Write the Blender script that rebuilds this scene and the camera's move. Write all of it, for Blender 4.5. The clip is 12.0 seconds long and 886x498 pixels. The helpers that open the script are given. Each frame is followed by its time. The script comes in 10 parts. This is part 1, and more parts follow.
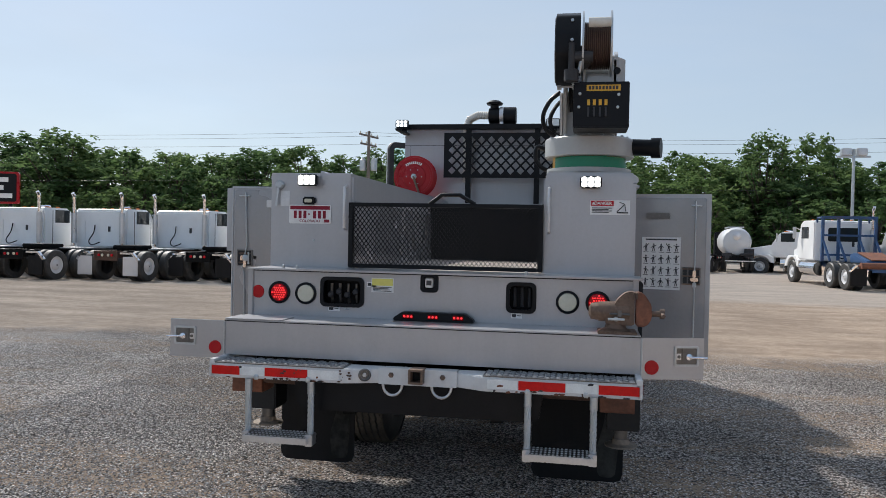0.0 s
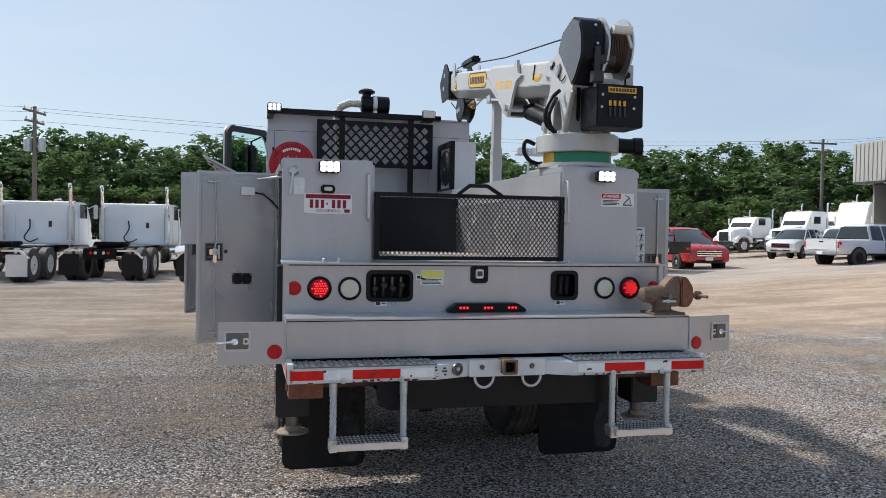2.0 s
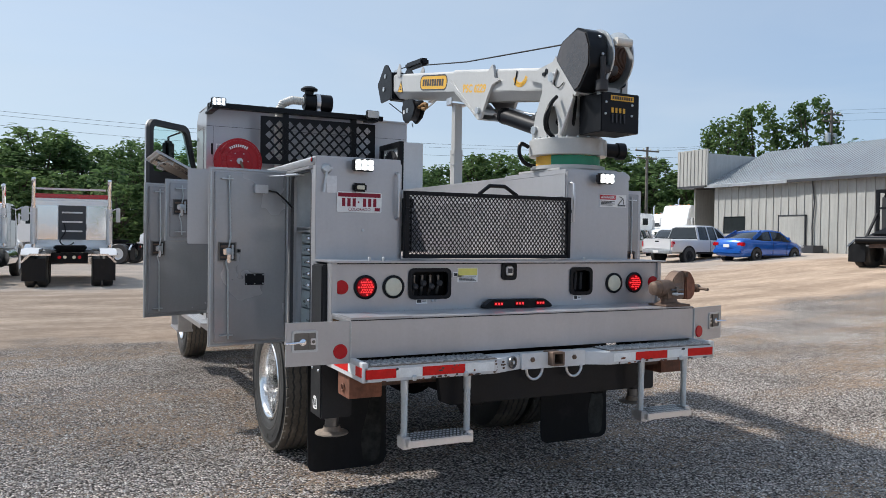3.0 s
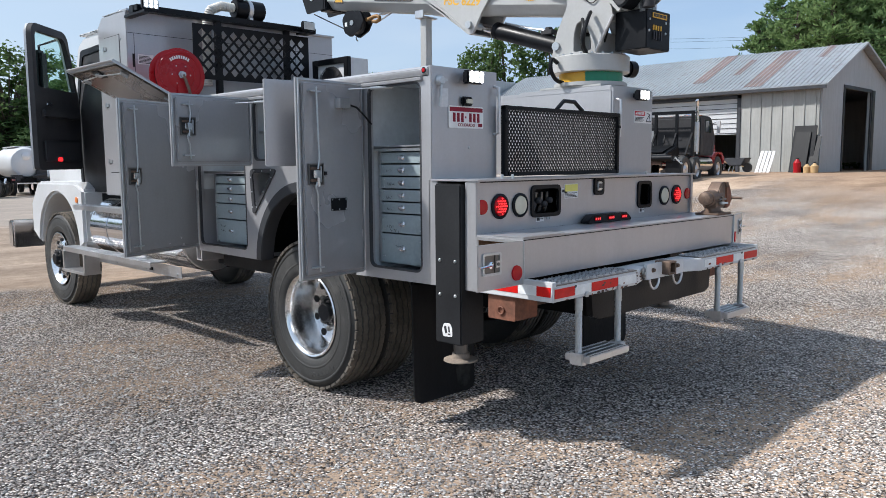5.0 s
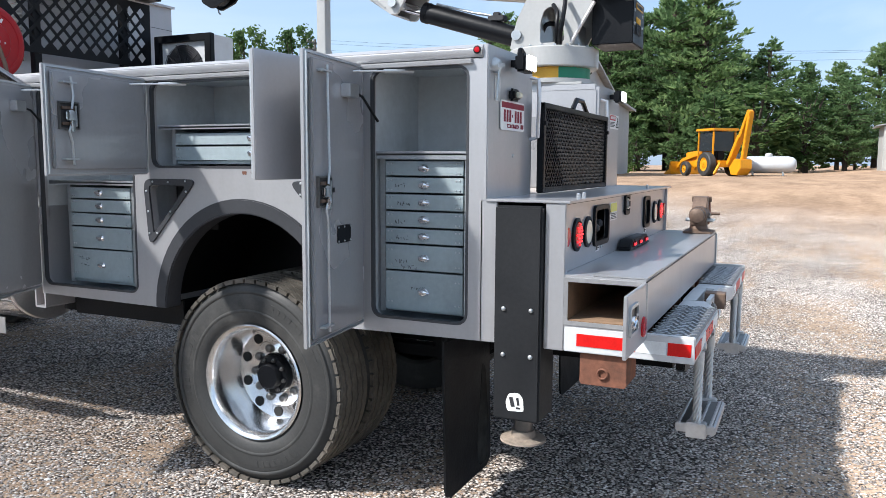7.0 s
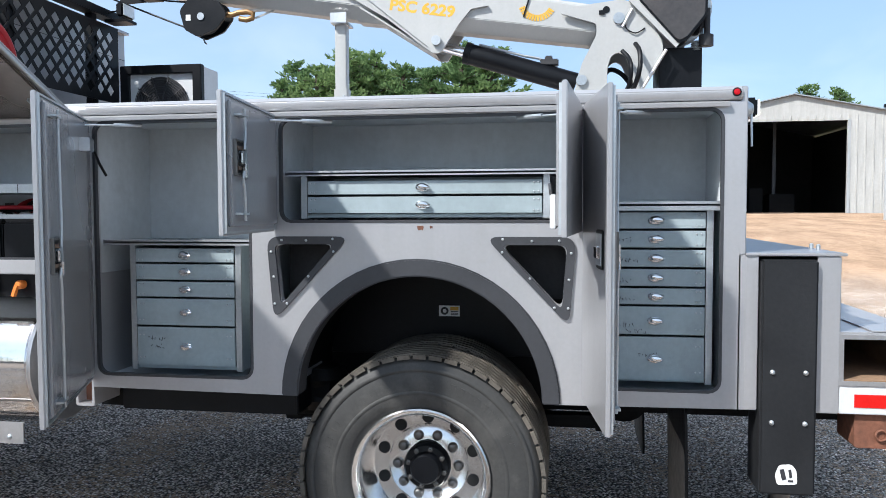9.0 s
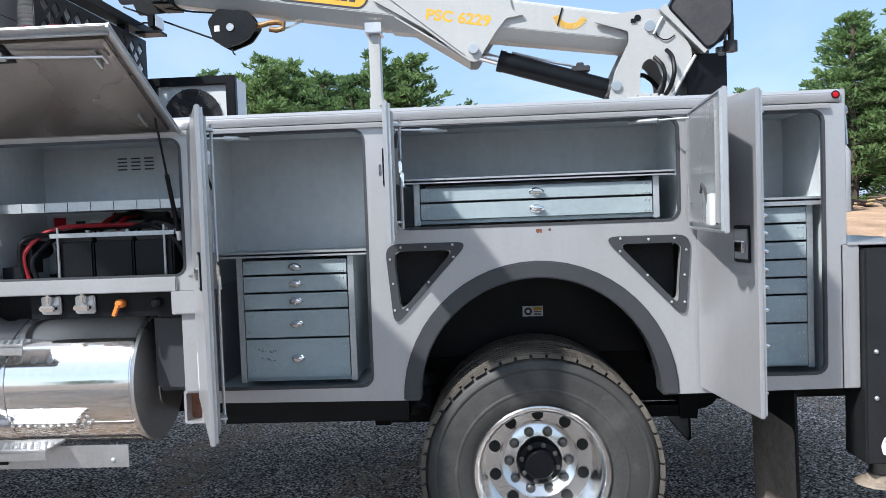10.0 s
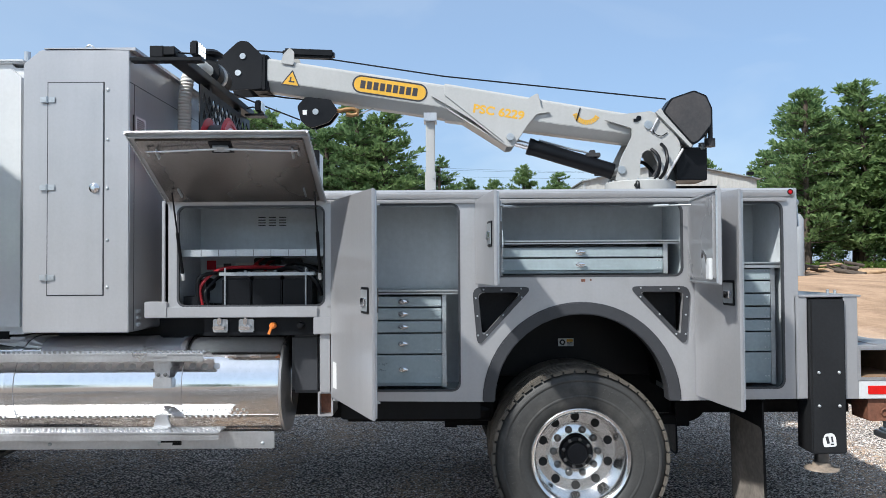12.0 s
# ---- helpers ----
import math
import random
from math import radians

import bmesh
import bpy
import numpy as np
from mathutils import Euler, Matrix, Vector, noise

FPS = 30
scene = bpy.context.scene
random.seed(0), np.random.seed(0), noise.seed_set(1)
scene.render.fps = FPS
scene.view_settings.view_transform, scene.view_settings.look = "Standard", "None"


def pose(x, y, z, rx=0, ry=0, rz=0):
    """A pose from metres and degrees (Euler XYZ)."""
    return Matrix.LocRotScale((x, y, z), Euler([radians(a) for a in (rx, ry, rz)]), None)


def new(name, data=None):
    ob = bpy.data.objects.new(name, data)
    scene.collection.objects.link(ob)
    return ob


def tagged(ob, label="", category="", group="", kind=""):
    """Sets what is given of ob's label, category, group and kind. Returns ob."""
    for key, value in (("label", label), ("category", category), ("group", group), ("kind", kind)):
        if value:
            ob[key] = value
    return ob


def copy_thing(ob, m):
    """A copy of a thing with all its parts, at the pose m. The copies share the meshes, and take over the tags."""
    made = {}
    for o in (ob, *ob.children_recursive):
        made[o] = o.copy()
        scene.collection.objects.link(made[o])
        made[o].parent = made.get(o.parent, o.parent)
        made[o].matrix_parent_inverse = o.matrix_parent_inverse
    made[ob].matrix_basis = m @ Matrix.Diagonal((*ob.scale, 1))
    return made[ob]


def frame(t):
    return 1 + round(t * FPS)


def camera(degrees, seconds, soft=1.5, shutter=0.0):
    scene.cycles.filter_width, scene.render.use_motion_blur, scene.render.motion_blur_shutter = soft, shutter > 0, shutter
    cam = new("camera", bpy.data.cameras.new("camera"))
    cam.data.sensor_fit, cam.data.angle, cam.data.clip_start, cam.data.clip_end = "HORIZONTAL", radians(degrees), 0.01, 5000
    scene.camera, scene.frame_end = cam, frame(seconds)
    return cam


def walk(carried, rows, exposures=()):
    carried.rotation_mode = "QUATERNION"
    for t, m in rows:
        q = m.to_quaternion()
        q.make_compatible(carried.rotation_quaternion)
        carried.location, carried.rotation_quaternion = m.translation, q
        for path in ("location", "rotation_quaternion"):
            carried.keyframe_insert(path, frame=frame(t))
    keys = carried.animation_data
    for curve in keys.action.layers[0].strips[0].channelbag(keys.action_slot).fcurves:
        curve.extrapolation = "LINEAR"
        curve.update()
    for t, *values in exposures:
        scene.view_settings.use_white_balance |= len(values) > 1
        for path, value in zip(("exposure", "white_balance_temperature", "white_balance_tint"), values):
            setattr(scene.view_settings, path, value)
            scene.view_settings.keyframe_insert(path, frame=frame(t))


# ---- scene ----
cam = camera(59.4, 12.0, soft=0.7)
METRES, EYE, TILT, LEAN, TURN = 12.1, 1.67, 0.0, 0.0, 10.3
ROWS = [
    (0.0, 0.0001, 0.0001, 0.0001, 0.00, -0.90, -1.16),
    (0.5, -0.0460, 0.0063, -0.0013, -5.55, -0.84, -0.77),
    (1.0, -0.0957, 0.0141, -0.0032, -11.76, -0.86, -0.89),
    (1.5, -0.1423, 0.0242, -0.0031, -18.48, -1.09, -1.24),
    (2.0, -0.1876, 0.0430, -0.0026, -24.40, -1.25, -0.91),
    (2.5, -0.2350, 0.0627, -0.0022, -31.65, -1.46, -0.52),
    (3.0, -0.2806, 0.0870, -0.0055, -36.62, -0.98, -0.81),
    (3.5, -0.3265, 0.1136, -0.0083, -40.32, -1.74, -1.33),
    (3.7, -0.3428, 0.1246, -0.0072, -42.01, -2.36, -1.24),
    (5.3, -0.3991, 0.2544, -0.0111, -57.97, -6.47, 0.14),
    (5.5, -0.3978, 0.2709, -0.0100, -59.35, -6.26, -0.27),
    (6.0, -0.3906, 0.3128, -0.0116, -63.18, -5.76, -0.57),
    (6.5, -0.3773, 0.3483, -0.0101, -69.22, -6.02, -0.18),
    (6.7, -0.3694, 0.3634, -0.0076, -71.67, -6.29, -0.30),
    (8.3, -0.3411, 0.4858, -0.0045, -86.04, -3.34, 0.21),
    (8.5, -0.3417, 0.5024, -0.0062, -87.37, -2.97, -0.15),
    (9.0, -0.3423, 0.5434, -0.0047, -91.28, -2.81, 0.17),
    (9.5, -0.3387, 0.5830, -0.0045, -94.33, -2.83, 1.24),
    (10.0, -0.3449, 0.6136, -0.0038, -97.42, -2.49, 2.08),
    (10.5, -0.3632, 0.6389, -0.0029, -101.51, -2.06, 1.97),
    (11.0, -0.3904, 0.6488, -0.0031, -100.88, -0.87, 0.66),
    (11.5, -0.4175, 0.6627, -0.0028, -99.34, 0.68, 0.36),
    (12.0, -0.4422, 0.6799, -0.0038, -100.13, 1.38, 0.34),
]
STOPS = [(0.0, 0.11, 6480, 10), (2.5, 0.26, 6400, 10), (3.5, 0.25, 6340, 10), (5.5, 0.45, 6230, 10), (6.5, 0.64, 6240, 10), (8.5, 0.76, 6220, 9), (9.5, 0.75, 6120, 9), (10.5, 0.68, 6180, 9), (11.0, 0.58, 6240, 9), (12.0, 0.44, 6200, 8)]
walk(cam, [(t, pose(0.90, -4.185, EYE, TILT, LEAN, TURN) @ pose(METRES * x, METRES * y, METRES * z, 90 + pitch, roll, yaw)) for t, x, y, z, yaw, pitch, roll in ROWS], STOPS)

# ---- daylight: hazy morning sun from the front left of the truck ----
SUN_FALL = Vector((0.70, -0.66, -1.0)).normalized()
world = bpy.data.worlds.new("world")
scene.world = world
world.use_nodes = True
wn = world.node_tree
sky = wn.nodes.new("ShaderNodeTexSky")
sky.sky_type = 'NISHITA'
sky.sun_disc = False
sky.sun_elevation = math.asin(-SUN_FALL.z)
sky.sun_rotation = math.atan2(-SUN_FALL.x, -SUN_FALL.y)
sky.air_density, sky.dust_density, sky.ozone_density = 1.0, 0.9, 2.4
clear = wn.nodes["Background"]
clear.inputs[1].default_value = 0.132
wn.links.new(sky.outputs[0], clear.inputs[0])
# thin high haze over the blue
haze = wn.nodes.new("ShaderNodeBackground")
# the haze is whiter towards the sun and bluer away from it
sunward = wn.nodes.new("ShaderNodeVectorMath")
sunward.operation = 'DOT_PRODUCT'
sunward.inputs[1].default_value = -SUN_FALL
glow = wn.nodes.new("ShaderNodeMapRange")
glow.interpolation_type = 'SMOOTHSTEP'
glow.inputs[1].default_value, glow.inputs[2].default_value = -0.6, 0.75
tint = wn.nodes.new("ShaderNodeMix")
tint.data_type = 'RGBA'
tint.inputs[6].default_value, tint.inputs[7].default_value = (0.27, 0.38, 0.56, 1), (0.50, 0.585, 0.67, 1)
veil = wn.nodes.new("ShaderNodeTexNoise")
veil.inputs["Scale"].default_value, veil.inputs["Detail"].default_value = 1.6, 5.0
stretch = wn.nodes.new("ShaderNodeMapping")
stretch.inputs["Scale"].default_value = (1.0, 1.0, 3.5)
coord = wn.nodes.new("ShaderNodeTexCoord")
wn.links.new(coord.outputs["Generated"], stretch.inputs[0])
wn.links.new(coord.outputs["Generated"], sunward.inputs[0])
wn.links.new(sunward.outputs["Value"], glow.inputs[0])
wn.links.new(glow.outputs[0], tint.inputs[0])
# faint drawn-out cirrus
drift = wn.nodes.new("ShaderNodeMapping")
drift.inputs["Scale"].default_value, drift.inputs["Rotation"].default_value = (0.8, 2.0, 5.0), (0.3, 0.2, 0.6)
cirrus = wn.nodes.new("ShaderNodeTexNoise")
cirrus.inputs["Scale"].default_value, cirrus.inputs["Detail"].default_value, cirrus.inputs["Distortion"].default_value = 1.7, 8.0, 0.7
thin = wn.nodes.new("ShaderNodeMapRange")
for i, v in ((1, 0.48), (2, 0.76), (3, 0.0), (4, 0.5)):
    thin.inputs[i].default_value = v
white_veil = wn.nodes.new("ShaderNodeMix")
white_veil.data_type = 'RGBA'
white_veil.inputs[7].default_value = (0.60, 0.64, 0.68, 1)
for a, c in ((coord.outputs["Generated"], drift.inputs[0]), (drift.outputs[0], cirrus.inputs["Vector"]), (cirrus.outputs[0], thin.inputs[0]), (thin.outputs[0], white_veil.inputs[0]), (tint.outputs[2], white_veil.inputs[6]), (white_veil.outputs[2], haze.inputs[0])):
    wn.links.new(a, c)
wn.links.new(stretch.outputs[0], veil.inputs["Vector"])
amount = wn.nodes.new("ShaderNodeMapRange")
for i, v in ((1, 0.35), (2, 0.68), (3, 0.54), (4, 0.76)):
    amount.inputs[i].default_value = v
wn.links.new(veil.outputs[0], amount.inputs[0])
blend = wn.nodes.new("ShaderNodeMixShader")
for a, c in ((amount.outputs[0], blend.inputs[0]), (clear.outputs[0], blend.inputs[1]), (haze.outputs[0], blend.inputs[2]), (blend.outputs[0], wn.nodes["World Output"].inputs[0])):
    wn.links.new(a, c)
sun_data = bpy.data.lights.new("sun", 'SUN')
sun_data.energy, sun_data.angle, sun_data.color = 4.2, radians(2.2), (1.0, 0.955, 0.895)
sun = new("sun", sun_data)
sun.rotation_euler = SUN_FALL.to_track_quat("-Z", "Y").to_euler()

# ---- materials ----
def nd(nt, kind, **kw):
    n = nt.nodes.new(kind)
    for k, v in kw.items():
        n.inputs[k].default_value = v
    return n


def noise_tex(nt, vec, scale, detail=3.0, rough=0.55):
    n = nd(nt, "ShaderNodeTexNoise", Scale=scale, Detail=detail, Roughness=rough)
    nt.links.new(vec, n.inputs["Vector"])
    return n.outputs["Fac"]


def ramp(nt, fac, stops):
    r = nt.nodes.new("ShaderNodeValToRGB")
    el = r.color_ramp.elements
    while len(el) < len(stops):
        el.new(0.5)
    for e, (p, c) in zip(el, stops):
        e.position = p
        e.color = c if len(c) == 4 else (*c, 1.0)
    nt.links.new(fac, r.inputs[0])
    return r.outputs[0]


def mixc(nt, fac, a, b, how='MIX'):
    m = nt.nodes.new("ShaderNodeMix")
    m.data_type = 'RGBA'
    m.blend_type = how
    for sock, v in ((m.inputs[0], fac), (m.inputs[6], a), (m.inputs[7], b)):
        if isinstance(v, (int, float)):
            sock.default_value = v
        elif isinstance(v, tuple):
            sock.default_value = v if len(v) == 4 else (*v, 1.0)
        else:
            nt.links.new(v, sock)
    return m.outputs[2]


def shade(c, f):
    return tuple(min(1.0, v * f) for v in c[:3])


def mat(name, col, rough=0.5, metal=0.0, var=0.12, big=1.3, fine=40.0, bump=0.02, dirt=None, dirt_amt=0.0, emit=0.0, coat=0.0, per_object=0.0, spec=0.5, streak=0.0):
    """A surface with broad blotches, fine grain, slight relief and, if wished, dirt in patches."""
    m = bpy.data.materials.new(name)
    m.use_nodes = True
    nt = m.node_tree
    bs = nt.nodes["Principled BSDF"]
    geo = nt.nodes.new("ShaderNodeNewGeometry")
    pos = geo.outputs["Position"]
    f1 = noise_tex(nt, pos, big, 4.0)
    f2 = noise_tex(nt, pos, fine, 3.0)
    c = ramp(nt, f1, [(0.3, shade(col, 1 - var)), (0.7, shade(col, 1 + var))])
    g = ramp(nt, f2, [(0.3, (1 - var * 0.7,) * 3), (0.7, (1 + var * 0.35,) * 3)])
    c = mixc(nt, 1.0, c, g, 'MULTIPLY')
    if streak:
        mp = nd(nt, "ShaderNodeMapping", Scale=(7.0, 7.0, 0.6))
        nt.links.new(pos, mp.inputs[0])
        f4 = noise_tex(nt, mp.outputs[0], 1.0, 6.0, 0.7)
        c = mixc(nt, 1.0, c, ramp(nt, f4, [(0.35, (1 - streak, 1 - streak, 1 - streak * 1.1)), (0.62, (1.02,) * 3)]), 'MULTIPLY')
        smudge = noise_tex(nt, pos, 9.0, 6.0, 0.75)
        c = mixc(nt, 1.0, c, ramp(nt, smudge, [(0.62, (1.0,) * 3), (0.74, (1 - streak * 1.3,) * 3)]), 'MULTIPLY')
    if per_object:
        oi = nt.nodes.new("ShaderNodeObjectInfo")
        k = ramp(nt, oi.outputs["Random"], [(0.0, (1 - per_object,) * 3), (1.0, (1.0,) * 3)])
        c = mixc(nt, 1.0, c, k, 'MULTIPLY')
    if dirt:
        f3 = noise_tex(nt, pos, 3.1, 6.0, 0.65)
        k = ramp(nt, f3, [(0.62 - 0.25 * dirt_amt, (0, 0, 0)), (0.74, (dirt_amt,) * 3)])
        c = mixc(nt, k, c, dirt)
    nt.links.new(c, bs.inputs["Base Color"])
    bs.inputs["Metallic"].default_value = metal
    r = nd(nt, "ShaderNodeMapRange", **{"From Min": 0.3, "From Max": 0.7, "To Min": max(0.02, rough * 0.8), "To Max": min(1.0, rough * 1.25)})
    nt.links.new(f1, r.inputs[0])
    nt.links.new(r.outputs[0], bs.inputs["Roughness"])
    bs.inputs["Specular IOR Level"].default_value = spec
    if coat:
        bs.inputs["Coat Weight"].default_value = coat
        bs.inputs["Coat Roughness"].default_value = 0.08
    if bump:
        b = nd(nt, "ShaderNodeBump", Strength=0.35, Distance=bump)
        nt.links.new(f2, b.inputs["Height"])
        nt.links.new(b.outputs[0], bs.inputs["Normal"])
    if emit:
        bs.inputs["Emission Color"].default_value = (*col[:3], 1)
        bs.inputs["Emission Strength"].default_value = emit
    return m


M = {}
M["body"] = mat("silver_grey_paint", (0.44, 0.44, 0.455), 0.36, 0.5, 0.04, 0.9, 60, 0.001, (0.25, 0.23, 0.2), 0.12, coat=0.25, streak=0.03)
M["inner"] = mat("grey_blue_liner_paint", (0.54, 0.575, 0.60), 0.5, 0.0, 0.09, 1.8, 30, 0.002, (0.13, 0.13, 0.13), 0.2, streak=0.04)
M["doorskin"] = mat("door_inner_paint", (0.35, 0.35, 0.362), 0.26, 0.35, 0.05, 1.1, 50, 0.001, (0.2, 0.19, 0.18), 0.12, coat=0.4, streak=0.03)
M["stainless"] = mat("brushed_stainless_skin", (0.25, 0.222, 0.205), 0.26, 0.92, 0.06, 1.2, 60, 0.0008, (0.2, 0.17, 0.15), 0.15, streak=0.05)
M["drawer"] = mat("slate_drawer_enamel", (0.32, 0.385, 0.41), 0.42, 0.05, 0.10, 2.2, 45, 0.002, (0.1, 0.11, 0.11), 0.25, streak=0.06)
M["galv"] = mat("galvanised_steel", (0.50, 0.53, 0.55), 0.38, 0.75, 0.12, 4, 80, 0.002)
M["white"] = mat("white_truck_paint", (0.60, 0.61, 0.62), 0.35, 0.0, 0.05, 1.5, 40, 0.001, (0.4, 0.37, 0.33), 0.15, coat=0.3)
M["fleetwhite"] = mat("clean_white_cab_paint", (0.80, 0.815, 0.82), 0.35, 0.0, 0.04, 1.5, 40, 0.001, (0.5, 0.48, 0.45), 0.12, coat=0.3)
M["crane"] = mat("pale_grey_crane_paint", (0.43, 0.43, 0.42), 0.36, 0.05, 0.05, 1.2, 50, 0.001, (0.36, 0.33, 0.29), 0.2, coat=0.2, streak=0.03)
M["black"] = mat("black_powder_coat", (0.005, 0.0058, 0.008), 0.40, 0.0, 0.2, 2.5, 60, 0.002, (0.05, 0.05, 0.05), 0.10, spec=0.22, streak=0.18)
M["chassis"] = mat("dusty_chassis_black", (0.006, 0.0062, 0.007), 0.6, 0.0, 0.25, 2.0, 25, 0.004, (0.035, 0.03, 0.026), 0.18, spec=0.12)
M["jackblack"] = mat("sun_faded_black_paint", (0.016, 0.017, 0.019), 0.5, 0.0, 0.2, 2.5, 60, 0.002, (0.07, 0.065, 0.06), 0.2, spec=0.3)
M["rubber"] = mat("tyre_rubber", (0.048, 0.048, 0.047), 0.52, 0.0, 0.15, 3, 70, 0.003, (0.17, 0.163, 0.15), 0.45, spec=0.3)
M["tread"] = mat("dusty_tread_rubber", (0.105, 0.095, 0.082), 0.85, 0.0, 0.25, 3, 60, 0.004, (0.28, 0.235, 0.19), 0.65, spec=0.15)
M["ladder"] = mat("faded_green_fibreglass", (0.17, 0.27, 0.16), 0.6, 0.0, 0.12, 3, 40, 0.0)
M["flap"] = mat("mudflap_rubber", (0.009, 0.0095, 0.011), 0.5, 0.0, 0.2, 3, 50, 0.004, (0.08, 0.07, 0.06), 0.16, spec=0.2, streak=0.25)
M["polytank"] = mat("translucent_white_plastic", (0.50, 0.52, 0.53), 0.5, 0.0, 0.08, 1.2, 20, 0.0, (0.4, 0.37, 0.3), 0.2, streak=0.12)
M["buckettan"] = mat("tan_plastic", (0.50, 0.33, 0.16), 0.5, 0.0, 0.1, 5, 40, 0.0)
M["trim"] = mat("dark_grey_trim", (0.042, 0.044, 0.05), 0.45, 0.0, 0.12, 2.5, 50, 0.002)
M["poly"] = mat("polished_aluminium", (0.86, 0.86, 0.87), 0.09, 1.0, 0.04, 2, 30, 0.0006)
M["wheelalu"] = mat("polished_wheel_aluminium", (0.80, 0.80, 0.80), 0.19, 1.0, 0.08, 6, 60, 0.001, (0.55, 0.52, 0.48), 0.2)
M["alu"] = mat("satin_aluminium", (0.62, 0.62, 0.63), 0.33, 0.9, 0.10, 3, 60, 0.002, (0.3, 0.28, 0.25), 0.25)
M["chrome"] = mat("chrome", (0.8, 0.8, 0.82), 0.12, 1.0, 0.05, 5, 60, 0.0)
M["rust"] = mat("brown_rusted_steel", (0.21, 0.085, 0.05), 0.75, 0.1, 0.35, 5, 40, 0.006, (0.08, 0.045, 0.03), 0.5)
M["cast"] = mat("brown_cast_iron", (0.17, 0.115, 0.085), 0.6, 0.35, 0.3, 6, 60, 0.004, (0.09, 0.055, 0.04), 0.4)
M["redlens"] = mat("red_lens", (0.42, 0.006, 0.012), 0.16, 0.0, 0.1, 9, 90, 0.0, spec=0.3)
M["redlit"] = mat("lit_red_diode", (1.0, 0.03, 0.035), 0.3, 0.0, 0.0, 9, 90, 0.0, emit=1.0)
M["cream"] = mat("cream_lens", (0.62, 0.59, 0.47), 0.22, 0.0, 0.06, 9, 90, 0.0, coat=0.6)
M["lamp"] = mat("lit_work_lamp", (1.0, 0.98, 0.92), 0.3, 0.0, 0.0, 9, 90, 0.0, emit=1.9)
M["ledoff"] = mat("clear_lamp_lens", (0.75, 0.77, 0.76), 0.12, 0.2, 0.1, 30, 90, 0.0)
M["tapered"] = mat("red_reflective_tape", (0.60, 0.012, 0.010), 0.35, 0.0, 0.12, 20, 120, 0.0, spec=0.2)
M["tapewhite"] = mat("white_reflective_tape", (0.74, 0.76, 0.76), 0.35, 0.0, 0.08, 20, 120, 0.0)
M["yellow"] = mat("yellow_marking", (0.68, 0.38, 0.035), 0.45, 0.0, 0.06, 9, 60, 0.0)
M["paleyellow"] = mat("pale_yellow_print", (0.72, 0.66, 0.16), 0.45, 0.0, 0.06, 9, 60, 0.0)
M["dust"] = mat("caked_road_dust", (0.24, 0.215, 0.19), 0.95, 0.0, 0.3, 4, 30, 0.004, (0.10, 0.09, 0.08), 0.4, spec=0.1)
# glossy black with the brown reflection of the ground put into its colour
M["gloss"] = mat("glossy_black_ground_reflection", (0.05, 0.042, 0.038), 0.22, 0.0, 0.25, 3, 40, 0.001, (0.10, 0.075, 0.06), 0.3, coat=0.5)
M["mudsmear"] = mat("thin_dried_mud", (0.035, 0.036, 0.035), 0.9, 0.0, 0.5, 9, 30, 0.002, (0.11, 0.105, 0.095), 0.7, spec=0.1, streak=0.4)
M["brass"] = mat("worn_brass_paint", (0.27, 0.15, 0.055), 0.5, 0.3, 0.25, 9, 60, 0.002)
M["roofrust"] = mat("rust_stained_roofing", (0.20, 0.135, 0.12), 0.6, 0.2, 0.3, 1.2, 9, 0.004, (0.36, 0.36, 0.36), 0.5)
M["green"] = mat("green_marking", (0.012, 0.22, 0.12), 0.4, 0.0, 0.06, 9, 60, 0.0)
M["ink"] = mat("dark_ink", (0.03, 0.03, 0.035), 0.5, 0.0, 0.0, 9, 60, 0.0)
M["inkred"] = mat("red_ink", (0.50, 0.012, 0.03), 0.45, 0.0, 0.05, 9, 60, 0.0, spec=0.25)
M["maroon"] = mat("maroon_ink", (0.22, 0.012, 0.03), 0.45, 0.0, 0.05, 9, 60, 0.0, spec=0.25)
M["paper"] = mat("white_sticker", (0.74, 0.74, 0.73), 0.4, 0.0, 0.05, 12, 60, 0.0)
M["reelred"] = mat("red_reel_enamel", (0.34, 0.006, 0.011), 0.3, 0.0, 0.08, 4, 60, 0.0, spec=0.35)
M["cablered"] = mat("red_cable", (0.34, 0.012, 0.02), 0.45, 0.0, 0.1, 9, 60, 0.0)
M["orange"] = mat("orange_key_plastic", (0.75, 0.22, 0.04), 0.45, 0.0, 0.1, 9, 60, 0.0)
M["hosewhite"] = mat("ribbed_white_hose", (0.62, 0.60, 0.55), 0.5, 0.0, 0.08, 9, 60, 0.0)
M["bumper"] = mat("chipped_white_bumper_paint", (0.60, 0.61, 0.62), 0.4, 0.0, 0.06, 2.5, 50, 0.001, (0.3, 0.27, 0.24), 0.22, coat=0.15, streak=0.04)
M["nutsteel"] = mat("dark_plated_nut_steel", (0.16, 0.155, 0.15), 0.35, 0.85, 0.15, 9, 60, 0.001)
M["footplate"] = mat("muddy_foot_steel", (0.27, 0.22, 0.175), 0.8, 0.1, 0.3, 9, 50, 0.004, (0.10, 0.065, 0.045), 0.5)
# plywood tone halved to put the shade inside the tail box into it
M["plyshade"] = mat("dirty_shaded_plywood", (0.22, 0.14, 0.085), 0.8, 0.0, 0.25, 4, 30, 0.004, (0.08, 0.06, 0.045), 0.5)
M["bedfloor"] = mat("dusty_scuffed_bed_floor", (0.44, 0.39, 0.355), 0.7, 0.0, 0.2, 3, 30, 0.002, (0.2, 0.16, 0.13), 0.3)
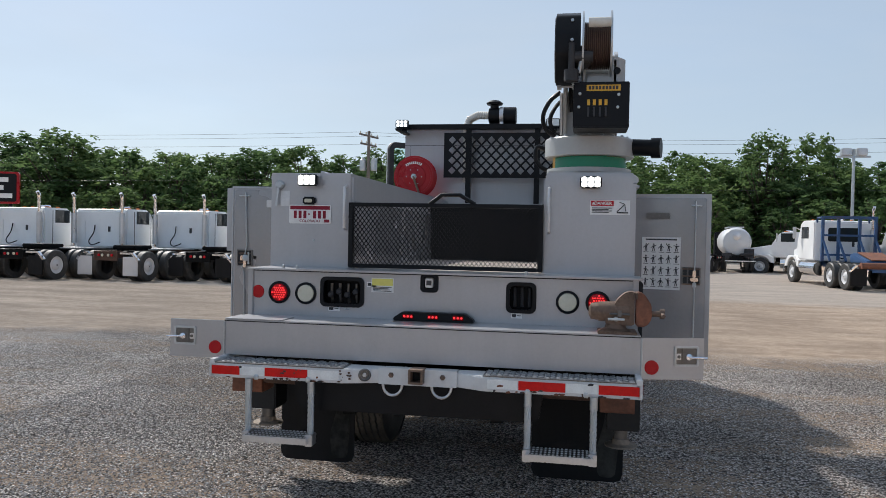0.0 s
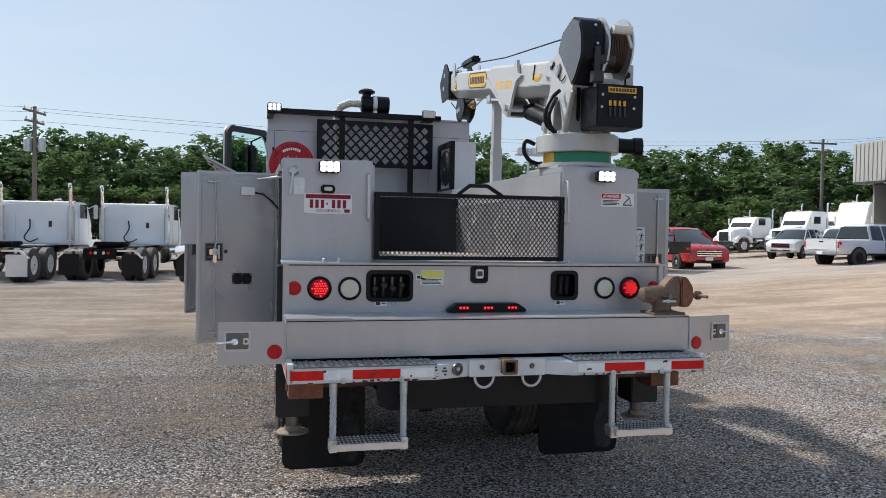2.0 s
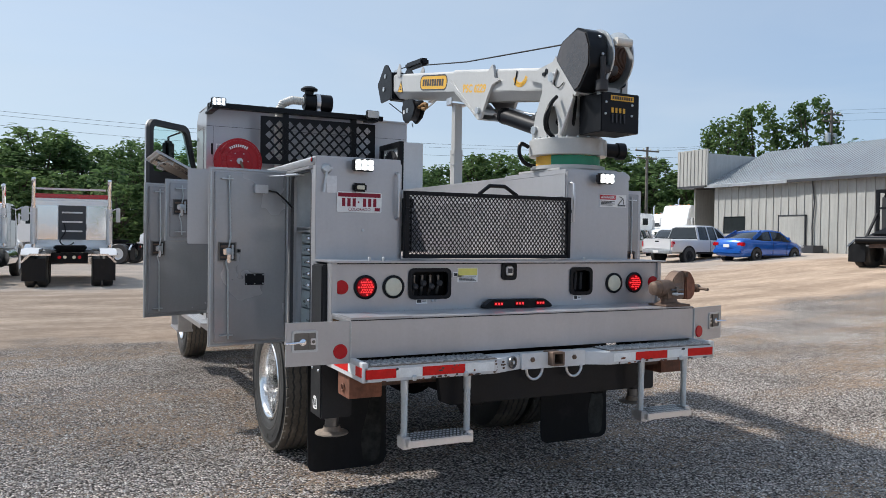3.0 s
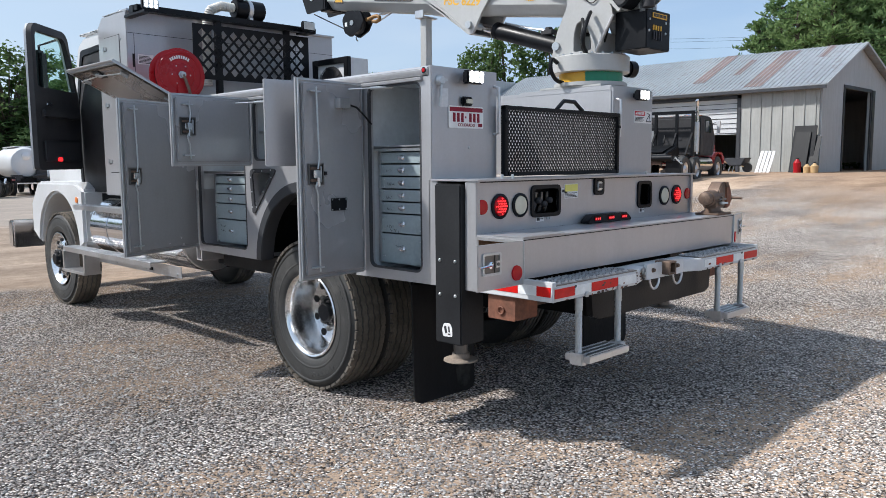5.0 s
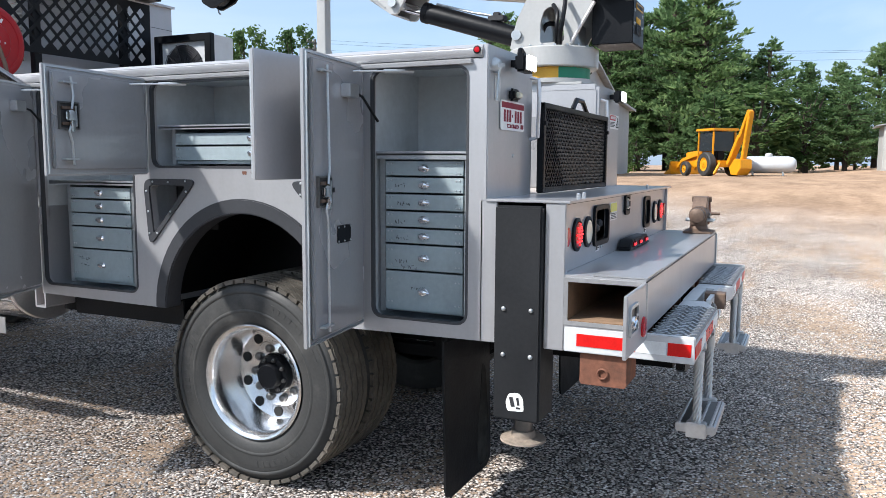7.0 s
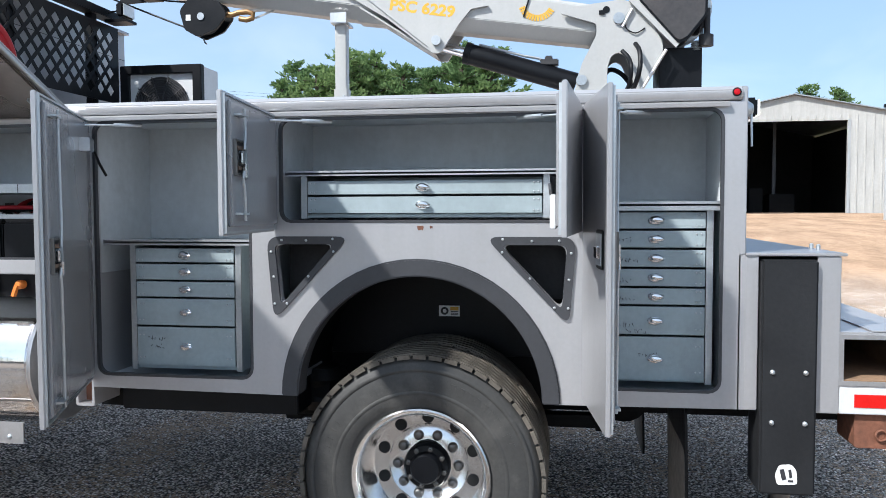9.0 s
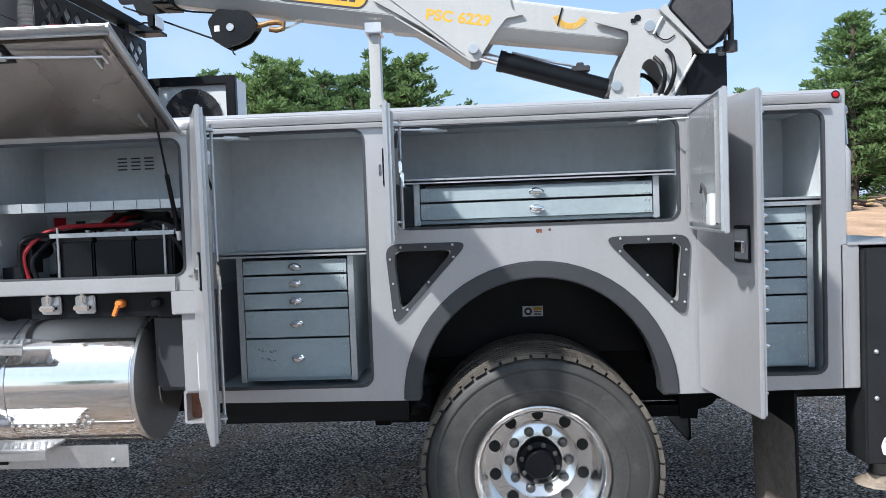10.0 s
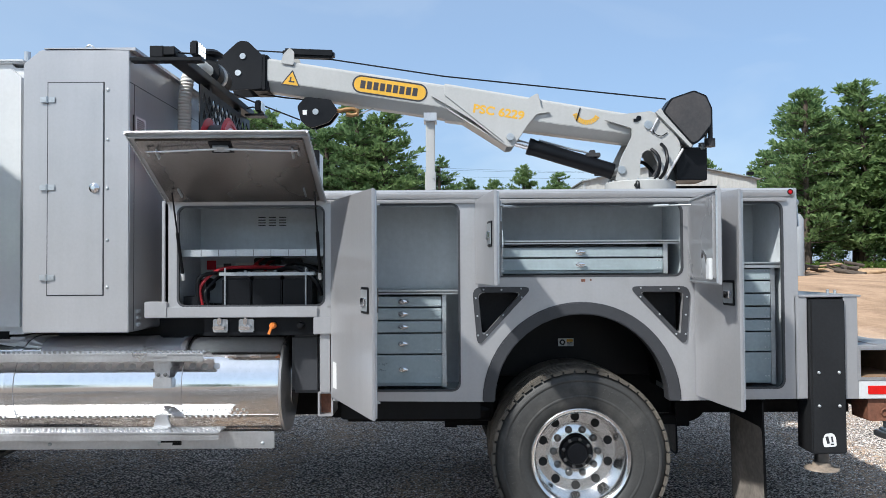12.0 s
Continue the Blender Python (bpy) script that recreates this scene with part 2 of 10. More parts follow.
M["wood"] = mat("raw_plywood", (0.42, 0.28, 0.16), 0.7, 0.0, 0.2, 4, 30, 0.004)
M["wirerope"] = mat("drum_wire_rope", (0.10, 0.06, 0.045), 0.55, 0.5, 0.3, 9, 90, 0.003)
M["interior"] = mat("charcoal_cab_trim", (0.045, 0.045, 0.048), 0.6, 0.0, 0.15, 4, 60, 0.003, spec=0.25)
M["rib"] = mat("pale_ribbed_siding", (0.41, 0.41, 0.39), 0.5, 0.15, 0.06, 0.5, 8, 0.004, (0.36, 0.32, 0.27), 0.25, streak=0.16)
M["shedwhite"] = mat("weathered_white_siding", (0.50, 0.495, 0.475), 0.5, 0.05, 0.06, 0.5, 8, 0.004, (0.45, 0.40, 0.34), 0.25, streak=0.12)
M["gable"] = mat("grey_painted_gable", (0.42, 0.44, 0.45), 0.55, 0.0, 0.05, 0.4, 6, 0.004, (0.3, 0.29, 0.27), 0.15, streak=0.1)
M["roof"] = mat("weathered_metal_roof", (0.42, 0.45, 0.47), 0.42, 0.45, 0.10, 0.4, 8, 0.004, (0.22, 0.12, 0.08), 0.45, streak=0.12)
# earth colour darkened for the shade inside the shed
M["shedfloor"] = mat("shade_darkened_earth", (0.13, 0.10, 0.08), 0.95, 0.0, 0.25, 0.8, 9, 0.01, spec=0.1)
# near-black standing in for shade in openings, holes and building insides
M["dark"] = mat("shade_and_gap_black", (0.03, 0.03, 0.03), 0.9, 0.0, 0.2, 1, 9, 0.0, spec=0.1)
M["bark"] = mat("tree_bark", (0.085, 0.065, 0.05), 0.9, 0.0, 0.3, 3, 18, 0.02)
M["pole"] = mat("weathered_pole_timber", (0.16, 0.145, 0.13), 0.85, 0.0, 0.25, 2, 15, 0.01)
M["bluecar"] = mat("blue_car_paint", (0.02, 0.13, 0.52), 0.22, 0.3, 0.04, 2, 40, 0.0, coat=0.8)
M["redcar"] = mat("red_car_paint", (0.42, 0.02, 0.025), 0.25, 0.1, 0.05, 2, 40, 0.0, coat=0.7)
M["bluesteel"] = mat("blue_painted_steel", (0.03, 0.085, 0.20), 0.5, 0.1, 0.2, 2, 30, 0.003, (0.2, 0.1, 0.06), 0.35)
M["machine"] = mat("yellow_machine_paint", (0.74, 0.31, 0.008), 0.4, 0.0, 0.1, 2, 30, 0.002, (0.3, 0.2, 0.1), 0.2)
M["cone"] = mat("orange_cone_plastic", (0.8, 0.13, 0.02), 0.5, 0.0, 0.05, 3, 30, 0.0)
M["carglass"] = mat("dark_vehicle_glass", (0.025, 0.03, 0.033), 0.06, 0.0, 0.1, 3, 30, 0.0)


def glass_mat(name, tint):
    m = bpy.data.materials.new(name)
    m.use_nodes = True
    bs = m.node_tree.nodes["Principled BSDF"]
    bs.inputs["Base Color"].default_value = (*tint, 1)
    bs.inputs["Roughness"].default_value = 0.02
    bs.inputs["Transmission Weight"].default_value = 1.0
    bs.inputs["IOR"].default_value = 1.1
    return m


M["glass"] = glass_mat("tinted_window_glass", (0.72, 0.9, 0.86))


def leaf_mat(name, a, b):
    m = bpy.data.materials.new(name)
    m.use_nodes = True
    nt = m.node_tree
    bs = nt.nodes["Principled BSDF"]
    geo = nt.nodes.new("ShaderNodeNewGeometry")
    c = ramp(nt, geo.outputs["Random Per Island"], [(0.0, a), (1.0, b)])
    oi = nt.nodes.new("ShaderNodeObjectInfo")
    k = ramp(nt, oi.outputs["Random"], [(0.0, (0.75, 0.8, 0.8)), (1.0, (1.1, 1.05, 0.95))])
    c = mixc(nt, 1.0, c, k, 'MULTIPLY')
    nt.links.new(c, bs.inputs["Base Color"])
    bs.inputs["Roughness"].default_value = 0.8
    bs.inputs["Specular IOR Level"].default_value = 0.15
    tr = nt.nodes.new("ShaderNodeBsdfTranslucent")
    nt.links.new(c, tr.inputs[0])
    mx = nt.nodes.new("ShaderNodeMixShader")
    mx.inputs[0].default_value = 0.5
    nt.links.new(bs.outputs[0], mx.inputs[1])
    nt.links.new(tr.outputs[0], mx.inputs[2])
    nt.links.new(mx.outputs[0], nt.nodes["Material Output"].inputs[0])
    return m


M["leaf"] = leaf_mat("broadleaf_foliage", (0.075, 0.135, 0.052), (0.165, 0.245, 0.10))
M["needle"] = leaf_mat("pine_foliage", (0.12, 0.205, 0.085), (0.26, 0.365, 0.165))
M["weed"] = leaf_mat("weed_foliage", (0.05, 0.10, 0.02), (0.13, 0.20, 0.05))


# ---- mesh building ----
class B:
    """Collects solids into one bmesh."""

    def __init__(s, m=None):
        s.bm = bmesh.new()
        s.m = m if m is not None else Matrix.Identity(4)

    def v(s, p):
        return s.bm.verts.new(s.m @ Vector(p))

    def box(s, x0, x1, y0, y1, z0, z1, m=None):
        k = s.m if m is None else s.m @ m
        c = [s.bm.verts.new(k @ Vector((x, y, z))) for x in (x0, x1) for y in (y0, y1) for z in (z0, z1)]
        for f in ((0, 1, 3, 2), (4, 6, 7, 5), (0, 4, 5, 1), (2, 3, 7, 6), (0, 2, 6, 4), (1, 5, 7, 3)):
            s.bm.faces.new([c[i] for i in f])
        return s

    def prism(s, pts, axis, a, b):
        put = {'x': lambda u, w, h: (h, u, w), 'y': lambda u, w, h: (u, h, w), 'z': lambda u, w, h: (u, w, h)}[axis]
        lo = [s.v(put(u, w, a)) for u, w in pts]
        hi = [s.v(put(u, w, b)) for u, w in pts]
        n = len(pts)
        s.bm.faces.new(lo)
        s.bm.faces.new(hi[::-1])
        for i in range(n):
            s.bm.faces.new((lo[i], hi[i], hi[(i + 1) % n], lo[(i + 1) % n]))
        return s

    def lathe(s, prof, at, axis, seg=24, closed=True):
        """prof: (radius, height along the axis) pairs; ends at radius 0 are closed by caps."""
        q = Vector(axis).normalized().to_track_quat('Z', 'Y').to_matrix().to_4x4()
        k = s.m @ Matrix.Translation(at) @ q
        rings = []
        for r, h in prof:
            rings.append([s.bm.verts.new(k @ Vector((r * math.cos(2 * math.pi * i / seg), r * math.sin(2 * math.pi * i / seg), h))) for i in range(seg)])
        for u, w in zip(rings, rings[1:]):
            for i in range(seg):
                s.bm.faces.new((u[i], u[(i + 1) % seg], w[(i + 1) % seg], w[i]))
        if closed:
            s.bm.faces.new(rings[0][::-1])
            s.bm.faces.new(rings[-1])
        return s

    def cyl(s, p, q, r, seg=16, r2=None):
        p, q = Vector(p), Vector(q)
        d = q - p
        return s.lathe([(r, 0), (r if r2 is None else r2, d.length)], p, d, seg)

    def pipe(s, pts, r, seg=8):
        pts = [Vector(p) for p in pts]
        rings = []
        for i, p in enumerate(pts):
            d = (pts[min(i + 1, len(pts) - 1)] - pts[max(i - 1, 0)]).normalized()
            q = d.to_track_quat('Z', 'Y').to_matrix()
            rings.append([s.v(p + q @ Vector((r * math.cos(2 * math.pi * j / seg), r * math.sin(2 * math.pi * j / seg), 0))) for j in range(seg)])
        for u, w in zip(rings, rings[1:]):
            best = min(range(seg), key=lambda o: sum((u[j].co - w[(j + o) % seg].co).length for j in range(0, seg, 2)))
            for j in range(seg):
                s.bm.faces.new((u[j], u[(j + 1) % seg], w[(j + 1 + best) % seg], w[(j + best) % seg]))
        s.bm.faces.new(rings[0][::-1])
        s.bm.faces.new(rings[-1])
        return s

    def bar(s, p, q, w, h, up=(0, 0, 1)):
        """A flat bar of width w and height h from p to q."""
        p, q = Vector(p), Vector(q)
        d = (q - p).normalized()
        side = d.cross(Vector(up)).normalized()
        u = side.cross(d)
        k = Matrix((side, d, u)).transposed().to_4x4()
        return s.box(-w / 2, w / 2, 0, (q - p).length, -h / 2, h / 2, Matrix.Translation(p) @ k)

    def mesh(s, me, m=None):
        n0 = len(s.bm.verts)
        s.bm.from_mesh(me)
        s.bm.verts.ensure_lookup_table()
        k = s.m if m is None else s.m @ m
        for i in range(n0, len(s.bm.verts)):
            s.bm.verts[i].co = k @ s.bm.verts[i].co
        return s


def open_box(b, a, c, y0, y1, z0, z1, t):
    """A sheet-metal box from x = a (open) to x = c, with walls of thickness t outside the given faces."""
    def ring(x, g):
        return [b.v((x, y, z)) for y, z in ((y0 - g, z0 - g), (y1 + g, z0 - g), (y1 + g, z1 + g), (y0 - g, z1 + g))]
    i0, i1, o0, o1 = ring(a, 0), ring(c, 0), ring(a, t), ring(c + t, t)
    for u, w in ((i0, i1), (i0, o0), (o0, o1)):
        for i in range(4):
            b.bm.faces.new((u[i], u[(i + 1) % 4], w[(i + 1) % 4], w[i]))
    b.bm.faces.new(i1)
    b.bm.faces.new(o1)
    return b


def rrect(x0, x1, y0, y1, r, n=4):
    pts = []
    for cx, cy, a in ((x1 - r, y1 - r, 0), (x0 + r, y1 - r, 90), (x0 + r, y0 + r, 180), (x1 - r, y0 + r, 270)):
        for i in range(n + 1):
            t = radians(a + 90 * i / n)
            pts.append((cx + r * math.cos(t), cy + r * math.sin(t)))
    return pts


def rpoly(pts, r, n=4):
    """A polygon with its corners rounded."""
    out = []
    k = len(pts)
    for i in range(k):
        p, a, b = Vector(pts[i]), Vector(pts[i - 1]), Vector(pts[(i + 1) % k])
        u, w = (a - p).normalized(), (b - p).normalized()
        d = min(r, (a - p).length * 0.45, (b - p).length * 0.45)
        for j in range(n + 1):
            t = j / n
            q = (p + u * d) * (1 - t) ** 2 + p * 2 * t * (1 - t) + (p + w * d) * t ** 2
            out.append((q.x, q.y))
    return out


def from_curve(cu):
    ob = bpy.data.objects.new("tmp", cu)
    scene.collection.objects.link(ob)
    dg = bpy.context.evaluated_depsgraph_get()
    me = bpy.data.meshes.new_from_object(ob.evaluated_get(dg))
    bpy.data.objects.remove(ob)
    bpy.data.curves.remove(cu)
    return me


def plate(outline, holes, thick):
    """A flat plate in the xy plane with openings, centred on z = 0."""
    cu = bpy.data.curves.new("tmp", 'CURVE')
    cu.dimensions, cu.fill_mode, cu.extrude = '2D', 'BOTH', thick / 2
    for pts in (outline, *holes):
        sp = cu.splines.new('POLY')
        sp.points.add(len(pts) - 1)
        for q, (x, y) in zip(sp.points, pts):
            q.co = (x, y, 0, 1)
        sp.use_cyclic_u = True
    me = from_curve(cu)
    bm = bmesh.new()
    bm.from_mesh(me)
    bmesh.ops.remove_doubles(bm, verts=bm.verts, dist=0.00001)
    bm.to_mesh(me)
    bm.free()
    return me


def words(text, size, thick=0.001, bold=0.0):
    cu = bpy.data.curves.new("tmp", 'FONT')
    cu.body, cu.size, cu.extrude, cu.align_x, cu.align_y = text, size, thick, 'CENTER', 'CENTER'
    cu.resolution_u = 3
    cu.offset = bold
    return from_curve(cu)


# turns plates drawn as (u, v) into the side plane (u -> y, v -> z) and the rear plane (u -> x, v -> z)
def side_plane(x):
    return Matrix(((0, 0, 1, x), (1, 0, 0, 0), (0, 1, 0, 0), (0, 0, 0, 1)))


def rear_plane(y):
    return Matrix(((1, 0, 0, 0), (0, 0, 1, y), (0, 1, 0, 0), (0, 0, 0, 1)))


def text_side(x, y, z, lean=0.0):
    """Writing that faces -x, leaning with the boom."""
    return Matrix.Translation((x, y, z)) @ Matrix(((0, 0, -1, 0), (-1, 0, 0, 0), (0, 1, 0, 0), (0, 0, 0, 1))) @ Matrix.Rotation(lean, 4, 'Z')


def text_rear(x, y, z):
    """Writing that faces -y."""
    return Matrix.Translation((x, y, z)) @ Matrix(((1, 0, 0, 0), (0, 0, -1, 0), (0, 1, 0, 0), (0, 0, 0, 1)))


ORG = {}


def thing(name, at, label, category, group="", kind=""):
    ob = new(name)
    ob.location = at
    ob.empty_display_size = 0.2
    ORG[ob] = Vector(at)
    return tagged(ob, label, category, group, kind)


def part(name, b, material, parent=None, label="", bev=0.0, smooth=35, kind=""):
    """Links what b holds as one mesh object under parent, with its origin at its middle."""
    bm = b.bm
    if bev:
        bmesh.ops.recalc_face_normals(bm, faces=bm.faces)
        es = [e for e in bm.edges if len(e.link_faces) == 2 and e.calc_face_angle(0) > radians(32)]
        bmesh.ops.bevel(bm, geom=es, offset=bev, segments=2, affect='EDGES', clamp_overlap=True)
    bmesh.ops.recalc_face_normals(bm, faces=bm.faces)
    lo = Vector([min(v.co[i] for v in bm.verts) for i in range(3)])
    hi = Vector([max(v.co[i] for v in bm.verts) for i in range(3)])
    mid = (lo + hi) / 2
    bmesh.ops.translate(bm, verts=bm.verts, vec=-mid)
    me = bpy.data.meshes.new(name)
    bm.to_mesh(me)
    bm.free()
    me.materials.append(M[material] if isinstance(material, str) else material)
    if smooth:
        me.shade_smooth()
        me.set_sharp_from_angle(angle=radians(smooth))
    ob = new(name, me)
    if parent is None:
        ob.location = mid
    else:
        ob.parent = parent
        ob.location = mid - ORG[parent]
    ORG[ob] = mid
    return tagged(ob, label, kind=kind)


# ---- the yard ----
def sstep(t):
    t = min(1.0, max(0.0, t))
    return t * t * (3 - 2 * t)


def rise(x, y):
    """The yard is level round the truck and climbs gently towards the sheds."""
    u = x - max(0.0, y - 8) * 0.45
    return -0.045 + 1.02 * sstep((u - 6) / 21) + 0.45 * sstep((u - 22) / 24) * sstep((1 - y) / 8) - 0.3 * sstep((y - 30) / 10) * sstep((x - 12) / 12)


def ground_mat():
    m = bpy.data.materials.new("gravel_and_dirt")
    m.use_nodes = True
    nt = m.node_tree
    L = nt.links.new
    bs = nt.nodes["Principled BSDF"]
    pos = nt.nodes.new("ShaderNodeNewGeometry").outputs["Position"]
    sep = nt.nodes.new("ShaderNodeSeparateXYZ")
    L(pos, sep.inputs[0])

    def math_node(op, a, b=0.0, clamp=False):
        n = nt.nodes.new("ShaderNodeMath")
        n.operation, n.use_clamp = op, clamp
        for sck, v in zip(n.inputs, (a, b)):
            if isinstance(v, (int, float)):
                sck.default_value = v
            else:
                L(v, sck)
        return n.outputs[0]

    n_big = noise_tex(nt, pos, 0.11, 5, 0.6)
    n_mid = noise_tex(nt, pos, 0.55, 5, 0.62)
    n_fine = noise_tex(nt, pos, 6.0, 4, 0.6)
    n_grain = noise_tex(nt, pos, 60.0, 4, 0.7)
    # stones
    vo = nd(nt, "ShaderNodeTexVoronoi", Scale=62.0)
    L(pos, vo.inputs["Vector"])
    vo2 = nd(nt, "ShaderNodeTexVoronoi", Scale=27.0)
    L(pos, vo2.inputs["Vector"])
    sepc = nt.nodes.new("ShaderNodeSeparateColor")
    L(vo.outputs["Color"], sepc.inputs[0])
    stone = ramp(nt, sepc.outputs[0], [(0.0, (0.13, 0.112, 0.10)), (0.25, (0.36, 0.32, 0.295)), (0.58, (0.70, 0.65, 0.605)), (0.84, (0.86, 0.83, 0.80)), (1.0, (0.98, 0.97, 0.95))])
    wet = ramp(nt, n_big, [(0.40, (0.90, 0.885, 0.87)), (0.58, (1.12, 1.11, 1.10))])
    # darkens towards the stone rims, imitating shade in the gaps
    gap = ramp(nt, vo.outputs["Distance"], [(0.0, (1.2, 1.2, 1.2)), (0.42, (0.95, 0.93, 0.92)), (0.66, (0.09, 0.083, 0.08))])
    stone = mixc(nt, 1.0, stone, gap, 'MULTIPLY')
    tone = ramp(nt, n_mid, [(0.3, (0.70, 0.68, 0.66)), (0.7, (1.3, 1.28, 1.26))])
    stone = mixc(nt, 1.0, stone, tone, 'MULTIPLY')
    # trodden earth between the stones
    earth = ramp(nt, n_fine, [(0.25, (0.40, 0.302, 0.222)), (0.75, (0.57, 0.455, 0.352))])
    earth = mixc(nt, 1.0, earth, ramp(nt, n_grain, [(0.3, (0.72, 0.7, 0.68)), (0.7, (1.15, 1.15, 1.15))]), 'MULTIPLY')
    earth = mixc(nt, 1.0, earth, ramp(nt, n_mid, [(0.3, (0.8, 0.78, 0.76)), (0.7, (1.12, 1.1, 1.08))]), 'MULTIPLY')
    drawn = nd(nt, "ShaderNodeMapping", Scale=(0.35, 1.0, 1.0), Rotation=(0.0, 0.0, 0.25))
    L(pos, drawn.inputs[0])
    n_track = noise_tex(nt, drawn.outputs[0], 0.9, 5, 0.6)
    patch = ramp(nt, n_track, [(0.44, (0, 0, 0)), (0.62, (0.92, 0.92, 0.92))])
    patch = mixc(nt, 1.0, patch, ramp(nt, n_fine, [(0.3, (0.45, 0.45, 0.45)), (0.65, (1.0, 1.0, 1.0))]), 'MULTIPLY')
    # stone by stone the gravel thins out over the bare patches
    bare = math_node('ADD', math_node('MULTIPLY', math_node('SUBTRACT', patch, sepc.outputs[1]), 5.0), 0.35, True)
    near = mixc(nt, 1.0, mixc(nt, bare, stone, mixc(nt, 1.0, earth, (0.84, 0.82, 0.80), 'MULTIPLY')), wet, 'MULTIPLY')
    # the gravelled apron ends where the tan dirt lane begins
    edge = math_node('ADD', sep.outputs[1], math_node('MULTIPLY', math_node('SUBTRACT', n_big, 0.5), 9.0))
    edge = math_node('ADD', edge, math_node('MULTIPLY', math_node('SUBTRACT', n_mid, 0.5), 3.0))
    lane = math_node('MULTIPLY', math_node('SUBTRACT', edge, 7.6), 0.8, True)
    side = math_node('MULTIPLY', math_node('SUBTRACT', math_node('SUBTRACT', sep.outputs[0], edge), 10.5), 0.12, True)
    dirt_amt = math_node('MAXIMUM', lane, math_node('MULTIPLY', side, 0.8))
    streak = nd(nt, "ShaderNodeMapping", Scale=(0.3, 1.1, 1.0))
    L(pos, streak.inputs[0])
    n_streak = noise_tex(nt, streak.outputs[0], 1.0, 5, 0.6)
    lane_col = mixc(nt, 1.0, earth, ramp(nt, n_streak, [(0.34, (0.78, 0.75, 0.73)), (0.5, (1.0, 0.98, 0.96)), (0.66, (1.2, 1.2, 1.2))]), 'MULTIPLY')
    col = mixc(nt, dirt_amt, near, lane_col)
    # pale hard strip by the parked tractors
    far = math_node('MULTIPLY', math_node('SUBTRACT', edge, 18.5), 0.6, True)
    col = mixc(nt, math_node('MULTIPLY', far, 0.35), col, (0.56, 0.53, 0.49))
    # browner, darker soil towards the sheds
    brown = mixc(nt, 1.0, lane_col, (0.68, 0.60, 0.525), 'MULTIPLY')
    col = mixc(nt, math_node('MULTIPLY', side, 0.85), col, brown)
    L(col, bs.inputs["Base Color"])
    bs.inputs["Roughness"].default_value = 0.9
    bs.inputs["Diffuse Roughness"].default_value = 1.0
    bs.inputs["Specular IOR Level"].default_value = 0.25
    hgt = math_node('SUBTRACT', 1.0, vo.outputs["Distance"])
    hgt = math_node('ADD', math_node('MULTIPLY', hgt, 0.7), math_node('MULTIPLY', math_node('SUBTRACT', 1.0, vo2.outputs["Distance"]), 0.6))
    hgt = math_node('ADD', hgt, math_node('MULTIPLY', n_grain, 0.5))
    smooth = math_node('MAXIMUM', dirt_amt, math_node('MULTIPLY', bare, 0.6))
    hgt = math_node('MULTIPLY', hgt, math_node('SUBTRACT', 1.0, math_node('MULTIPLY', smooth, 0.8)))
    b = nd(nt, "ShaderNodeBump", Strength=1.0, Distance=0.022)
    L(hgt, b.inputs["Height"])
    L(b.outputs[0], bs.inputs["Normal"])
    return m


M["ground"] = ground_mat()


def build_ground():
    xs = np.concatenate([np.linspace(-900, -60, 8), np.linspace(-50, -8, 22), np.linspace(-7.6, 8, 60), np.linspace(9, 70, 62), np.linspace(80, 900, 9)])
    ys = np.concatenate([np.linspace(-900, -40, 9), np.linspace(-35, -6, 20), np.linspace(-5.6, 9, 56), np.linspace(10, 70, 41), np.linspace(80, 900, 9)])
    verts = []
    for y in ys:
        for x in xs:
            far = min(1.0, max(0.0, (math.hypot(x, y - 3) - 5) / 6))
            z = rise(x, y) + 0.05 * far * noise.noise((x * 0.25, y * 0.25, 0)) * (1 if abs(x) < 80 and abs(y) < 80 else 0)
            verts.append((float(x), float(y), z))
    n = len(xs)
    faces = [(j * n + i, j * n + i + 1, (j + 1) * n + i + 1, (j + 1) * n + i) for j in range(len(ys) - 1) for i in range(n - 1)]
    me = bpy.data.meshes.new("ground")
    me.from_pydata(verts, [], faces)
    me.materials.append(M["ground"])
    me.shade_smooth()
    tagged(new("ground", me), "grey crushed gravel yard running into tan dirt", "ground", kind="structure")


build_ground()


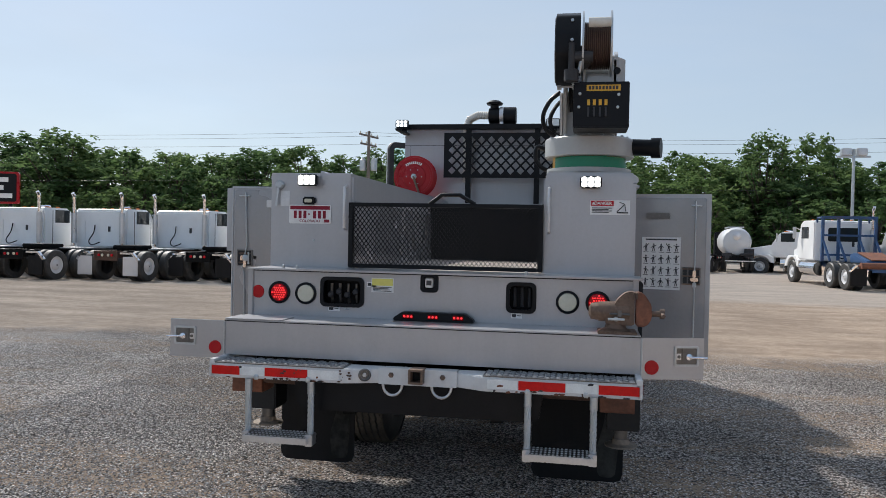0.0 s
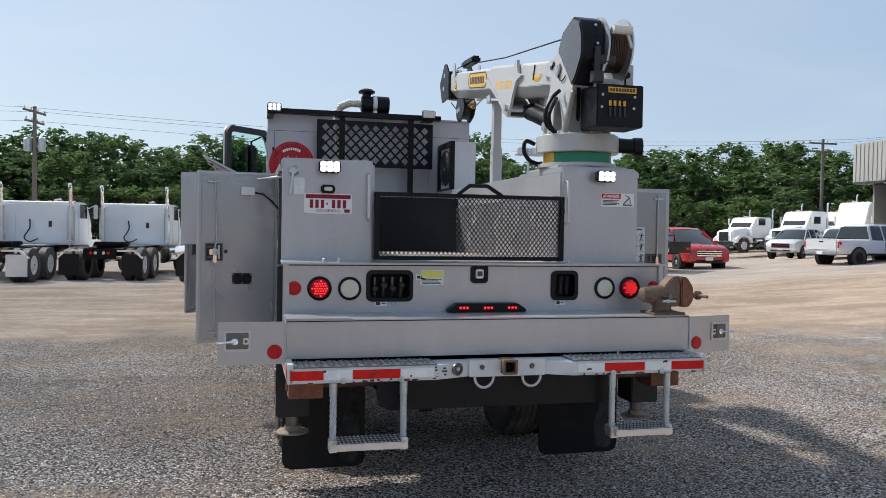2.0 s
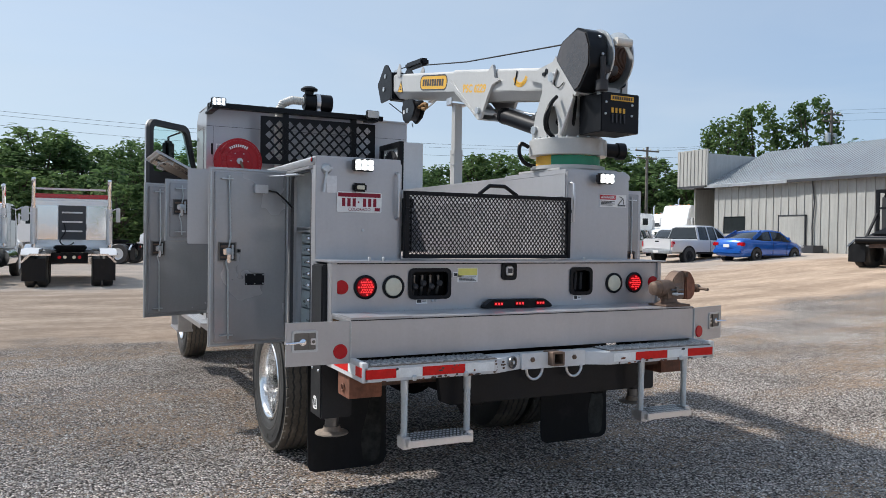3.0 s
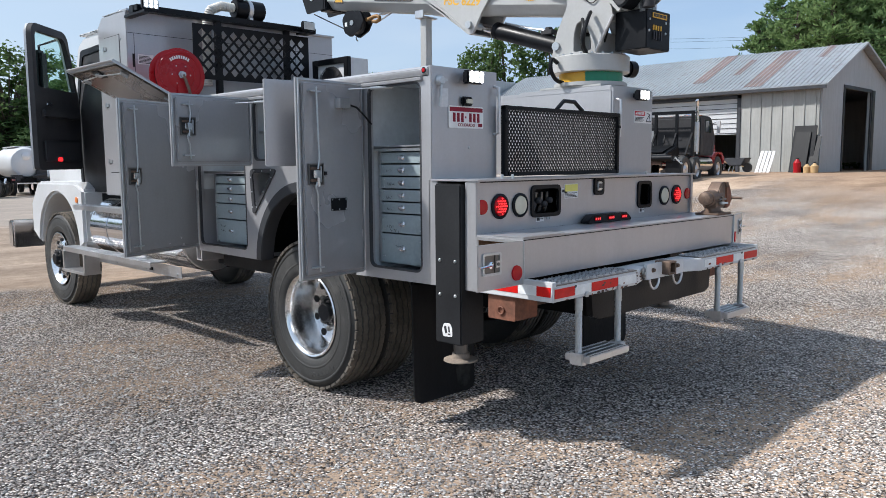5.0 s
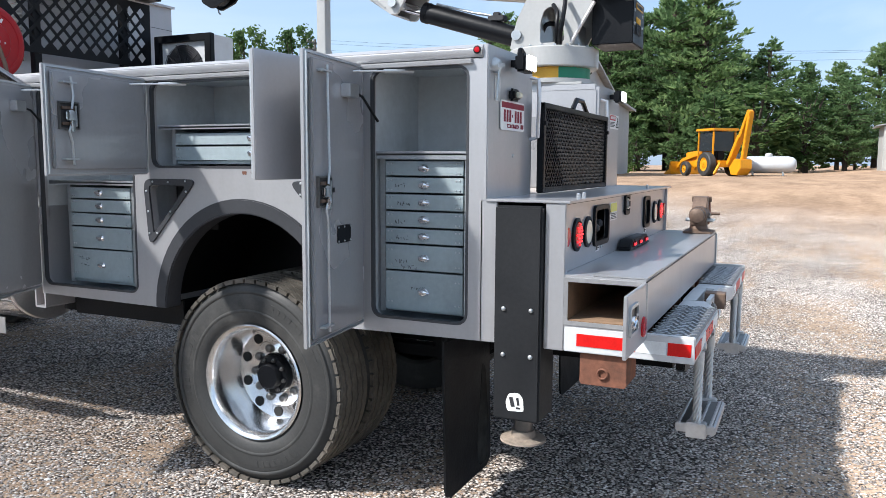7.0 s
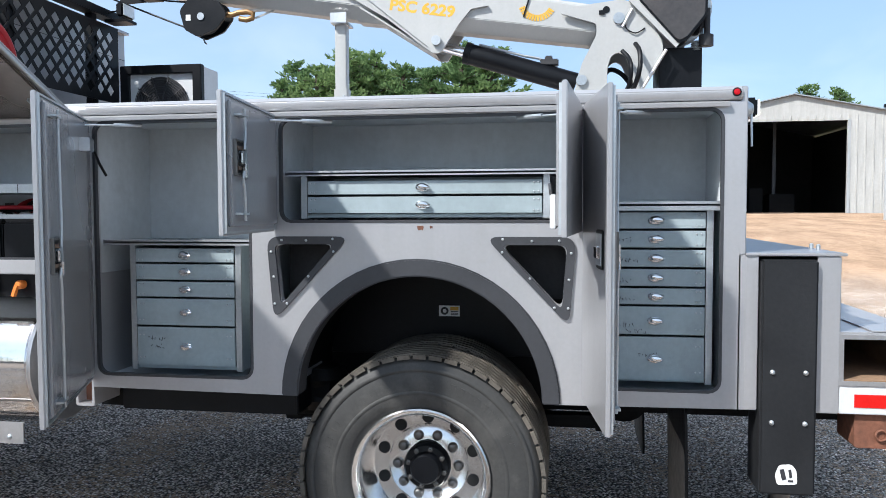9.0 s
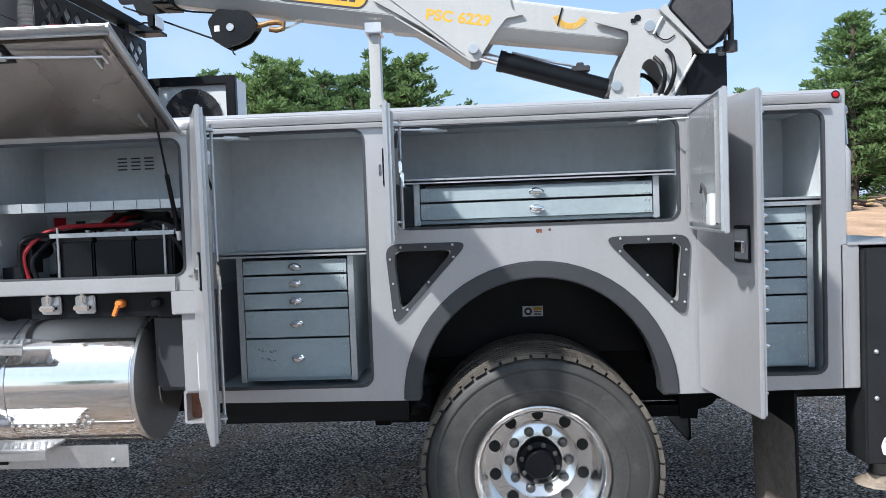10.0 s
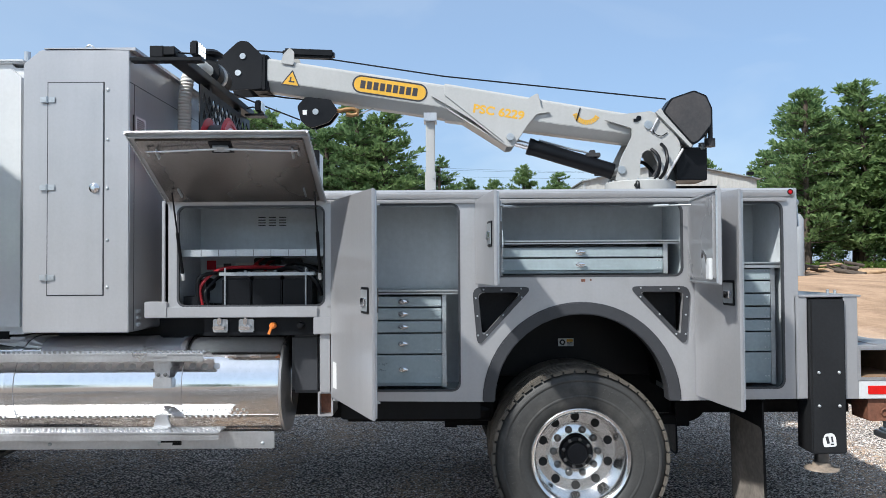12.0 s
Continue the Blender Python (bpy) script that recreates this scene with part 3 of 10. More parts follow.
def build_pebbles():
    """Loose stones on the apron round the truck."""
    rng = np.random.default_rng(5)
    octa = np.array([(1, 0, 0), (-1, 0, 0), (0, 1, 0), (0, -1, 0), (0, 0, 1), (0, 0, -0.6)])
    tri = np.array([(0, 2, 4), (2, 1, 4), (1, 3, 4), (3, 0, 4), (2, 0, 5), (1, 2, 5), (3, 1, 5), (0, 3, 5)])
    n = 64000
    # mostly on the strip that runs behind and along the truck
    strip = rng.random(n)
    cx = np.where(strip < 0.45, rng.uniform(-4.3, -1.2, n), np.where(strip < 0.85, rng.uniform(-1.8, 4.2, n), rng.uniform(-4.2, 5.5, n)))
    cy = np.where(strip < 0.45, rng.uniform(-2.6, 5.2, n), np.where(strip < 0.85, rng.uniform(-3.2, 0.8, n), rng.uniform(-3.0, 6.0, n)))
    size = rng.uniform(0.005, 0.011, n) * np.where(rng.random(n) < 0.06, 1.6, 1.0)
    ang = rng.uniform(0, 6.28, n)
    flat = rng.uniform(0.45, 0.8, n)
    jit = rng.uniform(0.7, 1.3, (n, 6, 3))
    p = octa[None] * jit * size[:, None, None]
    p[:, :, 2] *= flat[:, None]
    c, s = np.cos(ang)[:, None], np.sin(ang)[:, None]
    x = p[:, :, 0] * c - p[:, :, 1] * s + cx[:, None]
    y = p[:, :, 0] * s + p[:, :, 1] * c + cy[:, None]
    z = p[:, :, 2] - 0.042
    verts = np.stack([x, y, z], -1).reshape(-1, 3)
    faces = (tri[None] + 6 * np.arange(n)[:, None, None]).reshape(-1, 3)
    me = bpy.data.meshes.new("gravel")
    me.from_pydata(verts.tolist(), [], faces.tolist())
    m = bpy.data.materials.new("loose_stone")
    m.use_nodes = True
    nt = m.node_tree
    g = nt.nodes.new("ShaderNodeNewGeometry")
    col = ramp(nt, g.outputs["Random Per Island"], [(0.0, (0.13, 0.115, 0.105)), (0.5, (0.36, 0.325, 0.30)), (0.88, (0.55, 0.515, 0.48)), (1.0, (0.82, 0.80, 0.77))])
    nt.links.new(col, nt.nodes["Principled BSDF"].inputs["Base Color"])
    nt.nodes["Principled BSDF"].inputs["Roughness"].default_value = 0.85
    nt.nodes["Principled BSDF"].inputs["Diffuse Roughness"].default_value = 1.0
    me.materials.append(m)
    tagged(new("gravel", me), "loose grey and white crushed stone on the yard", "gravel", kind="stuff")


build_pebbles()


# ---- the service truck: x across, y forward, rear bumper at y = 0 ----
HW = 1.22
truck = thing("service_truck", (0, 2.0, 0), "silver-grey mechanic service truck with all its side compartments open", "truck")


def quadplate(b, p, u, v, t):
    """A thin slab from corner p along u and v, of thickness t."""
    p, u, v = Vector(p), Vector(u), Vector(v)
    n = u.cross(v).normalized() * t
    c = [p, p + u, p + u + v, p + v]
    lo = [b.v(q) for q in c]
    hi = [b.v(q + n) for q in c]
    b.bm.faces.new(lo[::-1])
    b.bm.faces.new(hi)
    for i in range(4):
        b.bm.faces.new((lo[i], lo[(i + 1) % 4], hi[(i + 1) % 4], hi[i]))
    return b


# side walls with their openings
ARCH = (2.15, 0.83, 0.575)
COMP = {  # name: y0, y1, z0, z1
    "rear": (0.948, 1.418, 0.90, 2.003),
    "upper": (1.543, 2.735, 1.568, 2.000),
    "tall": (2.868, 3.588, 0.895, 2.003),
    "front": (3.67, 4.545, 1.402, 1.998),
}


def arch_pts(r, n=28, a0=0.0, a1=180.0):
    return [(ARCH[0] - r * math.cos(radians(a0 + (a1 - a0) * i / n)), ARCH[1] + r * math.sin(radians(a0 + (a1 - a0) * i / n))) for i in range(n + 1)]


def tri_pts(t, r=0.045):
    return rpoly(t, r, 5)


T1_IN = [(2.76, 1.475), (2.50, 1.475), (2.735, 1.215)]
T1_OUT = [(2.795, 1.508), (2.432, 1.508), (2.765, 1.150)]
T2_IN = [(1.805, 1.475), (1.54, 1.475), (1.56, 1.215)]
T2_OUT = [(1.870, 1.508), (1.503, 1.508), (1.530, 1.150)]


def build_side(sgn, full):
    outline = [(0.88, 0.838), *arch_pts(ARCH[2]), (3.62, 0.838), (3.62, 1.338), (4.63, 1.338), (4.63, 2.03), (0.88, 2.03)]
    holes = []
    if full:
        holes = [rrect(y0, y1, z0, z1, 0.045) for y0, y1, z0, z1 in COMP.values()]
        holes += [tri_pts(T1_IN), tri_pts(T2_IN)]
    me = plate(outline, holes, 0.04)
    b = B().mesh(me, side_plane(sgn * (HW - 0.02)))
    side = part("side_wall", b, "body", truck)
    # capping strip along the top
    b = B().prism([(sgn * HW * 1.004, 2.034), (sgn * (HW + 0.012), 2.046), (sgn * (HW + 0.012), 2.07), (sgn * (HW - 0.01), 2.088), (sgn * 0.66, 2.088), (sgn * 0.66, 2.062), (sgn * 1.17, 2.062), (sgn * 1.17, 2.034)], 'y', 0.88, 4.63)
    part("top_cap", b, "body", truck, bev=0.004)
    part("drip_rail", B().prism([(sgn * HW, 2.012), (sgn * (HW + 0.02), 2.008), (sgn * (HW + 0.022), 2.022), (sgn * HW, 2.031)], 'y', 0.93, 4.60), "body", truck)
    # wheel arch trim
    ring = arch_pts(ARCH[2] + 0.012) + arch_pts(ARCH[2] - 0.062)[::-1]
    x0, x1 = sgn * (HW + 0.012), sgn * (HW - 0.10)
    part("wheel_arch_trim", B().prism(ring, 'x', x0, x1), "trim", truck, "dark grey wheel arch flare", bev=0.006)
    # inner wall of the box, its floor and the front wall
    b = B().box(sgn * 0.66, sgn * 0.64, 0.88, 4.63, 1.45, 2.06)
    part("inner_wall", b, "body", truck)
    part("bed_liner", B().box(sgn * 0.638, sgn * 0.628, 0.90, 3.55, 1.445, 1.90), "doorskin", truck, "scuffed grey liner of the bed")
    # dark wheel housing
    b = B().prism(arch_pts(0.60, 20) + arch_pts(0.608, 20)[::-1], 'x', sgn * 1.16, sgn * 0.478)
    part("wheel_housing", b, "chassis", truck)
    part("inner_fender", B().box(sgn * 0.462, sgn * 0.478, 1.56, 2.74, 0.885, 1.42), "black", truck)


build_side(-1, True)
build_side(1, False)


def liner(name, y0, y1, z0, z1, depth=0.5):
    """The five inner faces of a compartment."""
    b = open_box(B(), -HW + 0.042, -HW + depth, y0 - 0.02, y1 + 0.02, z0 - 0.02, z1 + 0.02, 0.012)
    ob = part(name, b, "inner", truck)
    # rubber door seal round the opening
    o = rrect(y0 - 0.004, y1 + 0.004, z0 - 0.004, z1 + 0.004, 0.05)
    i = rrect(y0 + 0.008, y1 - 0.008, z0 + 0.008, z1 - 0.008, 0.040)
    part("door_seal", B().mesh(plate(o, [i], 0.02), side_plane(-HW + 0.008)), "trim", ob)
    return ob


for nm, (y0, y1, z0, z1) in COMP.items():
    liner("compartment", y0, y1, z0, z1)

# triangular openings with black bolted frames and a flat dark sheet across the pocket behind
for tin, tout in ((T1_IN, T1_OUT), (T2_IN, T2_OUT)):
    fr = part("window_frame", B().mesh(plate(tri_pts(tout, 0.06), [tri_pts(tin, 0.03)], 0.014), side_plane(-HW - 0.004)), "trim", truck, "black bolted triangular frame")
    b = B()
    for i in range(3):
        p, q = Vector(tout[i]), Vector(tout[(i + 1) % 3])
        for k in (0.16, 0.5, 0.84):
            w = p.lerp(q, k)
            c = (Vector(tout[0]) + Vector(tout[1]) + Vector(tout[2])) / 3
            w = w + (c - w).normalized() * 0.018
            part("bolt", B().lathe([(0.006, 0), (0.0055, 0.004), (0.002, 0.006)], (-HW - 0.010, w.x, w.y), (-1, 0, 0), 8), "galv", fr)
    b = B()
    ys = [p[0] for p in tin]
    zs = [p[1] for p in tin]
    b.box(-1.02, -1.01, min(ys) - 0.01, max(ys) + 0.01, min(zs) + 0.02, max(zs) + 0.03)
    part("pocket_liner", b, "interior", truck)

# body: rear faces, bed floor, front wall
part("rear_wall", B().box(-HW, -0.655, 0.86, 0.884, 1.44, 2.087), "body", truck, bev=0.004)
part("rear_wall", B().box(0.648, 1.20, 0.86, 0.884, 1.44, 2.08), "body", truck, bev=0.004)
part("rear_corner", B().box(-HW, -HW + 0.03, 0.83, 0.885, 0.838, 1.44), "body", truck)
part("bed_floor", B().box(-0.64, 0.64, 0.60, 4.6, 1.40, 1.44), "bedfloor", truck, "pale dusty bed floor")
part("bed_front_wall", B().box(-HW, HW, 4.60, 4.628, 1.345, 2.06), "body", truck)
part("crane_pedestal", B().box(0.652, 1.205, 0.885, 1.75, 2.06, 2.10), "body", truck, bev=0.006)
for xa, xb in ((-HW + 0.02, -0.66), (0.66, HW - 0.02)):
    for ya, yb in ((0.88, 1.56), (2.74, 3.62)):
        part("box_bottom", B().box(xa, xb, ya, yb, 0.84, 0.87), "body", truck)
part("front_end_wall", B().box(-HW + 0.02, -0.66, 3.60, 3.63, 0.84, 1.34), "body", truck)
part("front_end_wall", B().box(0.66, HW - 0.02, 3.60, 3.63, 0.84, 1.34), "body", truck)

# tail: lamp panel, its deck, side posts, storage box, bumper
PX = 1.22
holes = [rrect(-0.725, -0.465, 1.228, 1.392, 0.03), rrect(0.455, 0.612, 1.230, 1.392, 0.03), rrect(-0.078, 0.010, 1.335, 1.430, 0.02)]
part("lamp_panel", B().mesh(plate([(-PX, 1.15), (PX, 1.15), (PX, 1.437), (-PX, 1.437)], holes, 0.012), rear_plane(0.536)), "body", truck)
part("tail_deck", B().box(-PX - 0.01, PX + 0.03, 0.495, 0.862, 1.437, 1.449), "body", truck, bev=0.003)
for s in (-1, 1):
    part("corner_post", B().box(s * (PX + 0.004), s * (PX - 0.03), 0.515, 0.60, 0.835, 1.436), "body", truck, bev=0.003)
    part("corner_post", B().box(s * (PX + 0.002), s * (PX - 0.03), 0.812, 0.862, 0.838, 1.436), "body", truck, bev=0.003)
    jack = part("outrigger_jack", B().box(s * 1.255, s * 1.06, 0.604, 0.808, 0.52, 1.424), "jackblack", truck, "black square outrigger jack tube", bev=0.008)
    b = B()
    for z in (0.995, 0.80):
        for y in (0.645, 0.765):
            part("bolt", B().lathe([(0.010, 0), (0.009, 0.006), (0.004, 0.010)], (s * 1.255, y, z), (s, 0, 0), 8), "galv", jack)
    part("jack_ram", B().cyl((s * 1.15, 0.706, 0.43), (s * 1.15, 0.706, 0.53), 0.042, 20), "nutsteel", jack, "stubby dark jack ram")
    part("jack_foot", B().lathe([(0.050, 0.045), (0.055, 0.016), (0.098, 0.008), (0.100, 0.0), (0.02, -0.002)], (s * 1.15, 0.706, 0.408), (0, 0, 1), 28), "footplate", jack, "round muddy foot plate")
stick = part("sticker", B().mesh(plate(rpoly([(0.668, 0.565), (0.742, 0.56), (0.75, 0.60), (0.735, 0.638), (0.69, 0.642), (0.672, 0.62)], 0.012), [], 0.002), side_plane(-1.2565)), "paper", truck)
b = B().bar((-1.2585, 0.726, 0.622), (-1.2585, 0.716, 0.582), 0.016, 0.002, (1, 0, 0)).bar((-1.2585, 0.697, 0.622), (-1.2585, 0.692, 0.590), 0.010, 0.002, (1, 0, 0)).box(-1.2595, -1.2575, 0.684, 0.702, 0.574, 0.581)
part("sticker_mark", b, "ink", stick)

part("seam_strip", B().box(-PX, PX, 0.5265, 0.5295, 1.4295, 1.4365), "black", truck, "dark seam under the deck lip")
part("seam_strip", B().box(-PX, PX, 0.1865, 0.1895, 1.1375, 1.1425), "black", truck)
# storage box across the tail, open at both ends
b = B().prism([(0.19, 0.936), (0.53, 0.936), (0.53, 0.948), (0.202, 0.948), (0.202, 1.135), (0.53, 1.135), (0.53, 1.150), (0.19, 1.150)], 'x', -PX, PX)
part("tail_box", b, "body", truck, bev=0.002)
part("box_lining", B().box(-PX + 0.002, PX - 0.002, 0.204, 0.515, 0.950, 0.966).box(-PX + 0.002, PX - 0.002, 0.500, 0.515, 0.966, 1.13).box(-PX + 0.002, PX - 0.002, 0.204, 0.216, 0.966, 1.13), "plyshade", truck, "bare plywood lining darkened for the shade in the box")
part("lid_seam", B().box(-PX, -0.86, 0.188, 0.40, 1.1515, 1.156), "body", truck)
for s in (-1, 1):
    fl = B()
    fl.box(s * (PX + 0.003), s * (PX - 0.0), 0.192, 0.215, 0.945, 1.14).box(s * (PX + 0.003), s * PX, 0.50, 0.518, 0.945, 1.14)
    fl.box(s * (PX + 0.003), s * PX, 0.215, 0.50, 0.945, 0.962).box(s * (PX + 0.003), s * PX, 0.215, 0.50, 1.122, 1.14)
    part("box_rim", fl, "alu", truck)
    hinge_at = Matrix.Translation((s * (PX + 0.006), 0.193, 0))
    kd = hinge_at @ Matrix.Rotation(radians(15 if s > 0 else 0), 4, 'Z') @ hinge_at.inverted()
    d = part("box_door", B(kd).box(s * (PX + 0.006), s * 1.575, 0.186, 0.200, 0.912, 1.140), "body", truck, "open end door of the tail box", bev=0.002)
    part("hinge", B(kd).cyl((s * (PX + 0.003), 0.187, 0.92), (s * (PX + 0.003), 0.187, 1.135), 0.006, 8), "galv", d)
    part("reflector", B(kd).lathe([(0.040, 0), (0.038, 0.008), (0.012, 0.010)], (s * 1.28, 0.186, 0.978), (0, -1, 0), 24), "redlens", d)
    lx0, lx1 = min(s * 1.405, s * 1.545), max(s * 1.405, s * 1.545)
    lk = part("paddle_latch", B(kd).mesh(plate(rrect(lx0, lx1, 0.985, 1.098, 0.012), [rrect(lx0 + 0.012, lx1 - 0.012, 0.997, 1.086, 0.006)], 0.010), rear_plane(0.183)), "galv", d, "recessed latch with folding handle", bev=0.002)
    part("latch_recess", B(kd).box(lx0 + 0.010, lx1 - 0.010, 0.1835, 0.1855, 0.995, 1.088), "nutsteel", lk)
    part("divider", B(kd).box(s * 1.452 - 0.002, s * 1.452 + 0.002, 0.178, 0.1835, 0.998, 1.085), "nutsteel", lk)
    part("lock_plate", B(kd).box(s * 1.430 - 0.014, s * 1.430 + 0.014, 0.178, 0.1835, 1.022, 1.056), "alu", lk, bev=0.002)
    part("lock_barrel", B(kd).lathe([(0.009, 0), (0.009, 0.004), (0.004, 0.005)], (s * 1.430, 0.178, 1.039), (0, -1, 0), 12), "nutsteel", lk)
    part("latch_handle", B(kd).cyl((s * 1.482, 0.172, 1.038), (s * 1.585, 0.160, 1.034), 0.006, 10).lathe([(0.020, 0), (0.018, 0.010), (0.008, 0.014)], (s * 1.488, 0.1835, 1.038), (0, -1, 0), 14), "chrome", lk, "chrome folding handle")

# bumper with treadplate steps and reflective tape
for s, xin in ((-1, 0.42), (1, 0.375)):
    out = [(s * 1.215, 0.0), (s * xin, 0.0), (s * 0.215, 0.075), (s * 0.215, 0.19), (s * 1.215, 0.19)]
    part("bumper", B().prism(out, 'z', 0.835, 0.915), "bumper", truck, "white painted bumper half with chipped corners", bev=0.006)
    tp = [(s * 1.212, 0.004), (s * xin, 0.004), (s * xin, 0.186), (s * 1.212, 0.186)]
    # dark base imitates the shaded holes between the bright teeth
    part("tread_plate", B().prism(tp, 'z', 0.9155, 0.921), "nutsteel", truck, "serrated aluminium tread plate, its shaded holes coloured dark")
    b = B()
    nx = int((1.2 - xin) / 0.032)
    for i in range(nx):
        for j in range(5):
            x = s * (xin + 0.025 + i * 0.032)
            y = 0.025 + j * 0.034 + (0.017 if i % 2 else 0)
            if y < 0.18:
                b.bar((x - 0.011, y - 0.011 * (1 if (i + j) % 2 else -1), 0.9235), (x + 0.011, y + 0.011 * (1 if (i + j) % 2 else -1), 0.9235), 0.009, 0.006)
    part("tread_teeth", b, "alu", truck, kind="stuff")
    segs = [("tapered", 1.205, 1.035), ("tapewhite", 1.03, 0.885), ("tapered", 0.88, 0.625), ("tapewhite", 0.62, 0.44)] if s < 0 else [("tapewhite", 0.40, 0.565), ("tapered", 0.57, 0.82), ("tapewhite", 0.825, 0.99), ("tapered", 0.995, 1.205)]
    for mname, a, c in segs:
        part("reflective_tape", B().box(s * a, s * c, -0.0025, 0.0, 0.853, 0.902), mname, truck)
    for x in (0.93, 0.62):
        part("bumper_bolt", B().lathe([(0.017, 0), (0.017, 0.008), (0.009, 0.012)], (s * x, -0.001, 0.846), (0, -1, 0), 6), "galv", truck)
    # bumper return along the side
    part("bumper_end", B().box(s * 1.222, s * 1.19, 0.0, 0.515, 0.835, 0.938), "bumper", truck, bev=0.003)
    for mname, a, c in (("tapered", 0.012, 0.10), ("tapewhite", 0.105, 0.22), ("tapered", 0.225, 0.46)):
        part("reflective_tape", B().box(s * 1.2245, s * 1.222, a, c, 0.862, 0.912), mname, truck)
part("bumper_centre", B().mesh(plate(rrect(-0.224, 0.224, 0.834, 0.926, 0.006), [rrect(-0.041, 0.041, 0.851, 0.922, 0.004)], 0.02), rear_plane(0.065)), "bumper", truck, bev=0.002)
part("bumper_beam", B().box(-0.213, 0.213, 0.125, 0.19, 0.835, 0.915), "bumper", truck)
hitch = part("hitch_receiver", B().mesh(plate(rrect(-0.042, 0.042, 0.85, 0.932, 0.006), [rrect(-0.029, 0.029, 0.862, 0.92, 0.004)], 0.10), rear_plane(0.055)), "cast", truck, "square rusty hitch receiver tube")
# near-black plug stands in for the shade down the tube
part("receiver_inside", B().box(-0.03, 0.03, 0.08, 0.10, 0.86, 0.922), "dark", hitch)
for x in (-0.15, 0.145):
    part("bumper_bolt", B().lathe([(0.016, 0), (0.016, 0.004), (0.011, 0.005), (0.011, 0.014)], (x, 0.055, 0.888), (0, -1, 0), 6), "cast", truck)
sock = part("socket", B().lathe([(0.036, 0), (0.036, 0.010), (0.030, 0.014), (0.024, 0.012), (0.022, 0.004), (0.004, 0.003)], (-0.30, 0.036, 0.885), (0.45, -1, 0), 20), "nutsteel", truck, "round steel trailer socket")
part("socket_pin", B().lathe([(0.012, 0), (0.011, 0.012), (0.005, 0.014)], (-0.30, 0.033, 0.885), (0.45, -1, 0), 12), "galv", sock)
# chipped paint and scraped tape
chip_rng = random.Random(21)
for x0, x1, z0, z1, n_ in ((-0.44, -0.37, 0.838, 0.912, 9), (-0.93, -0.62, 0.837, 0.850, 8), (-0.80, -0.66, 0.880, 0.902, 4), (0.60, 0.95, 0.837, 0.850, 7), (0.375, 0.42, 0.840, 0.91, 4), (1.0, 1.2, 0.837, 0.848, 3)):
    for i in range(n_):
        x, z, r = chip_rng.uniform(x0, x1), chip_rng.uniform(z0, z1), chip_rng.uniform(0.004, 0.010)
        y = 0.0 if abs(x) > 0.42 else 0.004
        spot = [(x + r * chip_rng.uniform(0.6, 1.7) * math.cos(a), z + r * chip_rng.uniform(0.4, 0.9) * math.sin(a)) for a in [k_ * 1.047 for k_ in range(6)]]
        part("paint_chip", B().mesh(plate(spot, [], 0.001), rear_plane(y - 0.0032)), "wirerope", truck)
for x in (-0.14, 0.14):
    pts = [(x + 0.055 * math.cos(a), 0.05, 0.835 + 0.06 * math.sin(a)) for a in [math.pi * (1 + i / 12) for i in range(13)]]
    part("chain_loop", B().pipe(pts, 0.008, 8), "alu", truck)

# wire-rope hung steps
for xa, xb in ((-0.985, -0.60), (0.618, 0.975)):
    st = part("hanging_step", B().box(xa, xb, -0.065, 0.095, 0.488, 0.525), "alu", truck, "aluminium step hung on wire ropes", bev=0.004)
    b = B()
    for i in range(int((xb - xa) / 0.022)):
        for j in range(4):
            b.lathe([(0.008, 0), (0.007, 0.005), (0.004, 0.0055)], (xa + 0.015 + i * 0.022, -0.045 + j * 0.042, 0.525), (0, 0, 1), 6)
    part("step_teeth", b, "alu", st, kind="stuff")
    # dark inset imitates the shaded holes between the ridges of the step
    part("step_web", B().box(xa + 0.014, xb - 0.014, -0.056, 0.086, 0.524, 0.5262), "nutsteel", st)
    for x in (xa + 0.004, xb - 0.004):
        rp = B().cyl((x, 0.01, 0.485), (x, 0.01, 0.80), 0.011, 10)
        for k in range(6):
            rp.pipe([(x + 0.0125 * math.cos(k * math.pi / 3 + q * 0.62), 0.01 + 0.0125 * math.sin(k * math.pi / 3 + q * 0.62), 0.495 + 0.0165 * q) for q in range(19)], 0.0068, 6)
        part("wire_rope", rp, "galv", st, "twisted steel wire rope")
        part("rope_clamp", B().cyl((x, 0.01, 0.765), (x, 0.01, 0.835), 0.021, 14), "galv", st)
        part("rope_clamp", B().box(x - 0.022, x + 0.022, -0.03, 0.05, 0.473, 0.538), "alu", st, bev=0.004)

# under the tail: rusty outrigger tube, cross member, flaps
for sx in (-1, 1):
    tube = part("outrigger_tube", B().mesh(plate(rrect(0.26, 0.45, 0.70, 0.832, 0.012), [], 0.19), side_plane(sx * 1.105)), "rust", truck, "rusty brown square outrigger tube", bev=0.004)
    # brown of the inner tube is darkened to imitate shade behind the bumper
    part("inner_tube", B().mesh(plate(rrect(0.285, 0.43, 0.755, 0.83, 0.010), [], 0.64), side_plane(sx * 0.69)), "wirerope", tube, "inner tube with its brown darkened for shade", bev=0.004)
part("tube_ring", B().pipe([(-1.206, 0.355 + 0.02 * math.cos(a), 0.752 + 0.02 * math.sin(a)) for a in [i * math.pi / 8 for i in range(17)]], 0.005, 6), "rust", truck)
part("rear_cross_member", B().prism([(-0.74, 0.834), (0.70, 0.834), (0.68, 0.68), (0.62, 0.655), (-0.66, 0.655), (-0.72, 0.68)], 'y', 0.10, 0.14), "black", truck, bev=0.004)
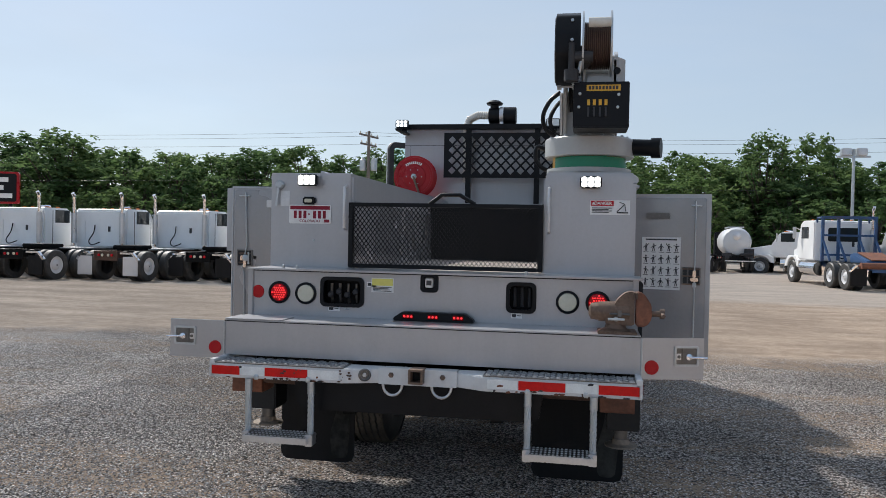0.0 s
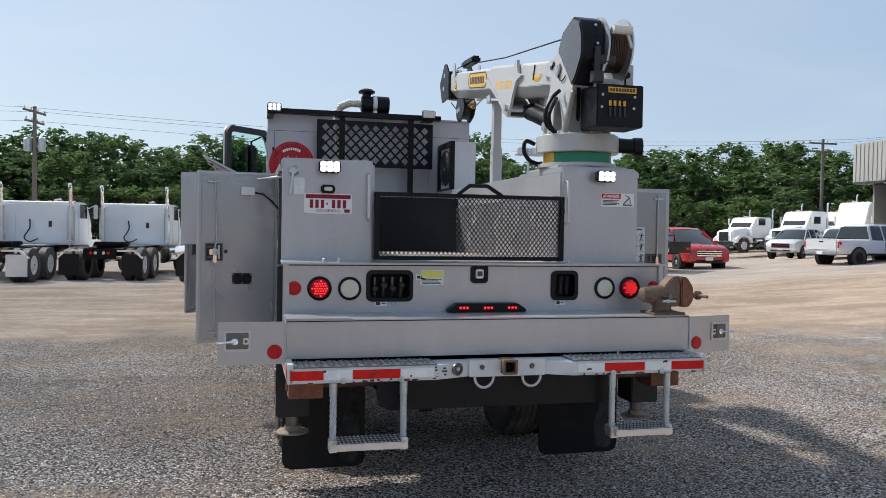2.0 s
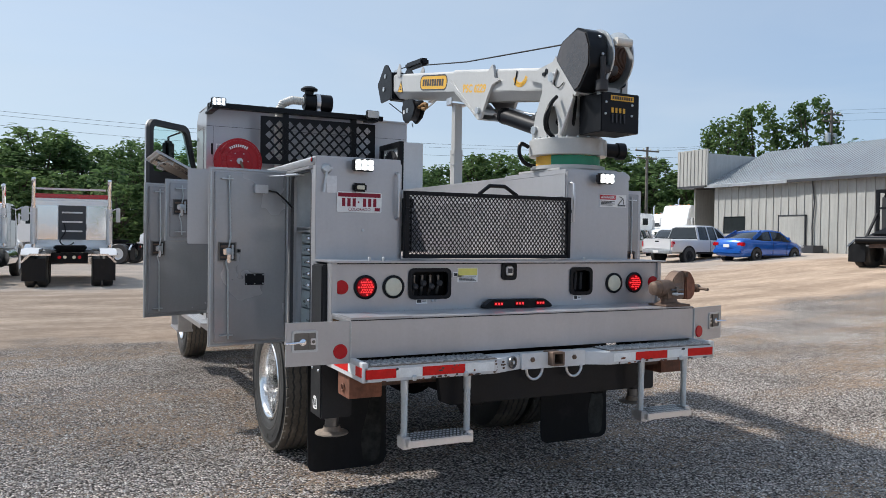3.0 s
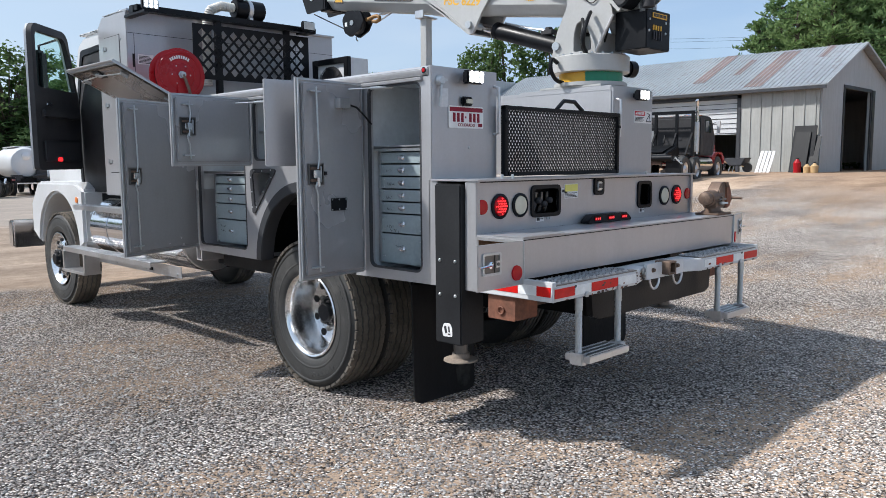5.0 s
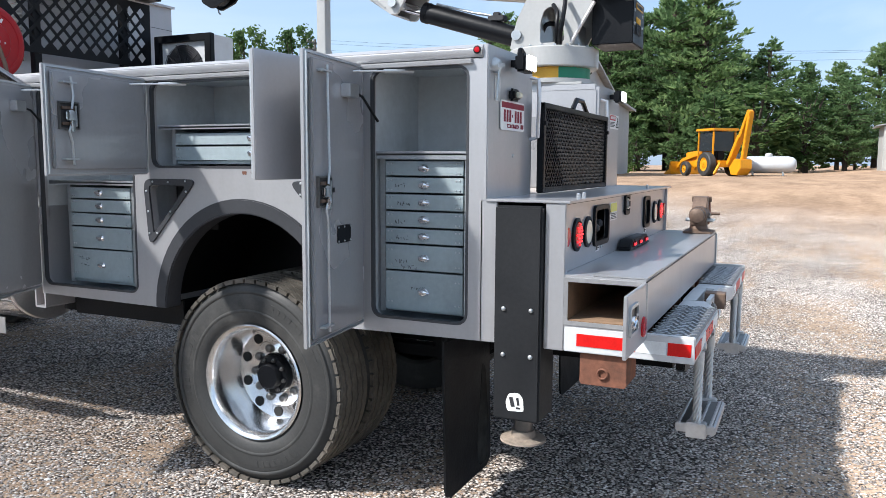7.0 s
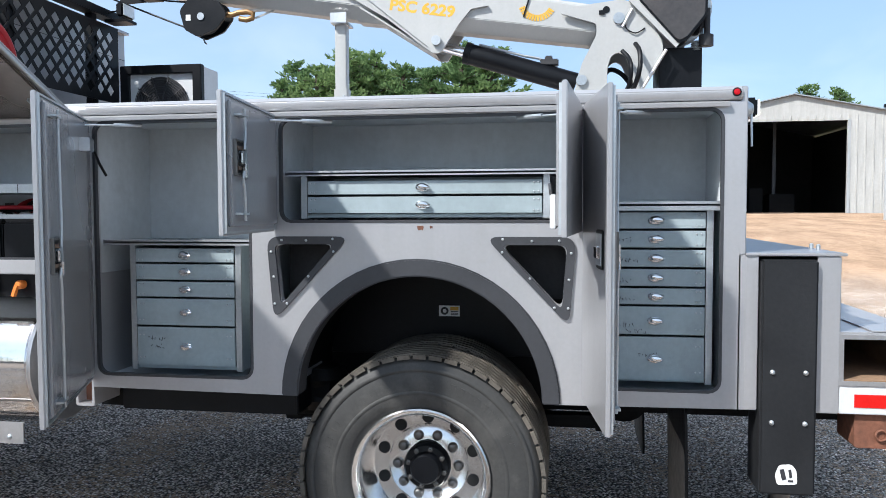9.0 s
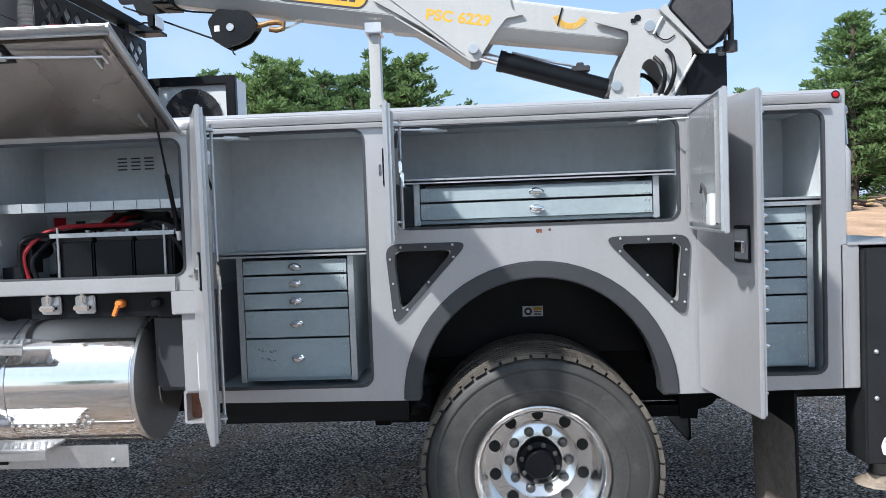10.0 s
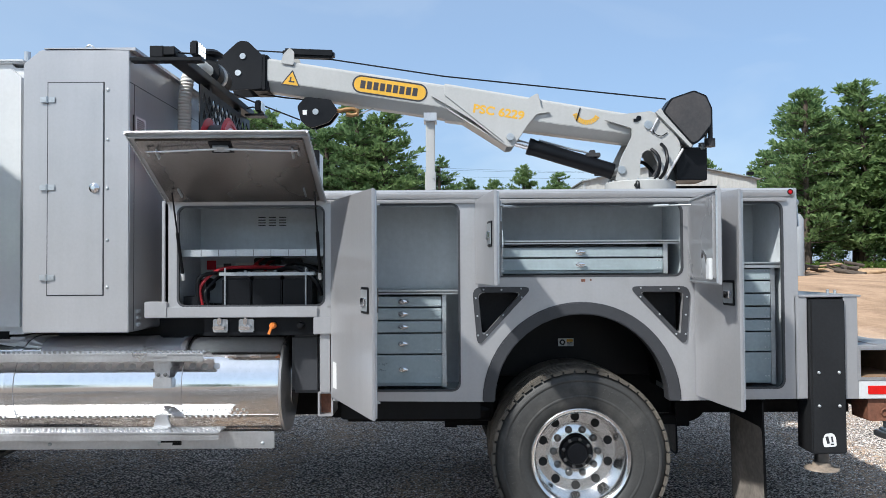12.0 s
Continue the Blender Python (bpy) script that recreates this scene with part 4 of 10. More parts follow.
for s in (-1, 1):
    x0, x1 = (-1.195, -0.655) if s < 0 else (0.585, 1.185)
    hang = rear_plane(1.055) @ Matrix.Rotation(radians(1.2), 4, 'X')
    sheet_ = [(x0, 0.07 + 0.055), (x0 + 0.016, 0.07 + 0.016), (x0 + 0.055, 0.07), (x1 - 0.055, 0.07), (x1 - 0.016, 0.07 + 0.016), (x1, 0.07 + 0.055), (x1, 0.84), (x0, 0.84)]
    mf = part("mudflap", B().mesh(plate(sheet_, [], 0.011), hang), "flap", truck, "scuffed black rubber mudflap")
    film = [(x0 + 0.012, 0.09), (x1 - 0.012, 0.09), (x1 - 0.012, 0.66), (x0 + 0.012, 0.66)]
    part("dust_film", B().mesh(plate(rpoly(film, 0.05), [], 0.002), Matrix.Translation((0, 0.0068, 0)) @ hang), "dust", mf, "road dust caked on the tyre side")
    smear = [(x1 - 0.16, 0.10), (x1 - 0.05, 0.10), (x1 - 0.03, 0.32), (x1 - 0.06, 0.58), (x1 - 0.10, 0.62), (x1 - 0.13, 0.45), (x1 - 0.18, 0.26)]
    part("dried_mud", B().mesh(plate(rpoly(smear, 0.04), [], 0.0015), Matrix.Translation((0, -0.0065, 0)) @ hang), "mudsmear", mf, "thin smear of dried mud")
    part("flap_bracket", B().box(x0, x1, 1.05, 1.075, 0.81, 0.845), "chassis", truck)
# frame rails, axle, drive shaft, springs
for s in (-1, 1):
    part("frame_rail", B().box(s * 0.40, s * 0.47, 0.19, 8.4, 0.62, 0.88), "chassis", truck)
    part("leaf_spring", B().box(s * 0.49, s * 0.57, 1.4, 2.9, 0.56, 0.62), "chassis", truck)
part("rear_axle", B().cyl((-1.0, 2.15, 0.51), (1.0, 2.15, 0.51), 0.085, 16).lathe([(0.10, -0.2), (0.21, -0.1), (0.22, 0.08), (0.1, 0.2)], (0, 2.15, 0.51), (0, 1, 0), 20), "chassis", truck)
for s in (-1, 1):
    for y in (1.36, 2.92):
        part("spring_hanger", B().prism([(y - 0.07, 0.88), (y + 0.07, 0.88), (y + 0.04, 0.55), (y - 0.04, 0.55)], 'x', s * 0.48, s * 0.58), "chassis", truck)
    part("brake_chamber", B().lathe([(0.05, 0), (0.085, 0.03), (0.085, 0.15), (0.05, 0.18)], (s * 0.42, 1.78, 0.50), (0, 1, 0), 18), "chassis", truck)
part("air_tank", B().cyl((-0.34, 1.25, 0.66), (0.34, 1.25, 0.66), 0.13, 20), "chassis", truck, "black air tank between the rails", bev=0.02)
part("drive_shaft", B().cyl((0, 2.3, 0.55), (0, 6.0, 0.72), 0.055, 14), "chassis", truck)
part("cross_beam", B().box(-1.0, 1.0, 3.55, 3.72, 0.70, 0.84).box(-1.0, 1.0, 2.78, 2.86, 0.72, 0.84), "chassis", truck)
part("air_tank", B().lathe([(0.03, 0), (0.12, 0.03), (0.12, 0.97), (0.03, 1.0)], (-0.72, 2.62, 0.74), (0, 1, 0), 20), "chassis", truck)
part("suspension_bag", B().lathe([(0.10, 0), (0.13, 0.05), (0.11, 0.1), (0.13, 0.15), (0.10, 0.2)], (-0.72, 2.72, 0.66), (0, 0, 1), 16), "flap", truck)
# square tube sockets below the front of the boxes
tb = part("front_outrigger_tube", B().mesh(plate(rrect(3.625, 3.715, 0.745, 0.892, 0.01), [rrect(3.636, 3.704, 0.757, 0.88, 0.006)], 2.40), side_plane(0.0)), "body", truck)
part("tube_inside", B().box(-1.14, 1.14, 3.634, 3.706, 0.755, 0.882), "rust", tb, "rusty inside of the tube")
part("tube_post", B().box(-1.215, -1.16, 3.64, 3.70, 0.892, 1.338), "body", truck)


# ---- wheels ----
WZ = 0.481


def wheel(x, y, out, dual):
    """A steel disc wheel with tyre; out is the side it faces."""
    ax = (out, 0, 0)
    hw = 0.138
    prof = [(r * 1.03, h) for r, h in [(0.292, -hw * 0.8), (0.315, -hw * 0.95), (0.40, -hw), (0.475, -hw * 0.9), (0.503, -hw * 0.72), (0.512, -hw * 0.5), (0.514, 0), (0.512, hw * 0.5), (0.503, hw * 0.72), (0.475, hw * 0.9), (0.44, hw * 0.985), (0.40, hw), (0.355, hw * 0.99), (0.315, hw * 0.95), (0.292, hw * 0.8)]]
    # sidewall rings and tread lugs
    ty = B().lathe(prof, (x, y, WZ), ax, 64, closed=False)
    for r in (0.372, 0.470):
        ty.lathe([(r - 0.010, hw * 0.985), (r - 0.004, hw * 1.012), (r + 0.004, hw * 1.012), (r + 0.010, hw * 0.985)], (x, y, WZ), ax, 64, closed=False)
    b = B()
    n = 96
    for c, wd_ in ((-0.098, 0.030), (-0.050, 0.036), (0.0, 0.038), (0.050, 0.036), (0.098, 0.030)):
        rings = []
        for i in range(n):
            a = 2 * math.pi * i / n
            zig = 0.0045 if i % 2 else -0.0045
            rings.append([b.v((x + c + zig + dx, y + r * math.cos(a), WZ + r * math.sin(a))) for dx, r in ((-wd_ / 2, 0.522), (-wd_ / 2, 0.5345), (wd_ / 2, 0.5345), (wd_ / 2, 0.522))])
        for i in range(n):
            u, w = rings[i], rings[(i + 1) % n]
            for j in range(3):
                b.bm.faces.new((u[j], u[j + 1], w[j + 1], w[j]))
    for i in range(48):
        k = Matrix.Translation((x, y, WZ)) @ Matrix.Rotation(2 * math.pi * i / 48, 4, 'X')
        for sx in (-1, 1):
            b.box(sx * 0.106, sx * 0.1265, -0.0275, 0.0275, 0.511, 0.5290, k)
    # raised sidewall lettering, worn to plain bars
    for start, count in ((20, 10), (140, 8), (250, 11)):
        for i in range(count):
            k = Matrix.Translation((x, y, WZ)) @ Matrix.Rotation(radians(start + i * 5.2), 4, 'X')
            ty.box(out * (hw - 0.002), out * (hw + 0.0012), -0.010, 0.010, 0.405, 0.436, k)
    tread = b
    if dual:
        rp = [(0.298, 0.108), (0.302, 0.124), (0.295, 0.131), (0.284, 0.127), (0.274, 0.112), (0.266, 0.092), (0.264, 0.06), (0.262, 0.0), (0.258, -0.045), (0.246, -0.084), (0.182, -0.091), (0.174, -0.083), (0.12, -0.081), (0.10, -0.076)]
        face, hubz = -0.089, -0.080
    else:
        rp = [(0.296, 0.128), (0.302, 0.139), (0.294, 0.141), (0.280, 0.128), (0.262, 0.10), (0.235, 0.085), (0.20, 0.11), (0.12, 0.125), (0.10, 0.12)]
        face, hubz = 0.112, 0.115
    rim = part("wheel", B().lathe(rp, (x, y, WZ), ax, 48, closed=False), "wheelalu", truck, "polished aluminium ten-hole wheel", smooth=50)
    part("tyre", ty, "rubber", rim, "dusty worn black tyre")
    part("tread", tread, "tread", rim, "blocky tyre tread", smooth=0)
    for i in range(10):
        a = 2 * math.pi * (i + 0.5) / 10
        p = Vector((x + out * face, y + 0.212 * math.cos(a), WZ + 0.212 * math.sin(a)))
        # flat near-black disc stands in for the shaded hole
        part("hand_hole", B().lathe([(0.027, 0.0), (0.027, 0.0055)] if dual else [(0.02, -0.02), (0.02, 0.004)], p, ax, 18), "dark", rim)
    for i in range(10):
        a = 2 * math.pi * i / 10
        p = Vector((x + out * hubz, y + 0.138 * math.cos(a), WZ + 0.138 * math.sin(a)))
        part("wheel_nut", B().lathe([(0.023, -0.006), (0.023, 0.008), (0.0205, 0.016), (0.014, 0.021), (0.004, 0.022)], p, ax, 16), "nutsteel", rim)
    hb = B().lathe([(0.105, -0.02), (0.105, 0.03), (0.095, 0.045), (0.072, 0.048), (0.068, 0.074), (0.060, 0.084), (0.02, 0.086)], (x + out * hubz, y, WZ), ax, 32)
    for i in range(8):
        a = 2 * math.pi * (i + 0.3) / 8
        part("axle_nut", B().lathe([(0.0115, 0), (0.0115, 0.014), (0.006, 0.016), (0.006, 0.024)], (x + out * (hubz + 0.043), y + 0.083 * math.cos(a), WZ + 0.083 * math.sin(a)), ax, 6), "nutsteel", rim)
    part("hub", hb, "black", rim, "black greasy axle hub")
    return rim


WY, FY = 2.15, 7.05
for s in (-1, 1):
    wheel(s * 1.055, WY, s, True)
    wheel(s * 0.745, WY, s, True)
    wheel(s * 1.02, FY, s, False)

well = part("well_sticker", B().box(-0.4805, -0.479, 2.074, 2.180, 1.080, 1.134), "paper", truck, "white and yellow sticker in the wheel well")
part("sticker_ring", B().mesh(plate([(0.020 * math.cos(k * math.pi / 10), 0.020 * math.sin(k * math.pi / 10)) for k in range(20)], [[(0.010 * math.cos(k * math.pi / 8), 0.010 * math.sin(k * math.pi / 8)) for k in range(16)]], 0.001), text_side(-0.4812, 2.151, 1.107)), "ink", well)
part("sticker_band", B().box(-0.482, -0.4807, 2.080, 2.122, 1.110, 1.128), "yellow", well)
for z in (1.088, 1.096, 1.104):
    part("sticker_bar", B().box(-0.482, -0.4807, 2.082, 2.120, z - 0.002, z + 0.002), "ink", well)

# chipped paint showing rust along the bumper's lower edge and corners
chip = random.Random(21)
for s in (-1, 1):
    for i in range(11):
        x = s * chip.uniform(0.42, 1.2)
        w_, h_ = chip.uniform(0.006, 0.022), chip.uniform(0.003, 0.008)
        z = 0.8375 + chip.uniform(0.0, 0.006) if i < 8 else chip.uniform(0.85, 0.905)
        part("paint_chip", B().mesh(plate(rpoly([(x - w_, z - h_), (x + w_ * 0.7, z - h_ * 0.8), (x + w_, z + h_ * 0.3), (x + 0.1 * w_, z + h_), (x - w_ * 0.8, z + h_ * 0.4)], 0.003, 2), [], 0.0008), rear_plane(-0.0032)), "rust" if i % 2 else "ink", truck)

part("underbody_beam", B().box(-1.02, -0.60, 2.74, 3.60, 0.69, 0.838), "black", truck, bev=0.006)
# added dark panel keeps bright ground out of the gap under the rail
part("dark_backing_panel", B().box(-0.72, -0.70, 3.66, 5.50, 0.95, 1.40), "black", truck)


# ---- compartment doors ----
def hinged(hx, hy, ox, oy):
    """A frame at a hinge line: u along the door to its outer edge, n its normal (to the side that was inside)."""
    u = Vector((ox - hx, oy - hy, 0))
    w = u.length
    u.normalize()
    return u, w


def swing_door(hy, ox, oy, z0, z1, closed_dir, latch_v, rods=True, lamp=False, label=""):
    """A door pan hinged on the body side at y = hy whose outer edge stands at (ox, oy)."""
    u, w = hinged(-HW - 0.012, hy, ox, oy)
    up = Vector((0, 0, 1))
    n = u.cross(up)                    # across the door
    inner = -n if closed_dir < 0 else n
    k = Matrix((u, inner, up)).transposed().to_4x4()
    k = Matrix.Translation((-HW - 0.012, hy, 0)) @ k
    d = part("compartment_door", B(k).box(0.0, w, -0.018, 0.0, z0, z1), "body", truck, label, bev=0.003)
    # folded rim and raised inner skin
    part("door_pan", B(k).box(0.02, w - 0.03, 0.0, 0.020, z0 + 0.03, z1 - 0.03), "doorskin", d, "brushed grey inner skin", bev=0.006)
    b = B(k).box(0.006, 0.013, 0.0, 0.009, z0 + 0.008, z1 - 0.008).box(w - 0.013, w - 0.006, 0.0, 0.009, z0 + 0.008, z1 - 0.008)
    b.box(0.013, w - 0.013, 0.0, 0.009, z0 + 0.008, z0 + 0.014).box(0.013, w - 0.013, 0.0, 0.009, z1 - 0.014, z1 - 0.008)
    part("door_rim", b, "galv", d)
    part("piano_hinge", B(k).cyl((0, -0.004, z0 + 0.01), (0, -0.004, z1 - 0.01), 0.008, 8), "galv", d)
    v = latch_v
    if rods:
        lk = part("latch_plate", B(k).box(w - 0.17, w - 0.055, 0.020, 0.024, v - 0.06, v + 0.06), "interior", d, "open latch works in a steel frame", bev=0.002)
        b = B(k).box(w - 0.172, w - 0.164, 0.020, 0.032, v - 0.062, v + 0.062).box(w - 0.061, w - 0.053, 0.020, 0.032, v - 0.062, v + 0.062)
        b.box(w - 0.164, w - 0.061, 0.020, 0.032, v - 0.062, v - 0.055).box(w - 0.164, w - 0.061, 0.020, 0.032, v + 0.055, v + 0.062)
        part("latch_frame", b, "nutsteel", lk)
        part("latch_cam", B(k).lathe([(0.026, 0.0), (0.026, 0.014), (0.012, 0.018)], (w - 0.118, 0.024, v), (0, 1, 0), 16), "galv", lk)
        for q in (-0.036, 0.034):
            part("cross_link", B(k).box(w - 0.158, w - 0.068, 0.025, 0.033, v + q - 0.007, v + q + 0.007), "cast", lk, bev=0.002)
        part("cross_link", B(k).box(w - 0.150, w - 0.138, 0.033, 0.040, v - 0.048, v + 0.046), "galv", lk, bev=0.002)
        part("latch", B(k).box(w - 0.128, w - 0.106, 0.036, 0.050, v - 0.072, v - 0.018).box(w - 0.104, w - 0.082, 0.030, 0.044, v - 0.020, v + 0.020), "chrome", lk, "bright hook of the latch", bev=0.004)
    if rods:
        pf = part("paddle_frame", B(k).box(w - 0.178, w - 0.052, -0.024, -0.017, v - 0.068, v + 0.068), "black", d, "black framed paddle handle", bev=0.004)
        part("paddle", B(k).box(w - 0.166, w - 0.064, -0.0275, -0.023, v - 0.055, v + 0.055), "galv", pf, "bright dished paddle", bev=0.002)
        part("paddle_grip", B(k).prism([(w - 0.155, -0.0275), (w - 0.075, -0.0275), (w - 0.085, -0.038), (w - 0.145, -0.038)], 'z', v - 0.030, v + 0.012), "chrome", pf, bev=0.003)
    if rods:
        xr = w - 0.118
        b = B(k).pipe([(xr, 0.040, v + 0.03), (xr - 0.012, 0.040, v + 0.09), (xr, 0.040, z1 - 0.05)], 0.0055, 8)
        part("latch_rod", b, "galv", d)
        part("rod_guide", B(k).box(xr - 0.03, xr + 0.05, 0.020, 0.046, z1 - 0.079, z1 - 0.071), "galv", d)
        b = B(k)
        b.pipe([(xr, 0.040, v - 0.03), (xr + 0.02, 0.040, v - 0.07), (xr + 0.005, 0.040, v - 0.12), (xr, 0.040, z0 + 0.05)], 0.0055, 8)
        part("latch_rod", b, "galv", d)
        part("rod_guide", B(k).box(xr - 0.03, xr + 0.05, 0.020, 0.046, z0 + 0.071, z0 + 0.079), "galv", d)
    # gas strut stay at the top of the opening
    end = k @ Vector((0.14, 0.024, z1 - 0.045))
    inside = Vector((-HW + 0.03, hy + (0.26 if closed_dir > 0 else -0.26) * (-1 if closed_dir < 0 else 1) * (1 if closed_dir < 0 else 1), z1 - 0.035))
    inside.y = hy + closed_dir * 0.24
    b = B().cyl(end, end.lerp(inside, 0.55), 0.0045, 8).cyl(end.lerp(inside, 0.5), inside, 0.0095, 10)
    b.bar(end + Vector((0, 0, -0.05)), end, 0.005, 0.02)
    part("gas_strut", b, "galv", d)
    if lamp:
        part("switch_box", B(k).box(0.16, 0.25, 0.020, 0.062, z1 - 0.16, z1 - 0.105), "alu", d, bev=0.003)
        part("cable", B().pipe([k @ Vector(p) for p in ((0.16, 0.05, z1 - 0.14), (0.10, 0.05, z1 - 0.15), (0.04, 0.06, z1 - 0.20), (0.0, 0.08, z1 - 0.25))], 0.006, 8), "black", d)
    return d, k, w


d4, k4, w4 = swing_door(1.462, -1.762, 1.395, 0.862, 2.028, -1, 1.48, lamp=True, label="tall open rear compartment door")
part("vent_plate", B(k4).box(0.17, 0.30, 0.020, 0.024, 1.26, 1.335), "black", d4, bev=0.004)
for u_ in (0.178, 0.235, 0.292):
    for z in (1.268, 1.327):
        part("plate_rivet", B(k4).lathe([(0.0045, 0), (0.004, 0.002), (0.001, 0.003)], (u_, 0.024, z), (0, 1, 0), 8), "galv", d4)
part("door_hook", B(k4).box(w4 - 0.20, w4 - 0.18, 0.02, 0.03, 1.475, 1.495), "black", d4)
swing_door(2.757, -1.880, 2.685, 1.530, 2.022, -1, 1.80, label="open upper compartment door leaf")
d3r, k3, w3 = swing_door(1.500, -1.873, 1.560, 1.528, 2.022, 1, 1.74, rods=False, label="open upper compartment door leaf")
b = B(k3).pipe([(w3 - 0.09, 0.03, 1.60), (w3 - 0.09, 0.045, 1.68), (w3 - 0.12, 0.05, 1.70), (w3 - 0.14, 0.05, 1.67)], 0.005, 8)
part("catch_plate", B(k3).box(w3 - 0.105, w3 - 0.035, 0.02, 0.040, 1.555, 1.665), "bumper", d3r, "worn white catch plate", bev=0.003)
part("door_catch", b, "nutsteel", d3r, "bent steel catch hook")
d2, k2, w2 = swing_door(3.615, -1.975, 3.300, 0.868, 2.022, -1, 1.46, lamp=True, label="tall open forward compartment door")
part("warning_label", B(k2).box(0.05, 0.13, -0.0195, -0.0185, 0.93, 1.08), "paper", d2, "white safety label")

# lift-up lid over the battery compartment
lid_len, lid_ang = 0.69, radians(27)
kl = Matrix.Translation((-HW - 0.012, 0, 2.020)) @ Matrix((Vector((-math.cos(lid_ang), 0, math.sin(lid_ang))), Vector((0, 1, 0)), Vector((-math.sin(lid_ang), 0, -math.cos(lid_ang))))).transposed().to_4x4()
lid = part("lift_up_door", B(kl).box(0, lid_len, 3.655, 4.61, -0.010, 0.0), "body", truck, "raised stainless-faced battery compartment lid", bev=0.003)
part("lid_skin", B(kl).box(0.03, lid_len - 0.05, 3.69, 4.575, 0.0, 0.016), "stainless", lid, "shiny inner skin of the lid", bev=0.006)
part("lid_rim", B(kl).box(lid_len - 0.04, lid_len - 0.03, 3.67, 4.60, 0.0, 0.012).box(0.0, lid_len, 3.658, 3.666, 0.0, 0.010).box(0.0, lid_len, 4.600, 4.607, 0.0, 0.010), "galv", lid)
part("latch_plate", B(kl).box(lid_len - 0.16, lid_len - 0.06, 4.07, 4.19, 0.016, 0.022), "black", lid, bev=0.003)
b = B(kl)
b.lathe([(0.024, 0.0), (0.024, 0.012), (0.012, 0.016)], (lid_len - 0.11, 4.13, 0.022), (0, 0, 1), 14)
b.box(lid_len - 0.13, lid_len - 0.09, 4.09, 4.17, 0.022, 0.034)
part("latch", b, "galv", lid)
for y0, y1 in ((4.11, 3.73), (4.15, 4.53)):
    part("latch_rod", B(kl).pipe([(lid_len - 0.105, y0, 0.036), (lid_len - 0.125, y1 * 0.85 + y0 * 0.15, 0.036), (lid_len - 0.125, y1, 0.036), (lid_len - 0.165, y1, 0.034)], 0.0055, 8), "alu", lid, "bright straight latch rod")
for y in (3.76, 4.48):
    part("rod_guide", B(kl).box(lid_len - 0.19, lid_len - 0.125, y - 0.004, y + 0.004, 0.016, 0.04), "galv", lid)
    part("hinge_tab", B(kl).box(0.10, 0.18, y - 0.004, y + 0.004, 0.016, 0.03), "galv", lid)
for y in (3.70, 4.52):
    p0 = kl @ Vector((0.16, y, 0.03))
    p1 = Vector((-HW + 0.03, y, 1.56))
    b = B().cyl(p0, p0.lerp(p1, 0.5), 0.005, 8).cyl(p0.lerp(p1, 0.45), p1, 0.010, 10)
    part("gas_strut", b, "black", lid)
    part("strut_cuff", B().cyl(p1, p1.lerp(p0, 0.08), 0.012, 10), "paper", lid)


# ---- drawer cabinets in the compartments ----
def cabinet(y0, y1, z0, z1, heights, label, gap=0.0):
    """A steel drawer unit; heights are the drawer fronts from the top down."""
    xf = -HW + 0.075
    c = thing("drawer_cabinet", (xf + 0.2, (y0 + y1) / 2, z0), label, "drawer cabinet")
    b = B().box(xf + 0.01, -0.74, y0, y0 + 0.02, z0, z1).box(xf + 0.01, -0.74, y1 - 0.02, y1, z0, z1)
    b.box(xf + 0.012, -0.74, y0 + 0.02, y1 - 0.02, z0 + 0.004, z0 + 0.02).box(-0.75, -0.74, y0 + 0.02, y1 - 0.02, z0 + 0.02, z1 - 0.01)
    part("carcass", b, "drawer", c)
    for ya in (y0 - 0.004, y1 - 0.022):
        part("corner_angle", B().box(xf, xf + 0.012, ya, ya + 0.026, z0, z1), "galv", c)
    return c, xf


def drawers(c, xf, y0, y1, ztop, heights, pitch_gap=0.009):
    z = ztop
    for h in heights:
        a, e = z - h, z - pitch_gap
        d = part("drawer", B().box(xf - 0.006, xf + 0.012, y0 + 0.026, y1 - 0.026, a, e).box(xf + 0.012, xf + 0.36, y0 + 0.034, y1 - 0.034, a + 0.01, a + 0.016), "drawer", c, bev=0.002)
        ym, zm = (y0 + y1) / 2, (a + e) / 2
        oval = Matrix.Translation((xf - 0.006, ym, zm)) @ Matrix.Diagonal((1, 1.55, 1, 1))
        b = B(oval).lathe([(0.018, 0), (0.018, 0.004), (0.015, 0.008), (0.007, 0.010), (0.002, 0.0105)], (0, 0, 0), (-1, 0, 0), 20)
        b.m = Matrix.Translation((xf - 0.016, ym, zm)) @ Matrix.Rotation(radians(8), 4, 'X') @ Matrix.Diagonal((1, 2.3, 1, 1))
        b.lathe([(0.0115, 0), (0.0125, 0.006), (0.009, 0.014), (0.002, 0.017)], (0, -0.003, 0.003), (-1, 0, 0), 16)
        hl = part("handle", b, "chrome", d, "chrome twist latch")
        part("keyhole", B().lathe([(0.0045, 0), (0.0042, 0.002), (0.001, 0.0025)], (xf - 0.0168, ym + 0.010, zm - 0.002), (-1, 0, 0), 8), "ink", hl)
        b = B()
        for yy in (y0 + 0.042, y1 - 0.042, y0 + 0.060, y1 - 0.060):
            for zz in ((zm - h * 0.28, zm + h * 0.28) if abs(yy - ym) > (y1 - y0) / 2 - 0.05 else (zm - h * 0.28, zm + h * 0.28)):
                b.lathe([(0.0042, 0), (0.0036, 0.003), (0.001, 0.004)], (xf - 0.006, yy, zz), (-1, 0, 0), 6)
        part("rivets", b, "galv", d, kind="stuff")
        z -= h


